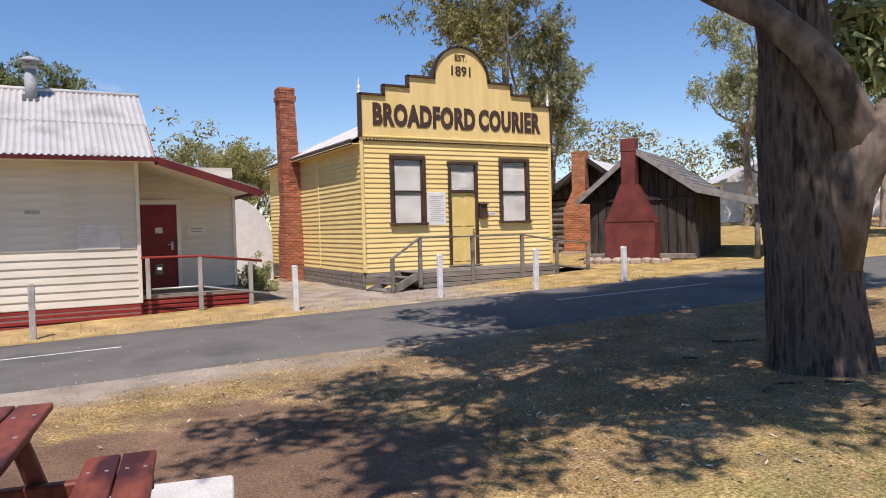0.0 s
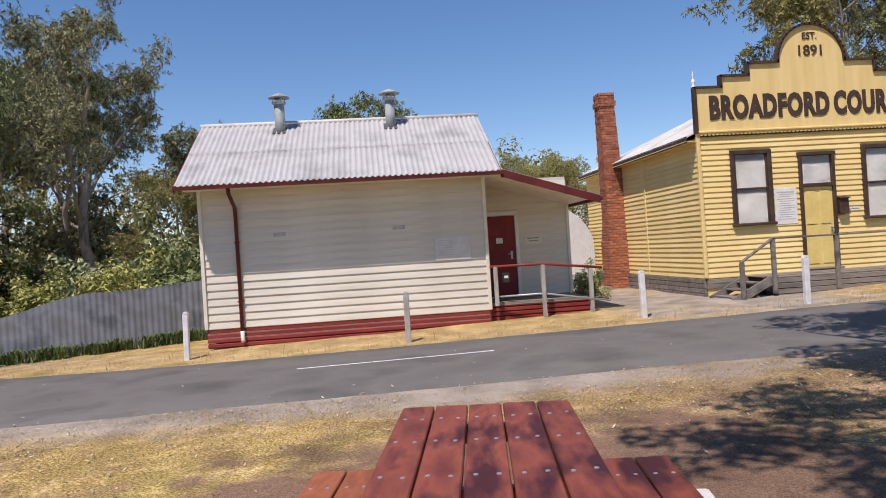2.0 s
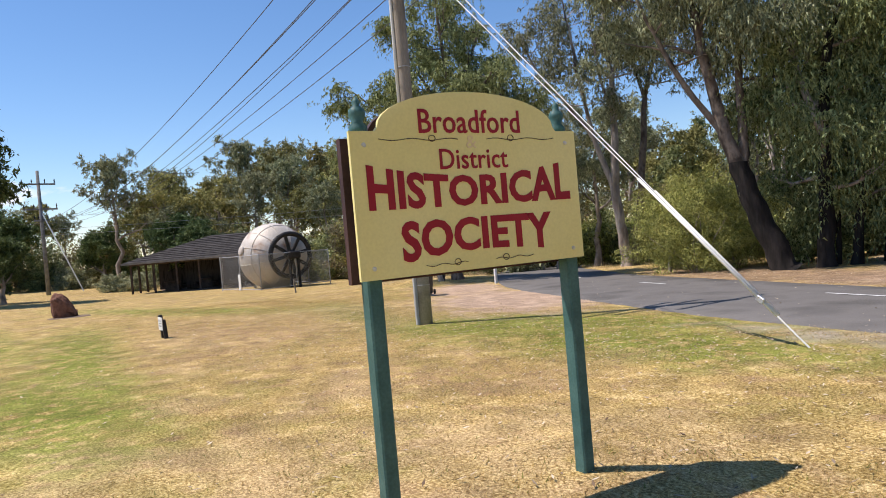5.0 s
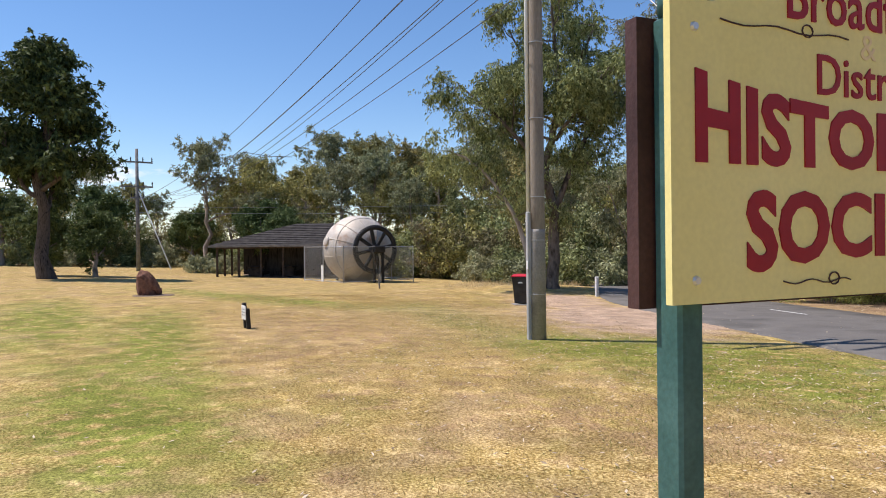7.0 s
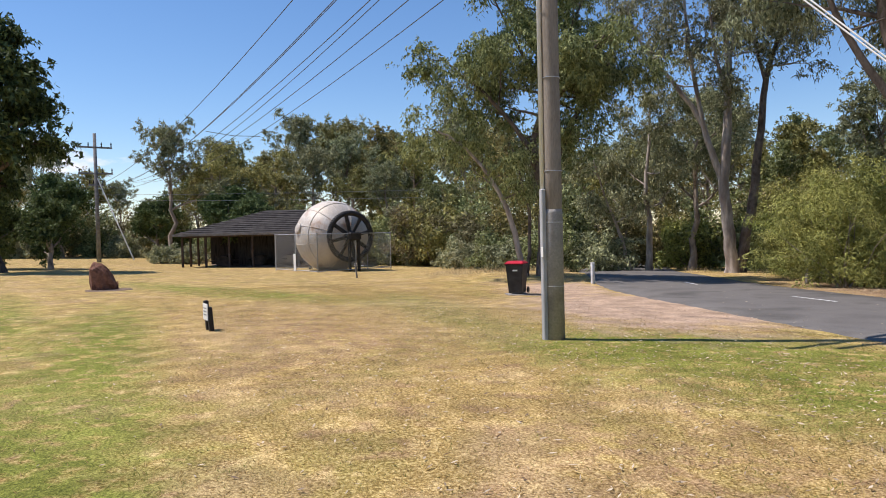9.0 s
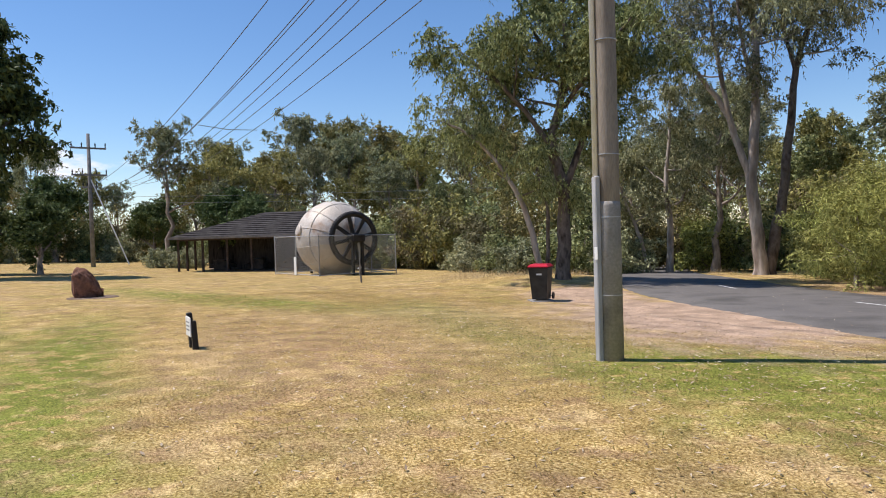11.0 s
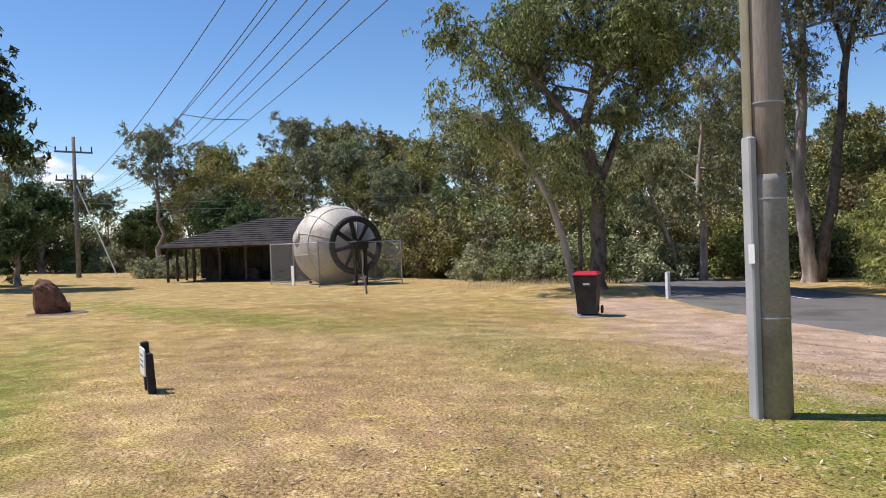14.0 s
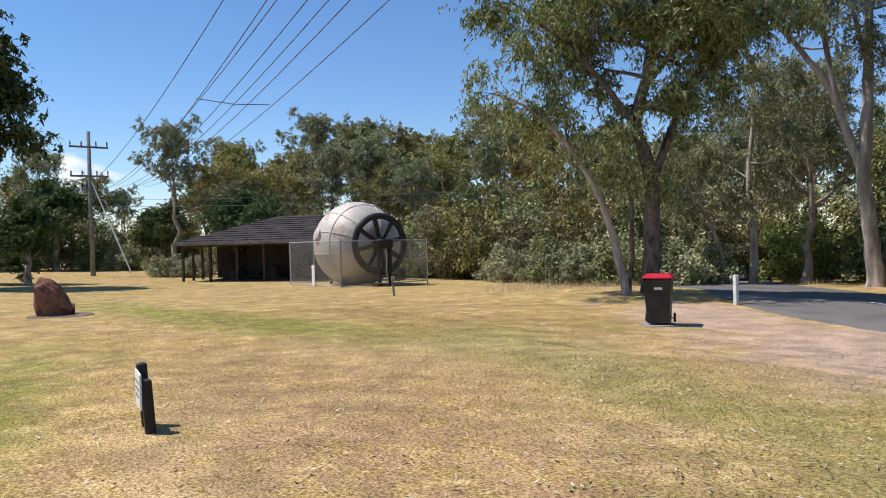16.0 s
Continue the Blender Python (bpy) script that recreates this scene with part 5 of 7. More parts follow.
def sign_board():
    """Town society sign on two green posts, facing east."""
    s = thing("society_sign", "yellow arched sign with red lettering on two green posts", "sign", (-7.3, 3.1, 0), 90)
    # local x runs along the board, local -y is its face
    o = [(-0.782, 1.078), (0.782, 1.078), (0.782, 1.885), (0.63, 1.885), (0.61, 1.91)]
    o += [(0.61 * math.cos(a), 1.91 + 0.205 * math.sin(a)) for a in (math.pi * k / 18 for k in range(1, 18))]
    o += [(-0.61, 1.91), (-0.63, 1.885), (-0.782, 1.885)]
    part("board", Acc().prism(o, lambda u, z: (u, -0.012, z), lambda u, z: (u, 0.012, z)), SIGN_YELLOW, s)
    part("backing_board", Acc().prism(o, lambda u, z: (u, 0.118, z - 0.02), lambda u, z: (u, 0.166, z - 0.02)), SIGN_DARK, s, "dark red-brown rear board")
    for x in (-0.69, 0.71):
        part("post", Acc().box((x, 0.064, 0.72), (0.088, 0.10, 2.28), chamfer=0.01), SIGN_GREEN, s)
        part("finial", Acc().turned([(0.05, 1.86), (0.052, 1.92), (0.030, 1.945), (0.048, 1.985), (0.044, 2.015), (0.020, 2.035), (0.024, 2.055), (0.006, 2.085)], (x, 0.064, 0), 12), SIGN_GREEN, s, "turned green finial", True)
    y = -0.012
    rows = (("Broadford", -0.355, 0.705, 1.872, 0.14, 0.008, 0), ("District", -0.235, 0.475, 1.665, 0.118, 0.006, 0), ("HISTORICAL", -0.70, 1.406, 1.45, 0.18, 0.034, 0.42), ("SOCIETY", -0.52, 1.055, 1.19, 0.195, 0.034, -0.22))
    for word, x, ww, z, h, bold, arch in rows:
        part("lettering", lettering(word, ww, h, 0.005, bold, 1.03, arch), SIGN_RED, s, "dark red lettering", m=pose(x, y, z))
    part("lettering", lettering("&", 0.07, 0.075, 0.002), SIGN_GHOST, s, "faded pink ampersand", m=pose(-0.045, y, 1.785))
    for z, half in ((1.838, 0.61), (1.125, 0.38)):
        for sg in (-1, 1):
            pts = [(sg * (0.1 + (half - 0.1) * k / 12), y - 0.002, z + 0.006 * math.sin(k * 1.1)) for k in range(13)]
            part("scroll_line", Acc().tube(pts, 0.0025, 4), SIGN_DARK, s)
            ring = [(sg * half * 0.45 + 0.022 * math.cos(a), y - 0.002, z + 0.006 + 0.018 * math.sin(a)) for a in (2 * math.pi * k / 10 for k in range(11))]
            part("scroll", Acc().tube(ring, 0.0025, 4), SIGN_DARK, s)
    for x in (-0.70, 0.70):
        for z in (1.14, 1.81):
            part("bolt", Acc().turned([(0.014, 0), (0.01, 0.008)], (x, y, z), 8, pose(0, 0, 0, 90).to_3x3()), SCREW, s)


POLE = (-17.12, 8.03)
FAR_POLE = (-75.0, 2.2)


def power_pole():
    x, y = POLE
    z0 = gz(x, y) - 0.1
    p = thing("power_pole", "brown-grey power pole with a metal sleeve, white conduit and crossarms", "power pole", (x, y, z0))
    part("shaft", Acc().tube([(0, 0, 0), (0, 0, 3), (0, 0, 7), (0, 0, 11.8)], [0.14, 0.138, 0.13, 0.115], 20), POLE_CONC, p, smooth=True)
    part("sleeve", Acc().tube([(0, 0, 0), (0, 0, 2.1), (0, 0, 2.16)], [0.147, 0.1435, 0.1385], 20), SLEEVE, p, "grey painted lower stretch of the pole", True)
    part("conduit", Acc().tube([(-0.06, -0.16, 2.4), (-0.06, -0.145, 11)], 0.036, 10), PAPER, p, "white cable conduit", True)
    part("cover_channel", Acc().box((-0.05, -0.165, 1.24), (0.12, 0.07, 2.48), pose(0, 0, 0, 0, 0, -15), 0.012), CHANNEL, p, "pale grey cable cover channel")
    for z in (0.95, 1.95, 2.75, 4.2, 5.6, 7.6):
        part("strap", Acc().turned([(0.136, z), (0.150, z + 0.002), (0.150, z + 0.013), (0.136, z + 0.016)], (0, 0, 0), 20), STEEL, p)
    part("label_plate", Acc().box((0.0, -0.225, 1.5), (0.06, 0.006, 0.16)), PAPER, p)
    for z, half in ((7.62, 1.25), (8.75, 1.25), (11.15, 1.35)):
        arm = part("crossarm", Acc().box((0.14, 0, z), (0.10, 2 * half, 0.12), chamfer=0.01), POLE_FAR, p)
        for k in (-1, -0.35, 0.35, 1):
            part("insulator", Acc().turned([(0.03, 0), (0.05, 0.03), (0.03, 0.06), (0.05, 0.09), (0.03, 0.13), (0.01, 0.15)], (0.14, k * (half - 0.08), z + 0.06), 10), GEAR, arm, smooth=True)
        for sgn in (-1, 1):
            part("arm_brace", Acc().tube([(0.14, sgn * 0.6, z - 0.05), (0.1, 0, z - 0.55)], 0.015, 6), STEEL, arm)
    x2, y2 = FAR_POLE
    f = thing("power_pole", "grey timber power pole with two crossarms and a stay", "power pole", (x2, y2, -1.3))
    part("shaft", Acc().tube([(0, 0, 0), (0, 0, 11.4)], [0.19, 0.13], 12), POLE_FAR, f, smooth=True)
    for z, half in ((10.2, 1.35), (8.0, 1.35), (7.0, 0.6)):
        arm = part("crossarm", Acc().box((0.14, 0, z), (0.12, 2 * half, 0.14), pose(0, 0, 0, 0, 0, 12), 0.01), POLE_FAR, f)
        for k in (-1, -0.4, 0.4, 1):
            part("insulator", Acc().turned([(0.04, 0), (0.06, 0.05), (0.03, 0.1), (0.06, 0.2), (0.02, 0.4)], (0.14, k * (half - 0.1), z + 0.06), 8), GEAR, arm)
    part("stay", Acc().tube([(0.1, 0.1, 7.6), (2.5, 2.6, 0.6)], 0.05, 6), GUARD, f, "white guarded stay wire")
    # conductors between the two
    for za, ks, half, far_y, far_z, far_half, sag in ((7.6, (-1, -0.35, 0.35, 1), 1.15, 4.9, 6.2, 1.18, 1.3), (8.9, (-1, 0, 1), 0.93, 1.9, 5.7, 1.46, 1.95)):
        for k in ks:
            a, b = Vector((x + 0.14, y + k * half, z0 + za)), Vector((-78, far_y + k * far_half, far_z))
            pts = []
            for i in range(25):
                q = a.lerp(b, i / 24)
                q.z -= 4 * sag * (i / 24) * (1 - i / 24)
                pts.append(q)
            tagged(part("power_line", Acc().tube(pts, 0.011, 4, False), WIRE), "thin dark overhead power line between poles", "cable", "overhead lines")
    tagged(part("line_spacer", Acc().tube([(-35.2, 5.48, 5.05), (-34.75, 6.4, 4.86), (-34.35, 7.27, 4.82)], 0.012, 5), WIRE), "thin sagging cross wire between two overhead lines", "cable", "overhead lines")
    for za, zb, yy in ((6.2, 6.4, 0.0), (5.7, 5.6, 0.2)):
        pts = []
        a, b = Vector((x2, y2, za - 1.3)), Vector((-40, 62, zb - 1.0))
        for i in range(17):
            q = a.lerp(b, i / 16)
            q.z -= 4 * 0.6 * (i / 16) * (1 - i / 16)
            pts.append(q)
        tagged(part("power_line", Acc().tube(pts, 0.016, 4, False), MESH_GREY), "thin pale service line before the trees", "cable", "overhead lines")
    # stay wires of the near pole, in white guards
    g = thing("stay_wire", "pair of stay wires with white plastic guards anchored in the lawn", "stay wire", (-9.03, 8.99, gz(-9.03, 8.99) - 0.05))
    foot, top = Vector((0, 0, 0)), Vector((x - (-9.03), y - 8.99, 8.25))
    d = (top - foot).normalized()
    for k, off in enumerate((Vector((0, 0, 0)), Vector((0, 0.10, 0.0)))):
        a, b = foot + d * 0.75, top + off * 3
        part("wire", Acc().tube([a, b], 0.009, 6), GUARD, g)
        part("guard", Acc().tube([foot + d * 0.62 + off * 0.5, foot + d * (3.4 - 0.3 * k) + off * 0.8], 0.021, 8), GUARD, g, smooth=True)
    part("anchor_rod", Acc().tube([foot, foot + d * 0.8], 0.012, 6), GUARD, g)
    part("shackle", Acc().box(foot + d * 0.9, (0.12, 0.05, 0.08), pose(0, 0, 0, 0, 30, 0), 0.01), STEEL, g)


def wheelie_bin():
    x, y = -25.48, 12.65
    z = gz(x, y)
    pad = tagged(part("paver", Acc().box((x, y, z), (0.66, 0.62, 0.06), pose(0, 0, 0, 0, 0, -20), 0.01), SLEEVE), "grey concrete paver under the bin", "paver")
    b = thing("wheelie_bin", "black wheelie bin with a red lid", "bin", (x, y, z + 0.04), 42)
    # front towards local -y
    o = lambda hx, y0, y1, zz: [(-hx, y0, zz), (hx, y0, zz), (hx, y1, zz), (-hx, y1, zz)]
    body = Acc().add(o(0.22, -0.24, 0.24, 0.03) + o(0.25, -0.29, 0.28, 0.5) + o(0.285, -0.335, 0.30, 0.93), [(3, 2, 1, 0), (8, 9, 10, 11)] + [(4 * r + i, 4 * r + (i + 1) % 4, 4 * r + 4 + (i + 1) % 4, 4 * r + 4 + i) for r in range(2) for i in range(4)])
    part("body", body, BIN_BODY, b)
    part("rim", Acc().box((0, -0.015, 0.94), (0.60, 0.68, 0.05), chamfer=0.02), BIN_BODY, b)
    b.scale = (0.9, 0.9, 0.9)
    lid = Acc().add(o(0.30, -0.37, 0.32, 0.965) + o(0.30, -0.37, 0.32, 0.99) + o(0.24, -0.27, 0.22, 1.05), [(3, 2, 1, 0), (8, 9, 10, 11)] + [(4 * r + i, 4 * r + (i + 1) % 4, 4 * r + 4 + (i + 1) % 4, 4 * r + 4 + i) for r in range(2) for i in range(4)])
    part("lid", lid, BIN_RED, b, "red plastic lid")
    part("handle", Acc().tube([(-0.22, 0.36, 0.96), (0.22, 0.36, 0.96)], 0.016, 8), BIN_BODY, b)
    part("label", Acc().box((0.02, -0.318, 0.76), (0.16, 0.008, 0.05)), PAPER, b)
    part("axle", Acc().tube([(-0.29, 0.27, 0.10), (0.29, 0.27, 0.10)], 0.012, 8), STEEL, b)
    for s in (-1, 1):
        m = pose(0, 0, 0, 0, 90, 0).to_3x3()
        part("wheel", Acc().turned([(0.06, -0.025), (0.10, -0.022), (0.10, 0.022), (0.06, 0.025)], (s * 0.29, 0.28, 0.10), 18, m), BIN_BODY, b)


def memorial_rock():
    x, y = -35.75, 1.9
    bm = bmesh.new()
    bmesh.ops.create_icosphere(bm, subdivisions=4, radius=1)
    for v in bm.verts:
        p = v.co.copy()
        v.co = Vector((p.x * 0.36, p.y * 0.46, p.z * 0.62))
        v.co += p * 0.10 * noise.noise(p * 1.6 + Vector((4, 1, 2))) + p * 0.035 * noise.noise(p * 5)
        v.co.z += (0.75 * -v.co.y if v.co.z > 0 else 0)
        v.co.z = max(v.co.z, -0.32)
    me = bpy.data.meshes.new("boulder")
    bm.to_mesh(me)
    bm.free()
    r = part("boulder", me, ROCK)
    r.matrix_basis = pose(x, y, gz(x, y) + 0.28, 0, 0, 0)
    tagged(r, "upright red-brown boulder standing on the lawn", "boulder")
    tagged(part("gravel_bed", Acc().turned([(0.9, -0.06), (0.82, 0.012), (0.3, 0.03)], (x + 0.1, y + 0.1, gz(x, y)), 17), LITTER_BED), "dark gravel ring round the boulder", "gravel bed")


def small_marker():
    x, y = -21.6, 3.38
    m = thing("marker_sign", "low white marker plate on two black timber stakes", "sign", (x, y, gz(x, y) - 0.05), 3)
    for sx, h in ((0.15, 0.50), (-0.15, 0.60)):
        part("stake", Acc().box((sx, 0.05, h / 2), (0.10, 0.085, h), pose(0, 0, 0, 3, -3), 0.012), GEAR, m)
    part("plate", Acc().box((0.0, -0.008, 0.40), (0.38, 0.018, 0.30), chamfer=0.004), PAPER, m)
    for k in range(3):
        part("print_line", Acc().box((0, -0.019, 0.47 - 0.06 * k), (0.26, 0.003, 0.018)), INK, m)


def digester():
    """The old boiler ball with its gear wheel, in a wire cage."""
    t = thing("boiler_ball", "large rust-streaked riveted steel ball with a black spoked gear wheel", "machine", (-50.1, 14.9, 0.95))
    R = 2.2
    ax = Vector((0.988, 0.156, 0)).normalized()
    turn = ax.to_track_quat("Z", "Y").to_matrix()
    part("shell", Acc().turned([(R * math.sin(math.pi * k / 24) + 0.001, -R * math.cos(math.pi * k / 24)) for k in range(25)], (0, 0, 0), 40, turn), TANK, t, "rust-streaked pale steel plates", True)
    for k in range(6):
        a = k * math.pi / 6 + 0.2
        ring = [turn @ Vector((R * 1.002 * math.cos(b) * math.cos(a), R * 1.002 * math.cos(b) * math.sin(a), R * 1.002 * math.sin(b))) for b in (2 * math.pi * i / 40 for i in range(41))]
        part("seam", Acc().tube(ring, 0.028, 5), TANK, t)
    for h in (-0.9, 0.9):
        rr = math.sqrt(R * R - h * h) * 1.003
        part("seam", Acc().tube([turn @ Vector((rr * math.cos(b), rr * math.sin(b), h)) for b in (2 * math.pi * i / 40 for i in range(41))], 0.028, 5), TANK, t)
    m = Vector((0.1, -1, 0.25)).normalized()
    hm = m.to_track_quat("Z", "Y").to_matrix()
    part("hatch", Acc().turned([(0.34, -0.1), (0.34, 0.08), (0.28, 0.12), (0.05, 0.14)], m * R, 18, hm), TANK, t)
    # gear wheel
    c = ax * (R + 0.22)
    w = part("gear_rim", Acc().tube([c + turn @ Vector((1.36 * math.cos(b), 1.36 * math.sin(b), 0)) for b in (2 * math.pi * i / 48 for i in range(49))], 0.15, 8), GEAR, t, "black cast iron gear wheel", True)
    for i in range(64):
        b = 2 * math.pi * i / 64
        part("tooth", Acc().box(c + turn @ Vector((1.49 * math.cos(b), 1.49 * math.sin(b), 0)), (0.06, 0.06, 0.16), (turn.to_4x4() @ pose(0, 0, 0, 0, 0, math.degrees(b)))), GEAR, w)
    for i in range(8):
        b = 2 * math.pi * i / 8 + 0.2
        part("spoke", Acc().box(c + turn @ Vector((0.75 * math.cos(b), 0.75 * math.sin(b), 0)), (1.15, 0.2, 0.16), (turn.to_4x4() @ pose(0, 0, 0, 0, 0, math.degrees(b))), 0.02), GEAR, w)
    part("hub", Acc().turned([(0.32, -0.25), (0.32, 0.12), (0.2, 0.2), (0.2, 0.4)], c, 20, turn), GEAR, w)
    for s, d in ((1, R + 0.62), (-1, R + 0.4)):
        p = ax * d * s
        for q in (-0.3, 0.3):
            n = turn @ Vector((0, q, 0)) if abs((turn @ Vector((0, 1, 0))).z) < 0.5 else turn @ Vector((q, 0, 0))
            part("bearing_stand", Acc().box((p[0] + n[0], p[1] + n[1], -1.15), (0.2, 0.14, 2.1), chamfer=0.02), GEAR, t)
        part("bearing", Acc().box((p[0], p[1], 0), (0.5, 0.8, 0.45), (ax.to_track_quat("X", "Z").to_matrix().to_4x4()), 0.06), GEAR, t)
    A, L, Rr = Vector((-46.4, 12.86, -1.08)), Vector((-51.4, 11.7, -1.08)), Vector((-48.2, 18.0, -1.12))
    B = L + Rr - A
    cage = thing("wire_cage", "galvanised chain-wire security cage round the steel ball", "fence", A)
    for p, q in ((A, L), (A, Rr), (L, B), (Rr, B)):
        n = 3 if (q - p).length > 5.5 else 2
        for k in range(n + 1):
            r = p.lerp(q, k / n) - A
            if k or p is A:
                part("fence_post", Acc().tube([r + Vector((0, 0, -0.1)), r + Vector((0, 0, 2.28))], 0.03, 8), STEEL, cage)
        for z in (0.12, 2.22):
            part("fence_rail", Acc().tube([p - A + Vector((0, 0, z)), q - A + Vector((0, 0, z))], 0.022, 6), STEEL, cage)
        d = (q - p)
        ln = d.length
        u = d / ln
        wires = []
        step, H = 0.11, 2.1
        for k in range(int((ln + H) / step)):
            for sg in (1, -1):
                s0 = k * step - (H if sg > 0 else 0)
                lo, hi = 0.0, H
                if sg > 0:
                    lo, hi = max(0, -s0), min(H, ln - s0)
                    a, b = s0 + lo, s0 + hi
                else:
                    lo, hi = max(0, s0 - ln), min(H, s0)
                    a, b = s0 - lo, s0 - hi
                if hi - lo < 0.05:
                    continue
                P, Q = p - A + u * a + Vector((0, 0, 0.12 + lo)), p - A + u * b + Vector((0, 0, 0.12 + hi))
                t2 = (u * -(0.0026 * sg) + Vector((0, 0, 0.0026)))
                wires.append([P - t2, Q - t2, Q + t2, P + t2])
        part("chain_wire", quads("chain_wire", wires, MESH_GREY), MESH_GREY, cage)["kind"] = "stuff"
    n = thing("notice_plate", "upright white notice plate on the cage", "sign", (A.lerp(L, 0.5)[0] + 0.02, A.lerp(L, 0.5)[1] - 0.06, -0.95), 13)
    part("plate", Acc().box((0, 0, 0.45), (0.28, 0.03, 1.0), chamfer=0.005), PAPER, n)
    pg = thing("survey_peg", "short weathered grey peg in the lawn", "peg", (-38.6, 12.35, gz(-38.6, 12.35) - 0.05))
    part("stake", Acc().box((0, 0, 0.36), (0.07, 0.07, 0.76), pose(0, 0, 0, 3, -4), 0.01), GREY_WOOD, pg)
    part("cap", Acc().box((-0.04, 0, 0.7), (0.1, 0.1, 0.05), pose(0, 0, 0, 3, -4), 0.01), PAPER, pg)


def pavilion():
    """Open-sided picnic shelter with a low hipped roof."""
    s = thing("picnic_shelter", "open dark timber shelter with a low hipped tiled roof", "shelter", (-61.2, 7.4, -1.15), 66)
    # x along the front, -y towards the lawn
    W, D, ze, zr = 11.5, 7.5, 2.45, 4.15
    e = [(-0.5, -0.6, ze), (W + 0.5, -0.6, ze), (W + 0.5, D + 0.6, ze), (-0.5, D + 0.6, ze)]
    r1, r2 = (5.2, D / 2, zr), (8.2, D / 2, zr)
    th = Vector((0, 0, -0.12))
    for q in ((e[0], e[1], r2, r1), (e[1], e[2], r2), (e[2], e[3], r1, r2), (e[3], e[0], r1)):
        k = len(q)
        part("roof", Acc().add([Vector(p) for p in q] + [Vector(p) + th for p in q], [tuple(range(k)), tuple(range(2 * k - 1, k - 1, -1))] + [(i, k + i, k + (i + 1) % k, (i + 1) % k) for i in range(k)]), DARK_ROOF, s)
    q = (e[0], e[1], r2, r1)
    for k in range(1, 12):
        f = k / 12
        a, b = Vector(e[0]).lerp(Vector(r1), f), Vector(e[1]).lerp(Vector(r2), f)
        part("tile_course", Acc().box((a + b) / 2 + Vector((0, 0, 0.02)), ((b - a).length, 0.12, 0.03), pose(0, 0, 0, 20)), DARK_ROOF, s)
    for k in range(8):
        part("post", Acc().box((W * k / 7, 0, ze / 2 - 0.05), (0.14, 0.14, ze), chamfer=0.01), DARK_WOOD, s)
        part("post", Acc().box((W * k / 7, D, ze / 2 - 0.05), (0.14, 0.14, ze), chamfer=0.01), DARK_WOOD, s)
    for k in range(1, 4):
        part("post", Acc().box((0, D * k / 4, ze / 2 - 0.05), (0.14, 0.14, ze), chamfer=0.01), DARK_WOOD, s)
    part("beam", Acc().box((W / 2, 0, ze - 0.14), (W, 0.1, 0.2)), DARK_WOOD, s)
    part("fascia", Acc().box((W / 2, -0.6, ze - 0.05), (W + 1, 0.04, 0.16)), BARGE, s)
    # dark walls, an added partition and dark floor colour deepen the shade inside
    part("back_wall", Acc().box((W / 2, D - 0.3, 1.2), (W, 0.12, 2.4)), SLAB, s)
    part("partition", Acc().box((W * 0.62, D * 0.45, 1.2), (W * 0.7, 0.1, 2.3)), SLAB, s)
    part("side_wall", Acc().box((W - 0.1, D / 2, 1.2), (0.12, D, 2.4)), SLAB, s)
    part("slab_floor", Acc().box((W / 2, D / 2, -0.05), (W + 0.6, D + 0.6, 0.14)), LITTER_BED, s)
    for k in range(3):
        tb = thing("shelter_table", "dark timber table with benches under the shelter", "table", (0, 0, 0), group="tables in the shelter")
        tb.matrix_basis = s.matrix_basis @ pose(2.2 + 2.6 * k, 2.8, 0.02)
        part("top", Acc().box((0, 0, 0.74), (0.8, 1.8, 0.06), chamfer=0.01), DARK_WOOD, tb)
        for q in (-0.7, 0.7):
            part("bench", Acc().box((q, 0, 0.44), (0.28, 1.8, 0.05), chamfer=0.01), DARK_WOOD, tb)
        for q in (-0.6, 0.6):
            part("trestle", Acc().box((0, q, 0.36), (0.9, 0.08, 0.7)), DARK_WOOD, tb)


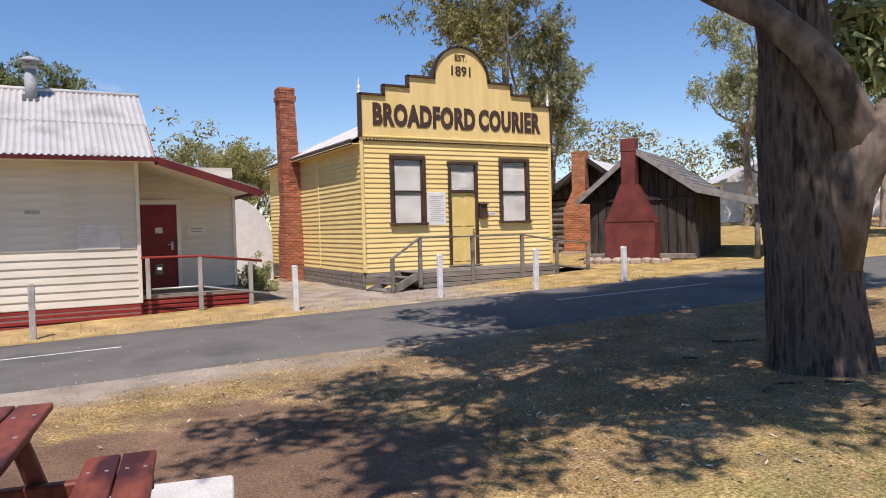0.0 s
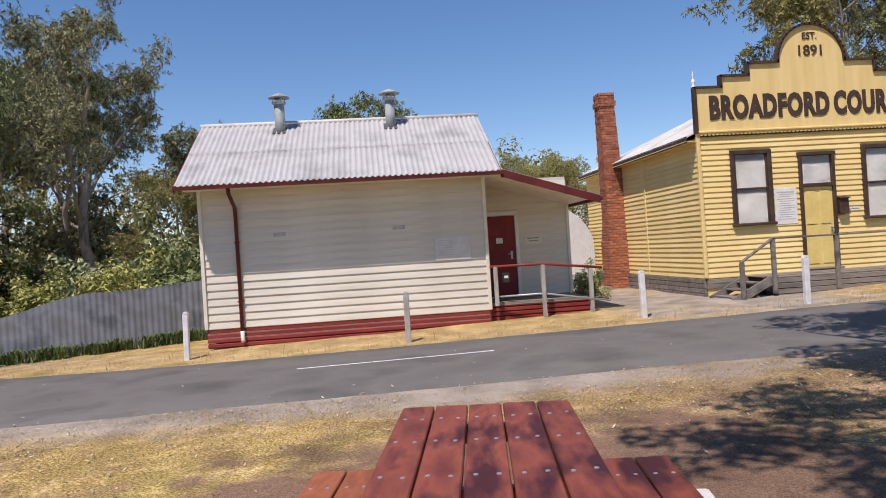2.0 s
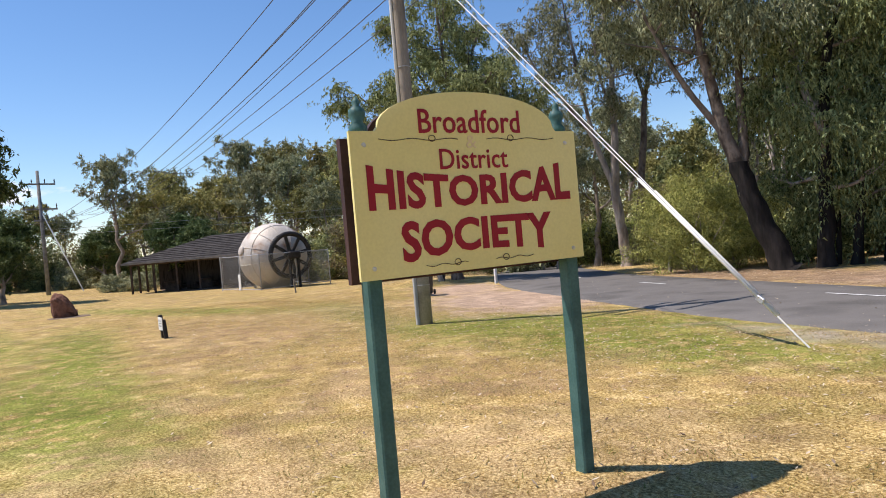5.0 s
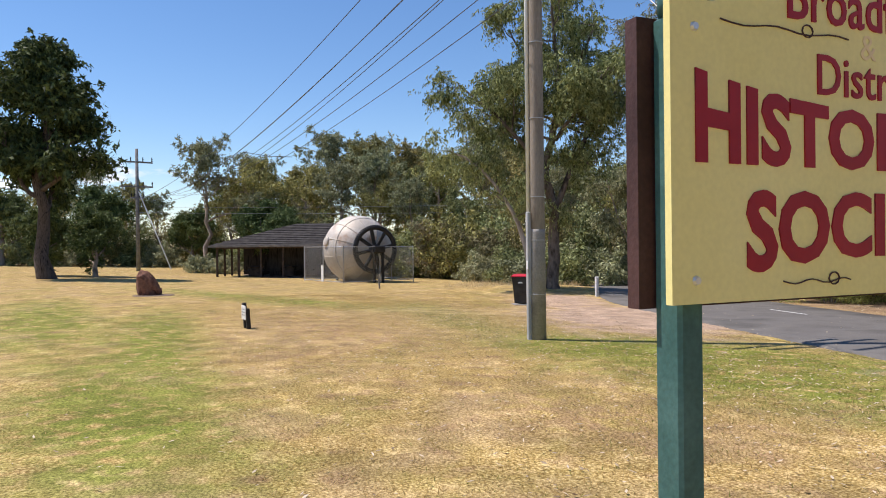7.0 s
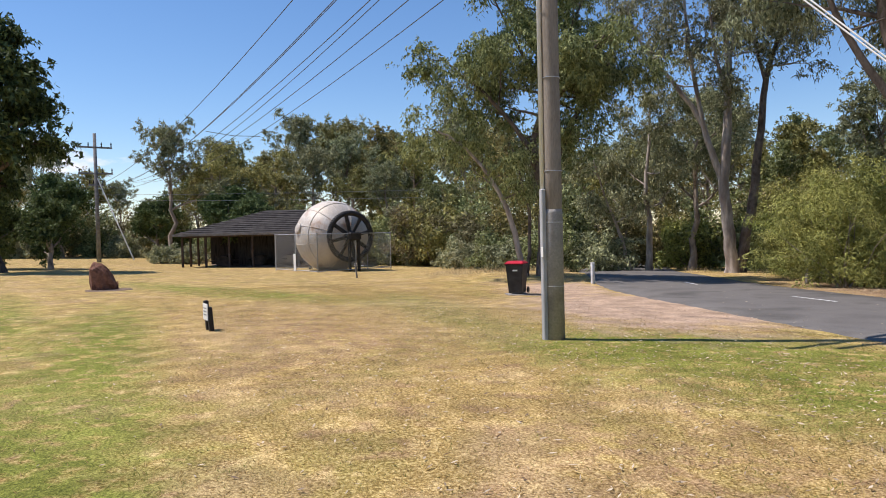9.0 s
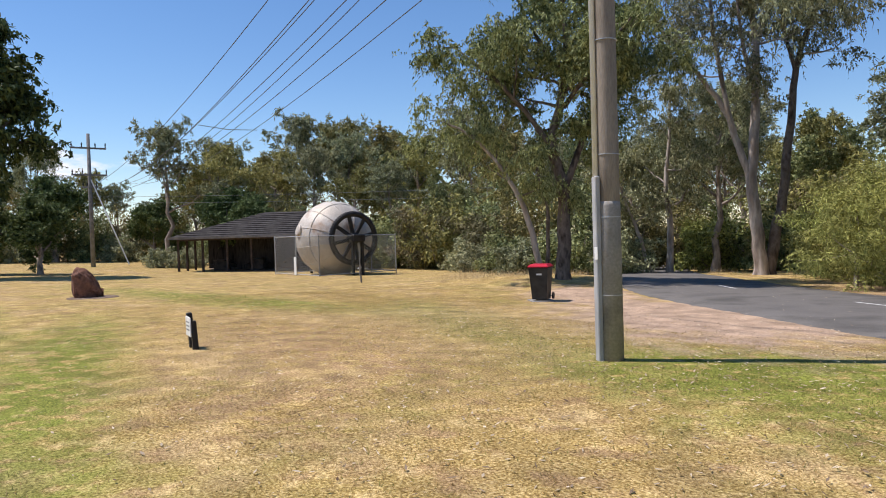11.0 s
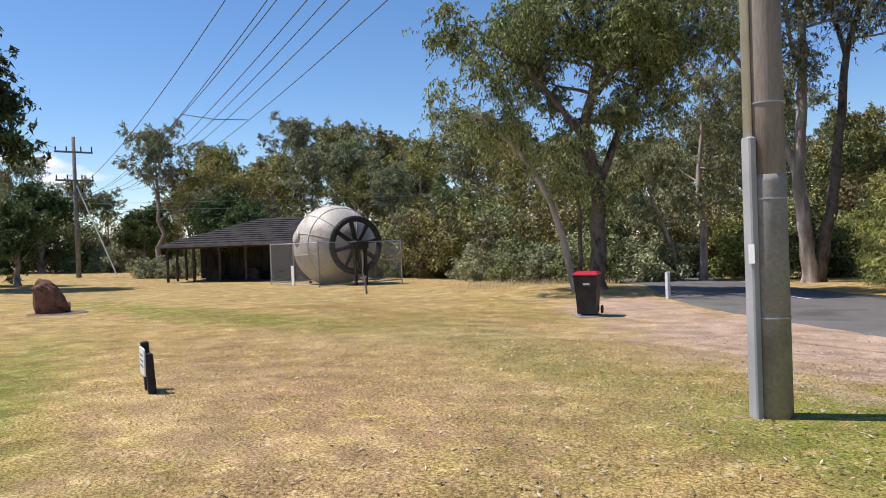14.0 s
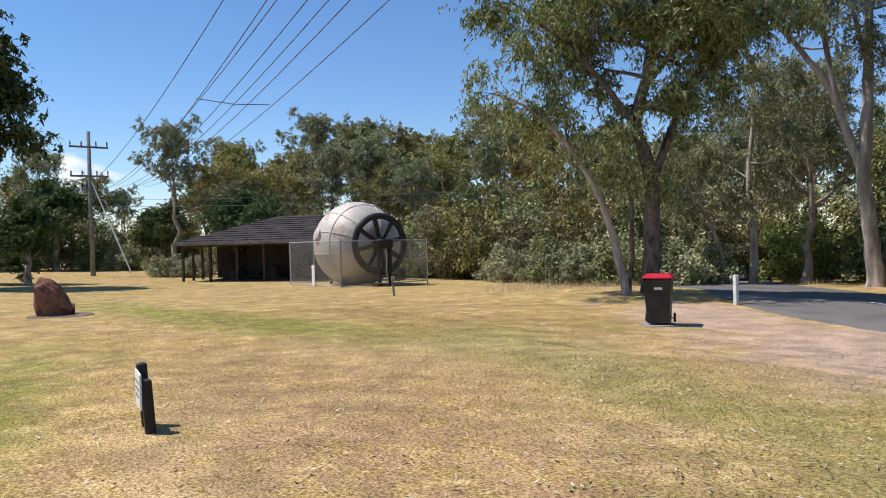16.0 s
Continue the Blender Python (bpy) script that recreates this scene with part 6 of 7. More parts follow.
def iron_fence():
    """Upright sheets of old corrugated iron, in steps down the slope, then a paling run along the lane."""
    f = thing("iron_fence", "old grey corrugated iron fence with a wavy top", "fence")
    line = [Vector((-4.9, 20.4, 0)), Vector((-7.6, 19.4, 0)), Vector((-10.25, 18.5, 0))]
    total = 0.0
    for a, b in zip(line, line[1:]):
        d = b - a
        n = round(d.length / 0.7)
        for k in range(n):
            p, q = a.lerp(b, k / n), a.lerp(b, (k + 1) / n)
            u = (q - p).normalized()
            high = lambda s: float(1.56 - 0.46 * smoothstep(3.2, 5.9, s)) + 0.03 * math.sin(s * 1.9) + 0.012 * math.sin(k * 5.1)
            acc = corrugated(u, (0, 0, 1), (q - p).length + 0.03, 1.0, u.cross(Vector((0, 0, 1))), 0.13, 0.032, per=8)
            acc.v = [(p[0] + v[0], p[1] + v[1], gz(p[0] + v[0], p[1] + v[1]) - 0.06 + v[2] * high(total + Vector(v).dot(u))) for v in acc.v]
            part("sheet", plain_mesh("sheet", acc, True), IRON_OLD, f)
            total += (q - p).length
        part("rail", Acc().tube([a + Vector((0, 0.06, gz(a[0], a[1]) + 0.9)), b + Vector((0, 0.06, gz(b[0], b[1]) + 0.6))], 0.03, 6), GREY_WOOD, f)
    g = thing("paling_fence", "weathered timber paling fence beside a shaded track", "fence")
    line = [(-10.3, 18.55), (-10.75, 19.3), (-13.2, 23.4), (-17.0, 29.5), (-20.0, 34.0)]
    for (ax, ay), (bx, by) in zip(line, line[1:]):
        ln = math.hypot(bx - ax, by - ay)
        n = int(ln / 0.14)
        for k in range(n):
            x, y = ax + (bx - ax) * k / n, ay + (by - ay) * k / n
            hh = 1.55 + 0.22 * noise.noise((x * 3, y * 3, 1))
            iron = ay < 19.2 or (ay < 20 and k < 14)
            if iron:
                hh -= 0.25
            part("paling", Acc().box((x, y, gz(x, y) + hh / 2 - 0.05), (0.022, 0.125, hh), pose(0, 0, 0, 0, 2 * math.sin(k * 3.7), math.degrees(math.atan2(by - ay, bx - ax)) - 90), 0.004), IRON_OLD if iron else GREY_WOOD, g)
        for z in (0.4, 1.15):
            part("rail", Acc().tube([(ax + 0.05, ay + 0.02, gz(ax, ay) + z), (bx + 0.05, by + 0.02, gz(bx, by) + z)], 0.03, 5), GREY_WOOD, g)


def far_east():
    """White fence and house gable past the hut."""
    w = tagged(part("white_fence", Acc().box((40, 27.0, 2.0), (16, 0.12, 1.9), pose(0, 0, 0, 0, 0, -55)), LINEN_WALL), "long white wall behind the hut", "wall")
    h = thing("far_house", "pale house gable far behind the hut", "house", (44, 33, 0.8), -35)
    part("wall", Acc().box((0, 0, 1.6), (7, 6, 3.2)), LINEN_WALL, h)
    part("roof", Acc().prism([(-4, 3.2), (0, 5.0), (4, 3.2)], lambda u, z: (u, -3.4, z), lambda u, z: (u, 3.4, z)), IRON, h)


for x, y, h, m, lb, le in ((-4.88, 15.6, 0.98, POST_WHITE, "white painted square timber bollard", 1), (-0.39, 14.85, 1.03, PALE_WOOD, "weathered grey timber bollard beside the lane", 0), (4.5, 14.78, 0.98, POST_WHITE, "white painted square timber bollard", -1), (7.6, 14.0, 0.98, POST_WHITE, "white painted square timber bollard", 0), (9.75, 13.3, 0.96, POST_WHITE, "white painted square timber bollard", 1), (11.85, 12.65, 0.86, POST_WHITE, "white painted square timber bollard", -1), (-27.85, 17.3, 0.75, POST_WHITE, "low white roadside guide post", 0), (-23.4, 22.6, 0.9, GREY_WOOD, "weathered grey roadside post", 3)):
    guide_post(x, y, h, m, lb, le)
picnic_table()
sign_board()
power_pole()
wheelie_bin()
memorial_rock()
small_marker()
digester()
pavilion()
iron_fence()
far_east()


# ---- trees and shrubs ----
def leaf_cards(rng, centres, count, size, radius, droop, squash=0.8):
    """Narrow leaves scattered round clump centres, hanging by droop."""
    centres = np.asarray(centres, dtype=float)
    pick = rng.randint(0, len(centres), count)
    out = rng.normal(0, 1, (count, 3))
    out /= np.linalg.norm(out, axis=1)[:, None]
    off = out * (radius * (0.35 + 0.75 * rng.uniform(0, 1, count) ** 0.6))[:, None]
    off[:, 2] *= squash
    p = centres[pick] + off
    nn = out + rng.normal(0, 0.5, (count, 3)) + [0, 0, 0.45]
    nn /= np.linalg.norm(nn, axis=1)[:, None]
    ax = rng.normal(0, 1, (count, 3))
    ax[:, 2] -= droop
    ax -= nn * (ax * nn).sum(1)[:, None]
    ax /= np.linalg.norm(ax, axis=1)[:, None]
    side = np.cross(ax, nn)
    side /= np.linalg.norm(side, axis=1)[:, None] + 1e-9
    ln = size[0] * rng.uniform(0.6, 1.3, count)[:, None]
    wd = size[1] * rng.uniform(0.7, 1.3, count)[:, None]
    return np.stack([p + side * wd * 0.55, p - side * wd * 0.55, p + ax * ln], 1)


def sprays(rng, tips, count, size, spread, length, droop, per=15, keep=0.5):
    """Leafy twigs that start round the branch tips, bend down by droop and carry narrow leaves along them."""
    tips = np.asarray(tips, dtype=float)
    tips = tips[rng.permutation(len(tips))[:max(1, int(len(tips) * keep))]]
    k = max(1, count // per)
    start = tips[rng.randint(0, len(tips), k)] + rng.normal(0, spread, (k, 3)) * [1, 1, 0.75]
    way = rng.normal(0, 1, (k, 3)) + [0, 0, 0.35]
    way /= np.linalg.norm(way, axis=1)[:, None]
    ln = length * rng.uniform(0.5, 1.4, k)
    f = (np.arange(per) + rng.uniform(0, 1, (k, per))) / per
    p = start[:, None, :] + way[:, None, :] * (f * ln[:, None])[..., None]
    p[..., 2] -= droop * 0.55 * f ** 2 * ln[:, None]
    p = p.reshape(-1, 3) + rng.normal(0, size[0] * 0.25, (k * per, 3))
    n = len(p)
    ax = np.repeat(way, per, 0) * 0.5 + rng.normal(0, 0.6, (n, 3))
    ax[:, 2] -= droop * 0.8
    ax /= np.linalg.norm(ax, axis=1)[:, None]
    side = np.cross(ax, rng.normal(0, 1, (n, 3)) + [0, 0, 0.6])
    side /= np.linalg.norm(side, axis=1)[:, None] + 1e-9
    h = size[0] * rng.uniform(0.65, 1.3, n)[:, None]
    w = size[1] * rng.uniform(0.7, 1.3, n)[:, None] * 0.5
    return np.stack([p + side * w, p - side * w, p + ax * h], 1)


def framed_tree(name, label, at, turn, stems, leaves, size, leaf, droop, seed, scale=1.0, spread=0.24, length=0.5):
    """A tree with its own stems: (points, foot radius, tip radius, bark, leafy from, limbs, reach); x runs across, y back."""
    rng = np.random.RandomState(seed)
    t = thing(name, label, "tree", (at[0], at[1], gz(*at) - 0.1), turn, group="eucalypts")
    t.scale = (scale, scale, scale)
    tips, twigs = [], Acc()
    for pts, r0, r1, bark, leafy, limbs, reach in stems:
        ctrl = [Vector(q) for q in pts]
        m = len(ctrl) - 1
        path, rad = [], []
        for i in range(4 * m + 1):
            k, f = min(i // 4, m - 1), (i - 4 * min(i // 4, m - 1)) / 4
            a, b, c, d = (ctrl[min(max(k + j, 0), m)] for j in (-1, 0, 1, 2))
            q = 0.5 * (2 * b + (c - a) * f + (2 * a - 5 * b + 4 * c - d) * f * f + (3 * b - a - 3 * c + d) * f ** 3)
            path.append(q + Vector(rng.normal(0, 0.025, 3)) * (i > 0))
            rad.append((r0 + (r1 - r0) * i / (4 * m)) * (1.3 if q.z < 0.15 and r0 > 0.15 else 1))
        part("trunk" if r0 > 0.15 else "stem", plain_mesh("trunk", Acc().tube(path, rad, 12, False), True), bark, t)
        for k in range(limbs):
            f = leafy + (1 - leafy) * (k + rng.uniform(0, 0.8)) / limbs
            i = min(int(f * 4 * m), 4 * m - 1)
            az = 2.4 * k + rng.uniform(-0.5, 0.5)
            w = Vector((math.cos(az), math.sin(az), rng.uniform(-0.15, 0.7)))
            limb(twigs, tips, rng, path[i], w, reach * rng.uniform(0.6, 1.1) * (1.05 - 0.35 * k / limbs), max(0.03, rad[i] * 0.45), 2, 0.08)
        tips.append(tuple(path[-1]))
    tagged(part("twigwork", plain_mesh("twigwork", twigs, True), stems[1][3], t), kind="stuff")
    part("crown", quads("crown", sprays(rng, tips, leaves, size, spread, length, droop), leaf), leaf, t)
    return t


def limb(acc, tips, rng, start, way, length, r, level, up=0.25, sides=6, clump_from=0.35, spread=0.9):
    """A bent limb with side limbs; its outer stretch carries leaf clumps."""
    n = 5 if level else 3
    pts, rad = [Vector(start)], [r]
    d = Vector(way).normalized()
    for k in range(n):
        d = (d + Vector(rng.normal(0, 0.16, 3)) + Vector((0, 0, up * 0.25))).normalized()
        pts.append(pts[-1] + d * (length / n))
        rad.append(r * (1 - 0.8 * (k + 1) / n))
    if r > 0.009:
        acc.tube(pts, rad, sides, False)
    if level == 0:
        for k in range(1, n + 1):
            tips.append(tuple(pts[k]))
        return
    kids = 4 if level > 1 else 4
    for k in range(kids):
        f = clump_from + (1 - clump_from) * (k + rng.uniform(0, 0.8)) / kids
        i = min(int(f * n), n - 1)
        p = pts[i].lerp(pts[i + 1], f * n - i)
        side = Vector(rng.normal(0, 1, 3))
        side = (side - d * side.dot(d)).normalized()
        w = (d * (1 - 0.45 * spread) + side * spread + Vector((0, 0, up))).normalized()
        limb(acc, tips, rng, p, w, length * rng.uniform(0.42, 0.62), rad[i] * 0.55, level - 1, up, max(3, sides - 2), 0.3, spread)
    tips.append(tuple(pts[-1]))


def grow_tree(name, label, category, seed, height, r, fork, reach, limbs, leaves, size, bark, leaf, droop=0.8, lean=(0, 0), clump=0.45, stems=1, up=0.3, level=2, group="", bend=1.2):
    rng = np.random.RandomState(seed)
    t = thing(name, label, category, group=group)
    wood, tips = Acc(), []
    for s in range(stems):
        a0 = s * 2.4 + rng.uniform(0, 1)
        base = Vector((0, 0, -0.15)) if stems == 1 else Vector((0.5 * r * 4 * math.cos(a0), 0.5 * r * 4 * math.sin(a0), -0.15))
        ln = Vector((lean[0], lean[1], 0)) + (Vector((math.cos(a0), math.sin(a0), 0)) * height * 0.13 if stems > 1 else Vector())
        h = height * (1 - 0.12 * s)
        pts, rad = [], []
        n = 9
        for k in range(n + 1):
            f = k / n
            wob = Vector((rng.normal(0, 0.012), rng.normal(0, 0.012), 0)) * h * (f > 0)
            pts.append(base + ln * f ** bend + Vector((0, 0, h * 0.86 * f)) + wob)
            rad.append(r * (1.0 - 0.86 * f) * (1.35 if k == 0 else 1))
        wood.tube(pts, rad, 12, False)
        for k in range(limbs):
            f = fork + (0.97 - fork) * (k + rng.uniform(0.1, 0.6)) / limbs
            i = min(int(f * n), n - 1)
            p = pts[i].lerp(pts[i + 1], f * n - i)
            az = 2.4 * k + a0 + rng.uniform(-0.5, 0.5)
            grade = 1.0 - 0.55 * max(0, (f - fork) / (1 - fork)) ** 1.5
            w = Vector((math.cos(az), math.sin(az), 0.35 + 0.9 * f * up * 2))
            limb(wood, tips, rng, p, w, reach * grade * rng.uniform(0.75, 1.15), rad[i] * 0.55, level, up)
        tips.append(tuple(pts[-1]))
    part("trunk", plain_mesh("trunk", wood, True), bark, t)
    part("crown", quads("crown", sprays(rng, tips, leaves, size, clump * 0.62, clump * 1.15, droop), leaf), leaf, t)
    return t


def shrub(name, label, seed, height, width, leaves, size, bark, leaf, droop=0.2, clump=0.22, group=""):
    rng = np.random.RandomState(seed)
    t = thing(name, label, "shrub", group=group)
    wood, tips = Acc(), []
    for k in range(7):
        az = 0.9 * k + rng.uniform(0, 0.6)
        out = rng.uniform(0.25, 1.0) * width / 2
        limb(wood, tips, rng, (0.1 * math.cos(az), 0.1 * math.sin(az), -0.1), (out * math.cos(az), out * math.sin(az), height * rng.uniform(0.5, 0.9)), height * rng.uniform(0.6, 0.85), 0.04, 1, 0.2, 5, 0.1)
    low = [(rng.uniform(-0.5, 0.5) * width * 0.8, rng.uniform(-0.5, 0.5) * width * 0.8, rng.uniform(0.05, 0.35) * height) for _ in range(24)]
    part("stem", plain_mesh("stem", wood, True), bark, t)
    part("foliage", quads("foliage", leaf_cards(rng, tips + low, leaves, size, clump * height / 2.5 + 0.1, droop), leaf), leaf, t)
    return t


def foreground_tree():
    """The old ironbark that shades the lawn; its crown hangs above the walk."""
    rng = np.random.RandomState(11)
    x, y = 7.04, 4.59
    t = thing("ironbark_tree", "old ironbark with a thick dark furrowed trunk and spreading limbs", "tree", (x, y, gz(x, y) - 0.1))
    acc = Acc()
    n, rows = 72, 70
    H = 7.0
    for j in range(rows + 1):
        z = H * j / rows
        r = 0.45 + 0.11 * math.exp(-z / 0.4) - 0.07 * float(smoothstep(2.4, 3.6, z)) - 0.012 * z
        cx, cy = -0.035 * z, 0.055 * z
        for k in range(n):
            a = 2 * math.pi * k / n
            p = Vector((math.cos(a) * 2.2, math.sin(a) * 2.2, z * 0.55))
            ridge = abs(noise.noise(Vector((math.cos(a) * 7.5, math.sin(a) * 7.5, z * 0.9 + 2)))) * 0.085
            big = noise.noise(p * 0.7) * 0.06
            rr = r + big + ridge - 0.03
            acc.v.append((cx + rr * math.cos(a), cy + rr * math.sin(a), z))
    acc.f = [(j * n + k, j * n + (k + 1) % n, (j + 1) * n + (k + 1) % n, (j + 1) * n + k) for j in range(rows) for k in range(n)]
    part("trunk", plain_mesh("trunk", acc, True), BARK_DARK, t)
    tips = []
    big = [
        ([(0.12, -0.30, 2.15), (0.0, -0.36, 2.62), (-0.28, -0.33, 3.03), (-0.47, -0.14, 3.4), (-0.69, 0.14, 3.75), (-0.94, 0.52, 4.03), (-1.3, 1.1, 4.5), (-2.5, 1.2, 5.8), (-4.2, 0.9, 7.4)], 0.235),
        ([(0.02, -0.02, 1.2), (0.07, -0.18, 1.95), (0.13, -0.36, 2.3), (0.25, -0.56, 2.58), (0.53, -0.82, 2.9), (1.2, -1.6, 4.0), (2.0, -2.6, 6.4)], 0.37),
        ([(-0.2, 0.35, 6.3), (-0.5, 0.7, 7.6), (-1.0, 1.1, 8.2), (-1.4, 1.4, 8.7)], 0.2),
        ([(-0.2, 0.35, 6.3), (1.0, 0.9, 7.6), (1.9, 1.1, 8.4), (2.8, 1.2, 8.8)], 0.2),
        ([(-0.2, 0.35, 6.3), (-0.8, -0.8, 8.0), (-2.0, -1.4, 9.6), (-3.6, -1.8, 10.6)], 0.2),
        ([(-0.2, 0.35, 6.3), (0.0, 0.0, 8.2), (-0.2, 0.0, 9.6), (0.0, 0.2, 10.8)], 0.24),
        ([(-0.1, 0.35, 5.0), (-0.7, 1.0, 6.2), (-1.4, 1.3, 7.0), (-2.0, 1.4, 7.6)], 0.17),
        ([(0.4, 0.2, 5.2), (1.6, 1.2, 6.2), (2.9, 1.4, 7.4), (4.0, 1.5, 8.2)], 0.17),
        ([(-2.2, 0.0, 4.9), (-3.8, -0.9, 6.4), (-5.4, -1.9, 7.8), (-6.7, -2.7, 8.8)], 0.15),
        ([(-0.1, -0.3, 6.0), (-1.6, -1.8, 7.2), (-2.9, -2.8, 8.2), (-3.9, -3.5, 8.9)], 0.16),
        ([(0.2, 0.2, 6.3), (0.5, 1.2, 7.4), (0.7, 1.6, 8.0), (0.8, 1.9, 8.3)], 0.16),
    ]
    for pts, r in big:
        pv = [Vector(p) for p in pts]
        m = len(pv)
        limb_acc = Acc().tube(pv, [r * (1 - 0.72 * i / (m - 1)) for i in range(m)], 12)
        part("limb", limb_acc, BARK_LIMB, t, "smoother grey-brown limb", True)
        sub = Acc()
        for i in range(max(1, m - 3), m):
            for q in range(5 if pv[i - 1].z > 5.2 else 0):
                d = (pv[i] - pv[i - 1]).normalized()
                w = d + Vector(rng.normal(0, 0.7, 3))
                w.z = abs(w.z) * 0.5 + 0.15
                limb(sub, tips, rng, pv[i - 1].lerp(pv[i], rng.uniform(0.3, 1)), w, rng.uniform(1.6, 2.8), 0.05, 1, 0.1, 5)
        part("branch", plain_mesh("branch", sub, True), BARK_GREY, t)
    tips = [p for p in tips if p[2] > 5.6]
    part("branch", Acc().tube([(0.0, 0.1, 3.6), (0.6, 0.2, 3.9), (1.0, 0.2, 3.9), (1.4, 0.2, 4.1)], [0.05, 0.035, 0.025, 0.01], 6), BARK_LIMB, t, smooth=True)
    for c in ((0.85, 0.2, 3.5), (1.1, 0.15, 3.4), (0.9, 0.13, 3.95), (1.3, 0.2, 3.8)):
        tips += [c] * 3
    leaves = leaf_cards(rng, tips, 68000, (0.20, 0.095), 0.36, 1.0)
    part("crown", quads("crown", leaves, LEAF_GUM), LEAF_GUM, t)
    # scraps of shed bark at the foot
    for k in range(14):
        a, d = rng.uniform(0, 6.28), rng.uniform(0.7, 1.8)
        part("bark_scrap", Acc().box((d * math.cos(a), d * math.sin(a), 0.13), (0.25, 0.05, 0.02), pose(0, 0, 0, 10, 5, rng.uniform(0, 180)), 0.006), BARK_DARK, t)


def place(proto, x, y, scale=1.0, turn=0.0, tall=1.0, label="", dz=0.0):
    m = pose(x, y, gz(x, y) - 0.05 + dz, 0, 0, turn) @ Matrix.Diagonal((scale, scale, scale * tall, 1))
    ob = copy_thing(proto, m)
    if label:
        ob["label"] = label
    return ob


def drop(proto):
    for o in (*proto.children_recursive, proto):
        bpy.data.objects.remove(o)


def woods():
    gum = grow_tree("gum_tree", "tall eucalypt with a pale trunk and open grey-green crown", "tree", 3, 14, 0.30, 0.38, 4.6, 9, 27000, (0.19, 0.06), BARK_GREY, LEAF_GREY, 0.9, (0.8, 0.4), 0.36, 1, 0.35, group="eucalypts")
    gum_b = grow_tree("gum_tree", "spreading eucalypt with a brown-tinged grey-green crown", "tree", 8, 12, 0.28, 0.3, 4.6, 9, 28000, (0.19, 0.062), BARK_GREY, LEAF_OLIVE, 0.7, (-0.6, 0.5), 0.40, 1, 0.3, group="eucalypts")
    gum_c = grow_tree("gum_tree", "dense dark green eucalypt", "tree", 15, 12, 0.30, 0.22, 4.0, 11, 28000, (0.19, 0.065), BARK_LIMB, LEAF_GUM, 0.9, (0.4, -0.5), 0.42, 1, 0.3, group="eucalypts")
    gum_d = grow_tree("gum_tree", "twin-stemmed eucalypt with bare pale stems and thin crown", "tree", 21, 15, 0.19, 0.45, 3.6, 7, 15000, (0.18, 0.058), BARK_PALE, LEAF_GREY, 1.0, (0.5, 0.3), 0.30, 2, 0.5, group="eucalypts")
    bush = shrub("bush", "rounded green bush at the wood's edge", 31, 2.6, 3.2, 5600, (0.17, 0.075), BARK_GREY, LEAF_GUM, group="bushes")
    bush_g = shrub("bush", "low grey-green bush at the wood's edge", 33, 2.2, 3.4, 5600, (0.17, 0.07), BARK_GREY, LEAF_GREY, group="bushes")
    bush_b = shrub("bush", "bright green leafy bush in the shade", 35, 2.8, 2.8, 5600, (0.17, 0.08), BARK_GREY, LEAF_BRIGHT, group="bushes")
    wattle = shrub("wattle_bush", "tall feathery yellow-green wattle", 37, 5.0, 4.2, 20000, (0.24, 0.03), BARK_GREY, LEAF_BRIGHT, 0.9, 0.2, group="wattles")
    dark = grow_tree("dark_tree", "small dense dark green round-crowned tree", "tree", 41, 5.0, 0.2, 0.18, 2.0, 9, 22000, (0.18, 0.09), BARK_GREY, LEAF_DARK, 0.3, (0, 0), 0.36, 1, 0.35, level=1, group="dark trees")
    conifer = grow_tree("dark_tree", "tall dense dark evergreen", "tree", 44, 16, 0.45, 0.30, 3.6, 15, 40000, (0.32, 0.16), BARK_DARK, LEAF_DARK, 0.9, (0, 0), 0.6, 1, 0.3, group="dark trees")
    far_a = grow_tree("gum_tree", "far olive-green eucalypt in the wood", "tree", 62, 13, 0.28, 0.28, 4.8, 9, 12500, (0.31, 0.125), BARK_GREY, LEAF_OLIVE, 0.6, (0.5, 0.5), 0.50, 1, 0.3, group="eucalypts")
    far_b = grow_tree("gum_tree", "far grey-green eucalypt with an open crown", "tree", 63, 14, 0.28, 0.4, 4.6, 8, 10500, (0.30, 0.115), BARK_GREY, LEAF_GREY, 0.6, (-0.6, 0.3), 0.46, 1, 0.35, group="eucalypts")
    far_c = grow_tree("gum_tree", "far dense green eucalypt in the wood", "tree", 64, 12, 0.30, 0.25, 4.6, 10, 13500, (0.31, 0.13), BARK_GREY, LEAF_GUM, 0.6, (0.2, -0.5), 0.52, 1, 0.3, group="eucalypts")
    # beside and behind the buildings
    place(gum_b, 23.2, 33, 1.3, 20, 1.0, "tall brown-tinged eucalypt behind the shop")
    place(gum, 25, 35, 0.95, 130)
    place(gum, 29.5, 38, 0.8, 60)
    place(gum, 34.3, 26.6, 0.88, 210, 1.0, "bushy eucalypt beyond the hut")
    place(gum_b, 38, 28, 0.8, 80)
    place(bush, 34.0, 23.5, 1.5, 80)
    place(gum_c, 34, 14, 0.8, 100)
    place(gum_b, 32, 6, 0.9, 190)
    place(gum, 42, 20, 1.0, 250)
    place(gum_c, -2.1, 42.5, 0.98, 20, 1.0, "rounded green tree behind the hall")
    place(gum_c, -0.6, 43.0, 0.9, 200)
    place(far_b, -78.6, 8.5, 0.92, 40)
    place(far_a, -78.0, 13.0, 0.9, 140)
    place(gum, 32.8, 18.2, 0.85, 40)
    place(gum_c, 27.5, 14.6, 0.72, 300)
    place(gum_b, -5.6, 47, 0.72, 120)
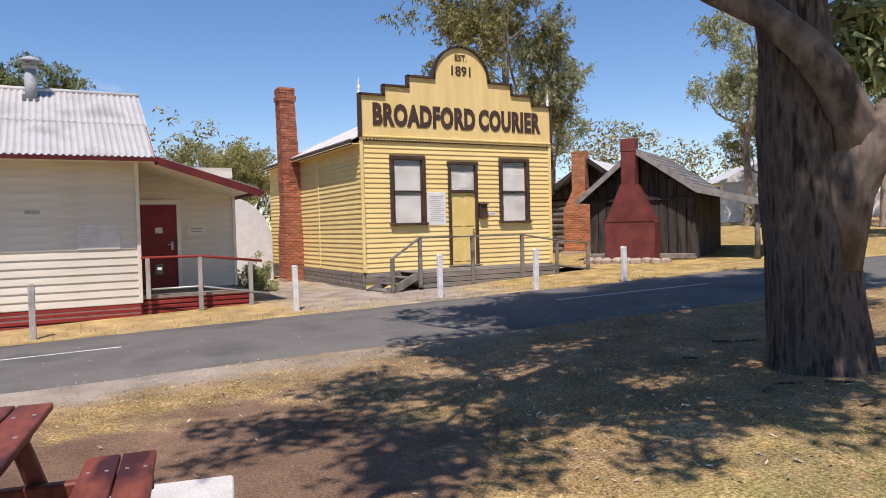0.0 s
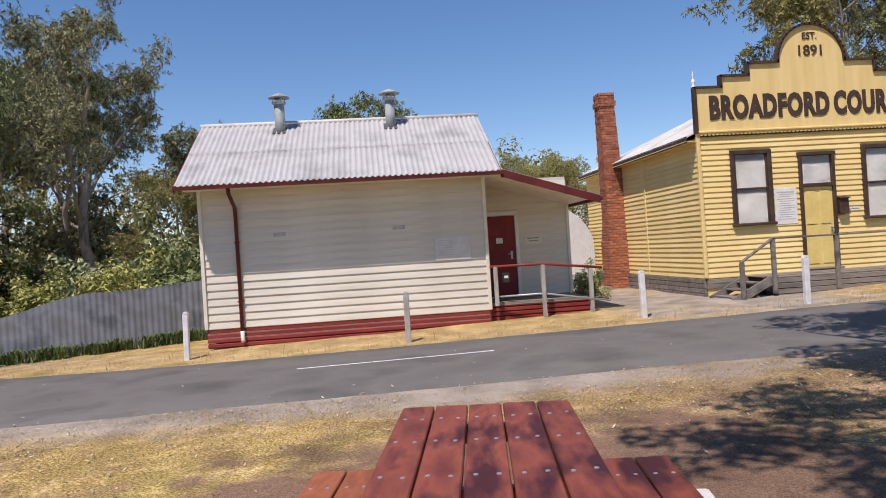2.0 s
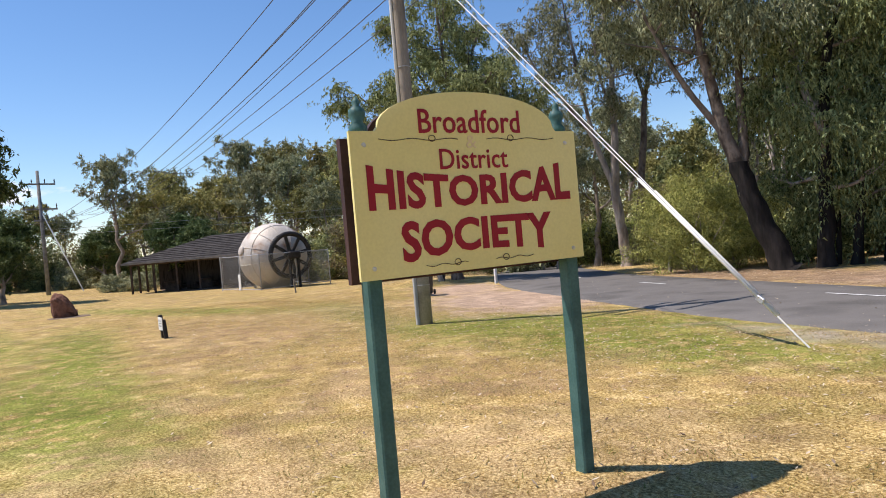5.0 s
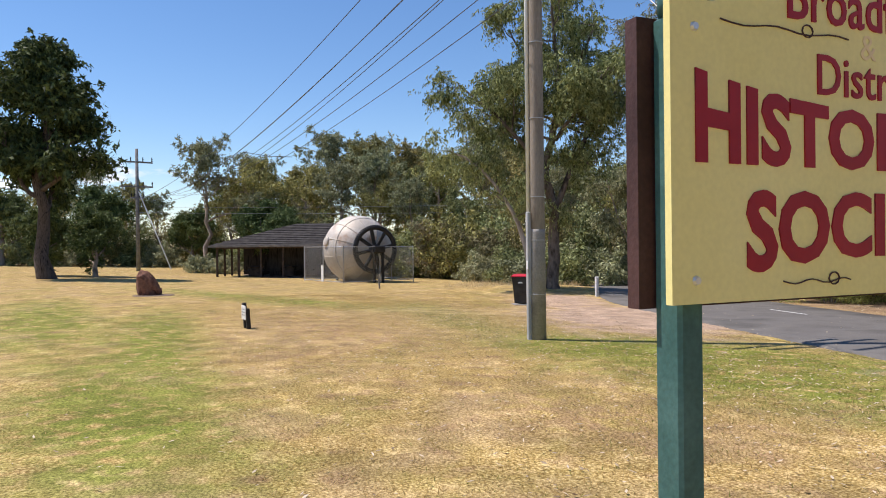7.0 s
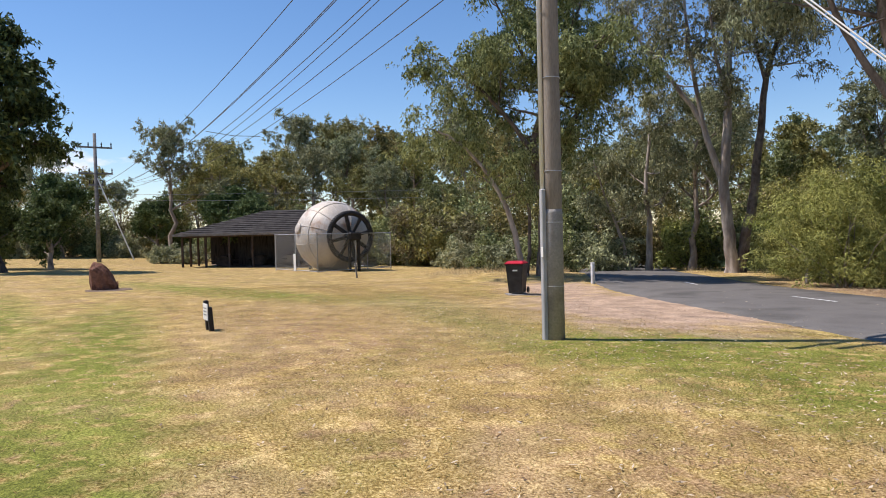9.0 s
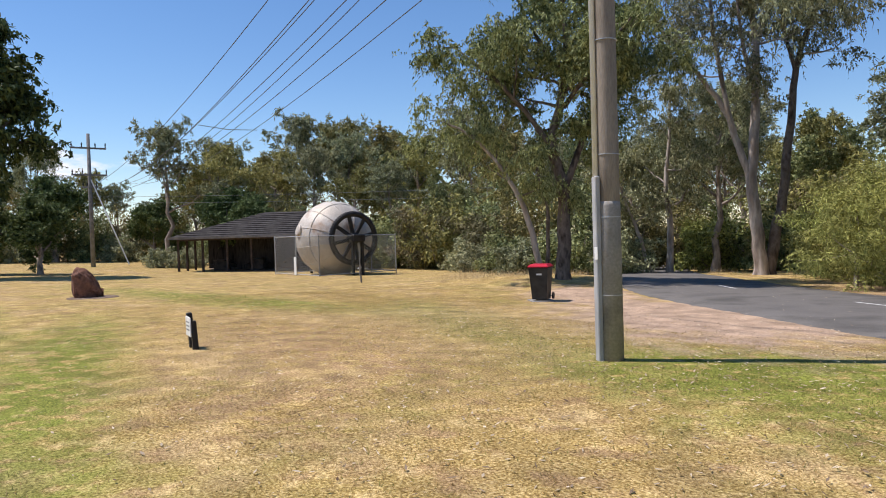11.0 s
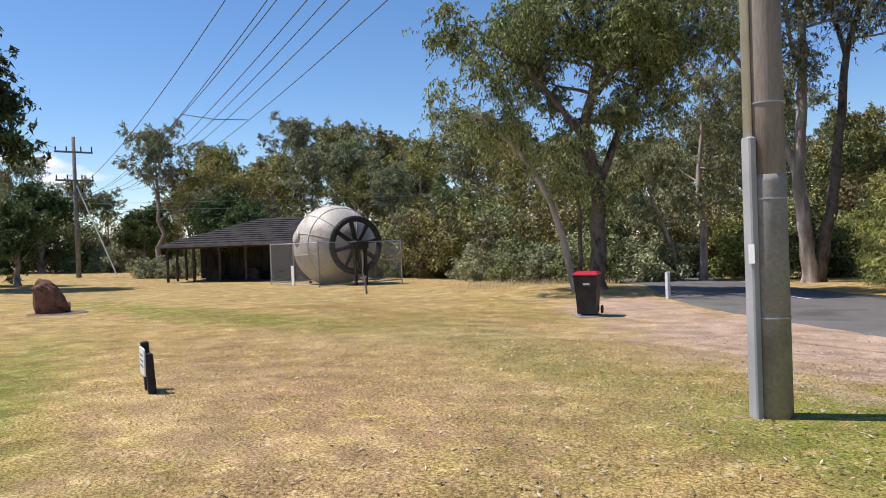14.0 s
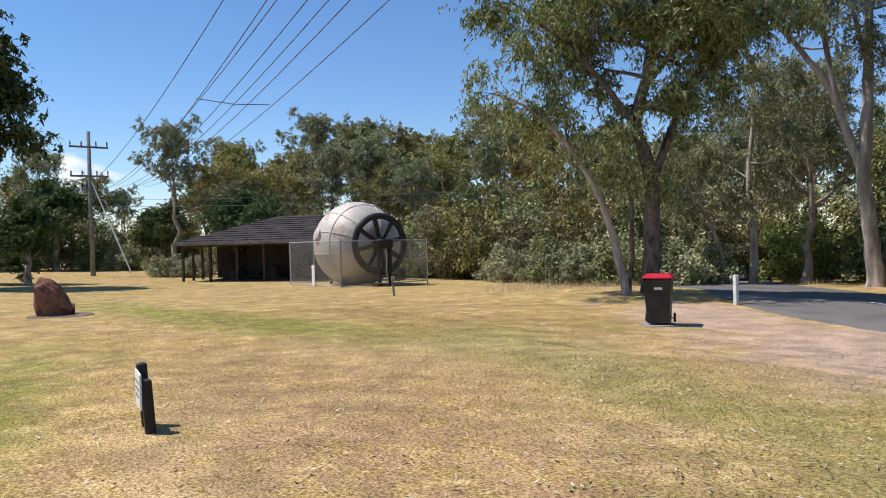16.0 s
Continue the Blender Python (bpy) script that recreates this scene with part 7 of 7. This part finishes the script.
    for x, y, k, a in ((3.9, 28.4, 0.42, 30), (5.7, 29.5, 0.46, 200), (7.6, 29.8, 0.43, 100)):
        place(gum_b, x, y, k, a, 1.0, "small grey-green tree behind the porch")
    place(bush, 4.9, 19.8, 0.42, 200, 1.0, "dark green bush beside the porch steps")
    # behind the iron fence
    for x, y, p, s, a, tl in ((-6.5, 22.5, bush, 1.0, 20, 1.0), (-8.5, 22.0, bush_b, 0.9, 70, 1.0), (-10.6, 21.3, bush_b, 0.8, 120, 1.0), (-5.6, 24.5, bush_g, 1.3, 170, 1.1), (-8.0, 26.5, gum_b, 0.46, 210, 1.0), (-11.4, 28.5, gum, 0.86, 260, 1.0), (-13.2, 30, gum_d, 0.85, 310, 1.0), (-5.0, 30, gum_b, 0.5, 40, 1.0), (-8.5, 34, far_b, 0.6, 90, 1.0), (-14.5, 36, far_b, 0.85, 150, 1.0), (-18, 40, far_b, 1.0, 10, 1.0), (-7.2, 23.9, bush, 1.2, 100, 1.2), (-9.8, 24.2, bush_g, 1.2, 140, 1.2)):
        place(p, x, y, s, a, tl)
    # far side of the bend
    for x, y, p, s, a in ((-22.0, 22.4, wattle, 0.8, 10), (-24.4, 24.7, wattle, 0.95, 100), (-22.4, 25.2, wattle, 0.9, 200), (-27.0, 27.4, wattle, 0.75, 300), (-20.0, 26.5, bush, 1.0, 20), (-20, 30, bush, 1.5, 30), (-24, 31, bush_g, 1.5, 30), (-28, 31.5, bush_b, 1.2, 30), (-31, 33.5, bush_b, 1.3, 140), (-34.5, 33, bush, 1.4, 250), (-37, 31.5, bush_b, 1.2, 20), (-40, 34.5, bush, 1.5, 70)):
        place(p, x, y, s, a)
    for x, y, p, s, a in ((-26.0, 33.5, gum_d, 0.85, 330), (-35.8, 30.2, gum, 0.7, 15), (-22.5, 33.0, gum, 0.85, 140), (-19.0, 31.0, gum_c, 1.0, 200), (-25.5, 37, far_a, 0.7, 250), (-31, 39, far_b, 0.75, 300), (-38, 40, far_a, 0.7, 0), (-44, 42, far_b, 0.9, 60), (-20, 40, far_a, 1.0, 60), (-36, 47, far_c, 0.75, 90)):
        place(p, x, y, s, a)
    # the pair by the bin
    framed_tree("gum_tree", "tall dark-footed eucalypt with a forked trunk and dense hanging crown", (-31.0, 17.4), 63, (
        ([(0, 0, 0), (0.05, 0, 2.0), (0.07, 0, 3.8), (-0.3, 0.1, 5.4), (0.1, 0, 7.2), (0.37, 0.1, 8.6), (0.2, 0, 11.2), (0.1, 0, 13.6)], 0.29, 0.05, BARK_LIMB, 0.48, 13, 2.9),
        ([(0.1, 0, 3.4), (0.75, -0.1, 5.2), (1.5, -0.3, 6.8), (2.6, -0.4, 8.4), (3.1, -0.2, 10.2)], 0.15, 0.04, BARK_LIMB, 0.5, 7, 2.6),
        ([(-0.3, 0.1, 5.2), (-1.4, 0, 6.8), (-2.8, -0.2, 8.2), (-4.2, 0.1, 9.4)], 0.12, 0.03, BARK_LIMB, 0.2, 8, 2.3),
        ([(0.2, 0, 8.0), (-0.8, 0.5, 9.8), (-1.8, 0.6, 12.0)], 0.11, 0.03, BARK_LIMB, 0.3, 5, 2.6),
        ([(0.3, 0, 8.4), (1.4, 0.6, 10.4), (2.2, 0.5, 12.4)], 0.11, 0.03, BARK_LIMB, 0.2, 5, 2.6),
        ([(0.2, 0, 6.8), (1.2, -1.8, 8.2), (2.0, -3.4, 9.2)], 0.1, 0.03, BARK_LIMB, 0.3, 7, 2.1)), 80000, (0.17, 0.06), LEAF_GUM, 1.2, 81, 0.93)
    framed_tree("gum_tree", "thin leaning pale-stemmed eucalypt beside a larger one", (-31.1, 16.6), 63, (
        ([(0, 0, 0), (-0.6, 0, 2.6), (-1.2, 0, 4.0), (-2.4, 0, 5.6), (-3.7, 0, 6.4)], 0.14, 0.03, BARK_PALE, 0.42, 8, 1.7),
        ([(0.1, 0.3, 0), (0.3, 0.3, 2.5), (-0.1, 0.4, 4.4), (-0.4, 0.4, 5.6)], 0.09, 0.03, BARK_LIMB, 0.5, 4, 1.4)), 11000, (0.16, 0.055), LEAF_GUM, 1.3, 82, 0.92, 0.2)
    for x, y, s, a in ((-39, 23.5, 1.1, 0), (-41.5, 22.4, 1.0, 60), (-44.0, 22.8, 1.1, 120), (-47, 23.0, 1.0, 200), (-38.0, 26.0, 1.2, 250), (-49.5, 24, 1.2, 300), (-43, 25.5, 1.3, 20)):
        place(bush_g if int(a) % 120 else bush, x, y, s, a)
    # woods behind the ball and the shelter
    rng = np.random.RandomState(5)
    protos = (far_a, far_b, far_c, far_a, far_b)
    k = 0
    for row, (d0, n) in enumerate(((0, 13), (9, 13), (22, 12))):
        for i in range(n):
            f = i / (n - 1)
            x = -88 - d0 * 0.6 + f * 50 + rng.uniform(-1.5, 1.5)
            y = 18 + f * 20 + d0 + rng.uniform(-1.5, 1.5) - (1 - f) * 6
            s = (0.8, 1.05, 1.32)[row] * rng.uniform(0.85, 1.12) * (1.06 - 0.38 * f)
            place(protos[k % 5], x, y, s, rng.uniform(0, 360))
            k += 1
    for i in range(14):
        place((bush, bush_g, bush_b)[i % 3], -84 + i * 2.6 + rng.uniform(-1, 1), 13 + i * 0.95 + rng.uniform(-1, 1) + (2.5 if i > 6 else 0), rng.uniform(1.0, 1.6), rng.uniform(0, 360))
    for i in range(12):
        place(protos[i % 5], -96 - rng.uniform(0, 14), -20 + i * 4.2, rng.uniform(0.62, 0.9), rng.uniform(0, 360))
    for i in range(16):
        place((bush, bush_g, dark)[i % 3], -88 - rng.uniform(0, 6), -26 + i * 3.1, rng.uniform(1.2, 1.7), rng.uniform(0, 360))
    place(dark, -72, 12.5, 1.3, 40)
    place(dark, -66, 13.5, 1.15, 140)
    for x, y, s, a in ((-70.5, 7.0, 0.9, 0), (-69.0, 8.6, 0.8, 60), (-71.5, 9.2, 0.9, 100)):
        place(bush_g, x, y, s, a, 1.0, "low silver-green bush beside the shelter")
    place(dark, -60.5, -0.8, 0.95, 200, 1.0, "low dark round tree at the lawn's edge")
    place(dark, -62, -4.0, 1.0, 20, 1.0, "low dark round tree at the lawn's edge")
    place(conifer, -55.8, -3.3, 1.0, 75, 1.0, "tall dark evergreen beside the lawn")
    # thickets that close the wood below the crowns
    tall_o = shrub("thicket_bush", "tall olive-brown thicket under the trees", 38, 5.0, 5.0, 6800, (0.22, 0.10), BARK_GREY, LEAF_OLIVE, 0.5, 0.2, group="thickets")
    tall_g = shrub("thicket_bush", "tall green thicket under the trees", 39, 4.5, 5.0, 6800, (0.22, 0.105), BARK_GREY, LEAF_GUM, 0.5, 0.2, group="thickets")
    tall_y = shrub("thicket_bush", "tall grey-brown thicket under the trees", 40, 5.0, 5.0, 6800, (0.22, 0.10), BARK_GREY, LEAF_BROWN, 0.5, 0.2, group="thickets")
    edge = [(-84, 16), (-74, 18.5), (-66, 20), (-60, 22), (-54, 24.5), (-48, 27), (-42, 29.5), (-39, 36), (-34, 38), (-28, 36.5), (-23, 35), (-19, 33.5), (-14.5, 32.5), (-9, 30), (-4, 29)]
    for i in range(34):
        f = i / 33 * (len(edge) - 1)
        j = min(int(f), len(edge) - 2)
        ex, ey = [edge[j][q] + (edge[j + 1][q] - edge[j][q]) * (f - j) for q in (0, 1)]
        place((tall_o, tall_g, tall_y)[i % 3], ex + rng.uniform(-1, 1), ey + rng.uniform(-1, 1.5), rng.uniform(0.75, 1.2), rng.uniform(0, 360))
    for k in range(8):
        place((tall_o, tall_g, tall_y)[k % 3], -93 - 2.5 * (k % 2), -9 + 2.9 * k, 1.15, 50 * k)
    for p in (tall_o, tall_g, tall_y):
        drop(p)
    for p in (far_a, far_b, far_c, gum, gum_b, gum_c, gum_d, bush, bush_g, bush_b, wattle, dark, conifer):
        drop(p)
    # the leaning tree with the blackened foot, and its neighbours
    framed_tree("gum_tree", "tall open eucalypt with a pale and a dark stem", (-31.5, 28.6), 60, (
        ([(-0.15, 0, 0), (-0.27, 0, 1.7), (-0.45, 0, 4.2), (-0.27, 0, 7.2), (-0.2, 0, 9.6), (-0.36, 0.1, 11.8), (-0.2, 0, 15.5)], 0.30, 0.05, BARK_PALE, 0.66, 7, 2.6),
        ([(-0.42, 0, 3.9), (-0.9, 0.1, 5.4), (-1.5, 0.1, 7.1), (-2.8, 0.2, 8.9), (-4.0, 0.3, 10.6), (-4.6, 0.2, 12.4)], 0.17, 0.03, BARK_PALE, 0.55, 7, 2.4),
        ([(-1.2, 0.1, 6.3), (-1.9, -0.2, 9.6), (-2.2, -0.4, 12.0), (-2.6, -0.3, 14.5)], 0.11, 0.03, BARK_PALE, 0.4, 6, 2.3),
        ([(-0.25, 0, 8.0), (-0.9, -0.3, 10.0), (-1.1, -0.4, 12.2)], 0.1, 0.03, BARK_PALE, 0.4, 4, 2.0),
        ([(-0.2, 0, 9.4), (0.45, 0.2, 11.4), (0.9, 0.2, 14.5)], 0.1, 0.03, BARK_PALE, 0.35, 5, 2.2),
        ([(0.2, 0.1, 0), (0.5, 0.1, 1.7), (0.9, 0.1, 4.0), (1.25, 0.1, 7.2), (1.6, 0.1, 9.2), (2.5, 0.2, 11.6), (3.1, 0.2, 15.0)], 0.26, 0.04, BARK_LIMB, 0.66, 8, 2.6),
        ([(1.45, 0.1, 8.4), (1.0, 0.3, 10.6), (1.2, 0.3, 13.4)], 0.1, 0.03, BARK_LIMB, 0.4, 4, 2.0)), 46000, (0.16, 0.055), LEAF_GREY, 1.2, 83, 1.06, 0.22)
    framed_tree("gum_tree", "slender eucalypt with a pale trunk and thin grey-green crown", (-36.5, 27.9), 60, (
        ([(0, 0, 0), (0.1, 0, 2.4), (-0.1, 0, 4.6), (0.2, 0, 7.4), (0.1, 0, 9.6)], 0.19, 0.03, BARK_PALE, 0.4, 9, 2.4),
        ([(-0.9, 0, 0), (-1.5, 0.1, 2.2), (-2.2, 0.1, 4.0), (-2.8, 0, 6.0)], 0.11, 0.03, BARK_PALE, 0.4, 6, 1.8)), 26000, (0.17, 0.058), LEAF_GREY, 1.2, 84, 1.0, 0.22)
    # the leaning tree with the blackened foot, and its drooping neighbour
    framed_tree("leaning_tree", "large drooping eucalypt with a leaning blackened trunk", (-18.2, 22.3), 42, (
        ([(0, 0, 0), (-0.42, 0, 1.2), (-0.88, 0, 2.35), (-1.2, 0, 3.6)], 0.41, 0.29, BARK_BLACK, 1.0, 0, 1),
        ([(-1.2, 0, 3.5), (-1.57, 0, 4.9), (-2.06, 0, 7.85), (-2.45, 0.1, 10.8), (-2.5, 0.1, 13.6)], 0.25, 0.04, BARK_LIMB, 0.42, 9, 2.6),
        ([(-1.05, 0, 3.0), (-0.95, 0.1, 5.0), (-0.88, 0.1, 7.3), (-0.2, 0.2, 9.2), (0.2, 0.2, 12.5)], 0.17, 0.04, BARK_LIMB, 0.4, 8, 2.4),
        ([(-1.4, 0, 4.3), (-2.65, -0.2, 6.3), (-3.6, -0.3, 8.4), (-4.2, -0.2, 10.6)], 0.12, 0.03, BARK_LIMB, 0.4, 7, 2.0)), 62000, (0.16, 0.048), LEAF_GREY, 1.7, 85, 1.06, 0.22, 0.6)
    framed_tree("drooping_tree", "dense dark drooping eucalypt beside the track", (-17.4, 23.2), 42, (
        ([(0, 0, 0), (0.1, 0, 1.8), (0.15, 0, 3.5), (0.45, 0, 6.9), (1.1, 0.1, 8.8), (1.4, 0.1, 12.6)], 0.27, 0.04, BARK_BLACK, 0.3, 12, 2.6),
        ([(0.2, 0, 4.2), (-0.5, 0.2, 6.8), (-0.8, 0.2, 10.5)], 0.14, 0.03, BARK_PALE, 0.3, 6, 2.0),
        ([(0.9, 0.3, 0), (1.3, 0.3, 3.0), (2.4, 0.5, 6.4), (2.9, 0.5, 9.5), (3.0, 0.5, 12.0)], 0.16, 0.03, BARK_BLACK, 0.2, 14, 2.4),
        ([(1.9, 0.9, 0), (2.4, 1.0, 3.0), (3.8, 1.0, 6.0), (4.0, 1.0, 9.0)], 0.12, 0.03, BARK_BLACK, 0.15, 12, 2.0),
        ([(0.5, 0.8, 0), (0.6, 0.9, 3.5), (0.3, 1.0, 6.5)], 0.09, 0.03, BARK_BLACK, 0.2, 8, 1.6)), 100000, (0.17, 0.052), LEAF_GUM, 1.8, 86, 1.04, 0.26, 0.75)


def far_woods():
    """The depth of the wood behind the single trees, all round."""
    rng = np.random.RandomState(66)
    line = np.array([(-120, -60), (-108, -20), (-103, 10), (-92, 34), (-70, 50), (-50, 60), (-28, 52), (-8, 46), (8, 52), (28, 52), (50, 44), (62, 20), (60, -15), (40, -50), (-10, -60), (-70, -62), (-120, -60)], float)
    seg = np.hypot(*(line[1:] - line[:-1]).T)
    t = rng.uniform(0, seg.sum(), 5200)
    k = np.searchsorted(np.cumsum(seg), t)
    f = (t - (np.cumsum(seg) - seg)[k]) / seg[k]
    p = line[k] + (line[k + 1] - line[k]) * f[:, None] + rng.normal(0, 1.6, (len(t), 2))
    top = np.array([7.5 + 4.5 * noise.noise((a * 0.08, b * 0.08, 5)) for a, b in p])
    z = terrain(p[:, 0], p[:, 1]) + top * rng.uniform(0, 1, len(t)) ** 0.8
    c = np.column_stack([p, z])
    q = leaf_cards(rng, c, 140000, (0.36, 0.17), 1.0, 0.3)
    tagged(new("far_woods", quads("far_woods", q, LEAF_OLIVE)), "olive depth of the far woods behind the trees", "woods", "", "stuff")


def garden_bed():
    """Strap-leaved plants along the iron fence."""
    rng = np.random.RandomState(61)
    for k in range(34):
        f = k / 33
        x, y = -5.4 - f * 4.7 + rng.uniform(-0.2, 0.2), 19.75 - f * 1.75 + rng.uniform(-0.35, 0.2)
        n = 46
        az, lean = rng.uniform(0, 6.28, n), rng.uniform(0.1, 0.8, n)
        ln = rng.uniform(0.3, 0.58, n)
        d = np.stack([np.cos(az) * lean, np.sin(az) * lean, np.ones(n)], 1)
        d /= np.linalg.norm(d, axis=1)[:, None]
        s = np.stack([-np.sin(az), np.cos(az), np.zeros(n)], 1) * 0.014
        b = np.stack([x + rng.normal(0, 0.09, n), y + rng.normal(0, 0.09, n), np.full(n, gz(x, y) - 0.02)], 1)
        mid = b + d * ln[:, None] * 0.6
        tip = mid + (d * [1, 1, 0.1]) * ln[:, None] * 0.55
        q = np.concatenate([np.stack([b - s, b + s, mid + s, mid - s], 1), np.stack([mid - s, mid + s, tip + s * 0.1, tip - s * 0.1], 1)])
        me = quads("strap_plant", q, STRAP)
        tagged(new("strap_plant", me), "green strap-leaved garden plant along the iron fence", "plant", "bed along the fence")


foreground_tree()
woods()
far_woods()
garden_bed()


# ---- grass, litter ----
def bare_ground(x, y):
    """1 on trodden earth and gravel."""
    return ((x + 0.1) / 3.0) ** 2 + ((y - 5.2) / 2.3) ** 2 < 1.1


def lush(x, y):
    g = np.zeros_like(x)
    for cx, cy, rx, ry, t in ((-14.0, 9.9, 4.2, 1.2, 12), (-16.2, 8.4, 2.2, 1.5, 20), (-22.5, 8.6, 5.0, 0.9, -12), (-11.5, 8.3, 4.0, 1.2, 8), (-21, 1.6, 6.5, 0.8, -3), (-13.8, 0.9, 3.2, 1.0, 5), (-26, -0.8, 7, 1.2, 5), (4.4, 2.6, 1.8, 0.8, 20)):
        c, s = math.cos(radians(t)), math.sin(radians(t))
        u, v = (x - cx) * c + (y - cy) * s, -(x - cx) * s + (y - cy) * c
        g = np.maximum(g, 1.2 - (u / rx) ** 2 - (v / ry) ** 2)
    return np.clip(g, 0, 1)


def tufts():
    rng = np.random.RandomState(71)
    n = 480000
    u = rng.uniform(0, 1, n)
    x = -34 + 46 * u
    mid = np.interp(x, [-34, -15, -8, -4, 0, 12], [9.0, 6.5, 5.5, 5.5, 5.5, 4.5])
    y = mid + rng.normal(0, 3.6, n)
    keep = (road_distance(x, y) > 0.15 + rng.normal(0, 0.15, n)) & ~bare_ground(x, y)
    patchy = np.array([noise.noise((a * 0.5, b * 0.5, 7)) for a, b in zip(x, y)])
    keep &= (patchy + rng.uniform(-0.35, 0.6, n)) > 0
    gravel = (((x + 20.5) / 4.5) ** 2 + ((y - 12.8) / 2.3) ** 2 < 1) & (rng.uniform(0, 1, n) < 0.9)
    keep &= ~gravel & (y < 14)
    x, y = x[keep], y[keep]
    n = len(x)
    az = rng.uniform(0, 2 * np.pi, n)
    lean = rng.uniform(0.7, 3.0, n)
    h = rng.uniform(0.012, 0.034, n)
    b = np.stack([x, y, terrain(x, y) - 0.004], 1)
    b[:, 2] += np.array([noise.noise((p * 0.7, q * 0.7, 0)) for p, q in zip(x, y)]) * 0.025
    d = np.stack([np.cos(az) * lean, np.sin(az) * lean, np.ones(n)], 1) * h[:, None]
    s = np.stack([-np.sin(az), np.cos(az), np.zeros(n)], 1) * 0.0042
    q = np.stack([b - s, b + s, b + d], 1)
    green = rng.uniform(0, 1, n) < 0.10 + 0.62 * lush(x, y)
    for nm, sel, m, lb in (("dry_grass", ~green, GRASS_DRY, "short dry straw-coloured grass"), ("green_grass", green, GRASS_GREEN, "short green grass in patches")):
        tagged(new(nm, quads(nm, q[sel], m)), lb, "grass", "", "stuff")


def verge():
    """Long dry grass along the edges of the lane and round the posts."""
    rng = np.random.RandomState(73)
    n = 42000
    x = rng.uniform(-50, 16, n)
    y = rng.uniform(8, 32, n)
    d = road_distance(x, y)
    north = y > np.interp(x, [-54, -46, -38, -31, -24.5, -18, -11, -5, 4, 14, 30], [50, 36, 27.6, 22.6, 18.6, 15.9, 13.4, 12.4, 11.6, 10, 6.3])
    keep = (d > 0.05) & (d < 1.6) & north & ((x > -11) | (x < -32))
    keep |= (d > 0.5) & (d < 7) & ~north & (x < -33) & (y > 14.5)
    x, y = x[keep], y[keep]
    n = len(x)
    az, lean = rng.uniform(0, 2 * np.pi, n), rng.uniform(0.2, 1.2, n)
    h = rng.uniform(0.04, 0.13, n) * np.where(x < -33, 2.6, 1)
    b = np.stack([x, y, terrain(x, y) - 0.005], 1)
    v = np.stack([np.cos(az) * lean, np.sin(az) * lean, np.ones(n)], 1) * h[:, None]
    s = np.stack([-np.sin(az), np.cos(az), np.zeros(n)], 1) * 0.006
    tagged(new("verge_grass", quads("verge_grass", np.stack([b - s, b + s, b + v + s * 0.1, b + v - s * 0.1], 1), STRAW_PALE)), "dry straw grass along the edge of the lane", "grass", "", "stuff")


def fallen_leaves():
    rng = np.random.RandomState(79)
    parts_ = []
    for cx, cy, sx, sy, n in ((6.5, 6.5, 3.5, 2.8, 4200), (-10, 7, 8, 3.0, 4200), (-9, 9.0, 5, 1.0, 2200), (-21, 7.5, 6, 3.0, 3600), (-20, 12.5, 4, 2.0, 1300), (-2, 12.5, 8, 1.6, 700), (-12, 17.3, 4, 0.7, 1200), (-19, 20.6, 3, 1.0, 1500), (-29, 17, 4, 2.2, 1200)):
        x, y = rng.normal(cx, sx, n), rng.normal(cy, sy, n)
        parts_.append((x, y))
    x, y = np.concatenate([p[0] for p in parts_]), np.concatenate([p[1] for p in parts_])
    n = len(x)
    onroad = road_distance(x, y) < 0
    keep = (~onroad | (rng.uniform(0, 1, n) < 0.12)) & (~bare_ground(x, y) | (rng.uniform(0, 1, n) < 0.15))
    x, y, onroad = x[keep], y[keep], onroad[keep]
    n = len(x)
    az = rng.uniform(0, 2 * np.pi, n)
    tilt = rng.uniform(-0.35, 0.35, n)
    ln, wd = rng.uniform(0.014, 0.042, n), rng.uniform(0.005, 0.012, n)
    b = np.stack([x, y, terrain(x, y) + np.where(onroad, 0.062, 0.022)], 1)
    d = np.stack([np.cos(az), np.sin(az), tilt], 1) * ln[:, None]
    s = np.stack([-np.sin(az), np.cos(az), rng.uniform(-0.4, 0.4, n)], 1) * wd[:, None]
    tagged(new("leaf_litter", quads("leaf_litter", np.stack([b - d, b - s, b + d, b + s], 1), LITTER)), "scattered dry fallen gum leaves", "leaves", "", "stuff")


tufts()
verge()
fallen_leaves()
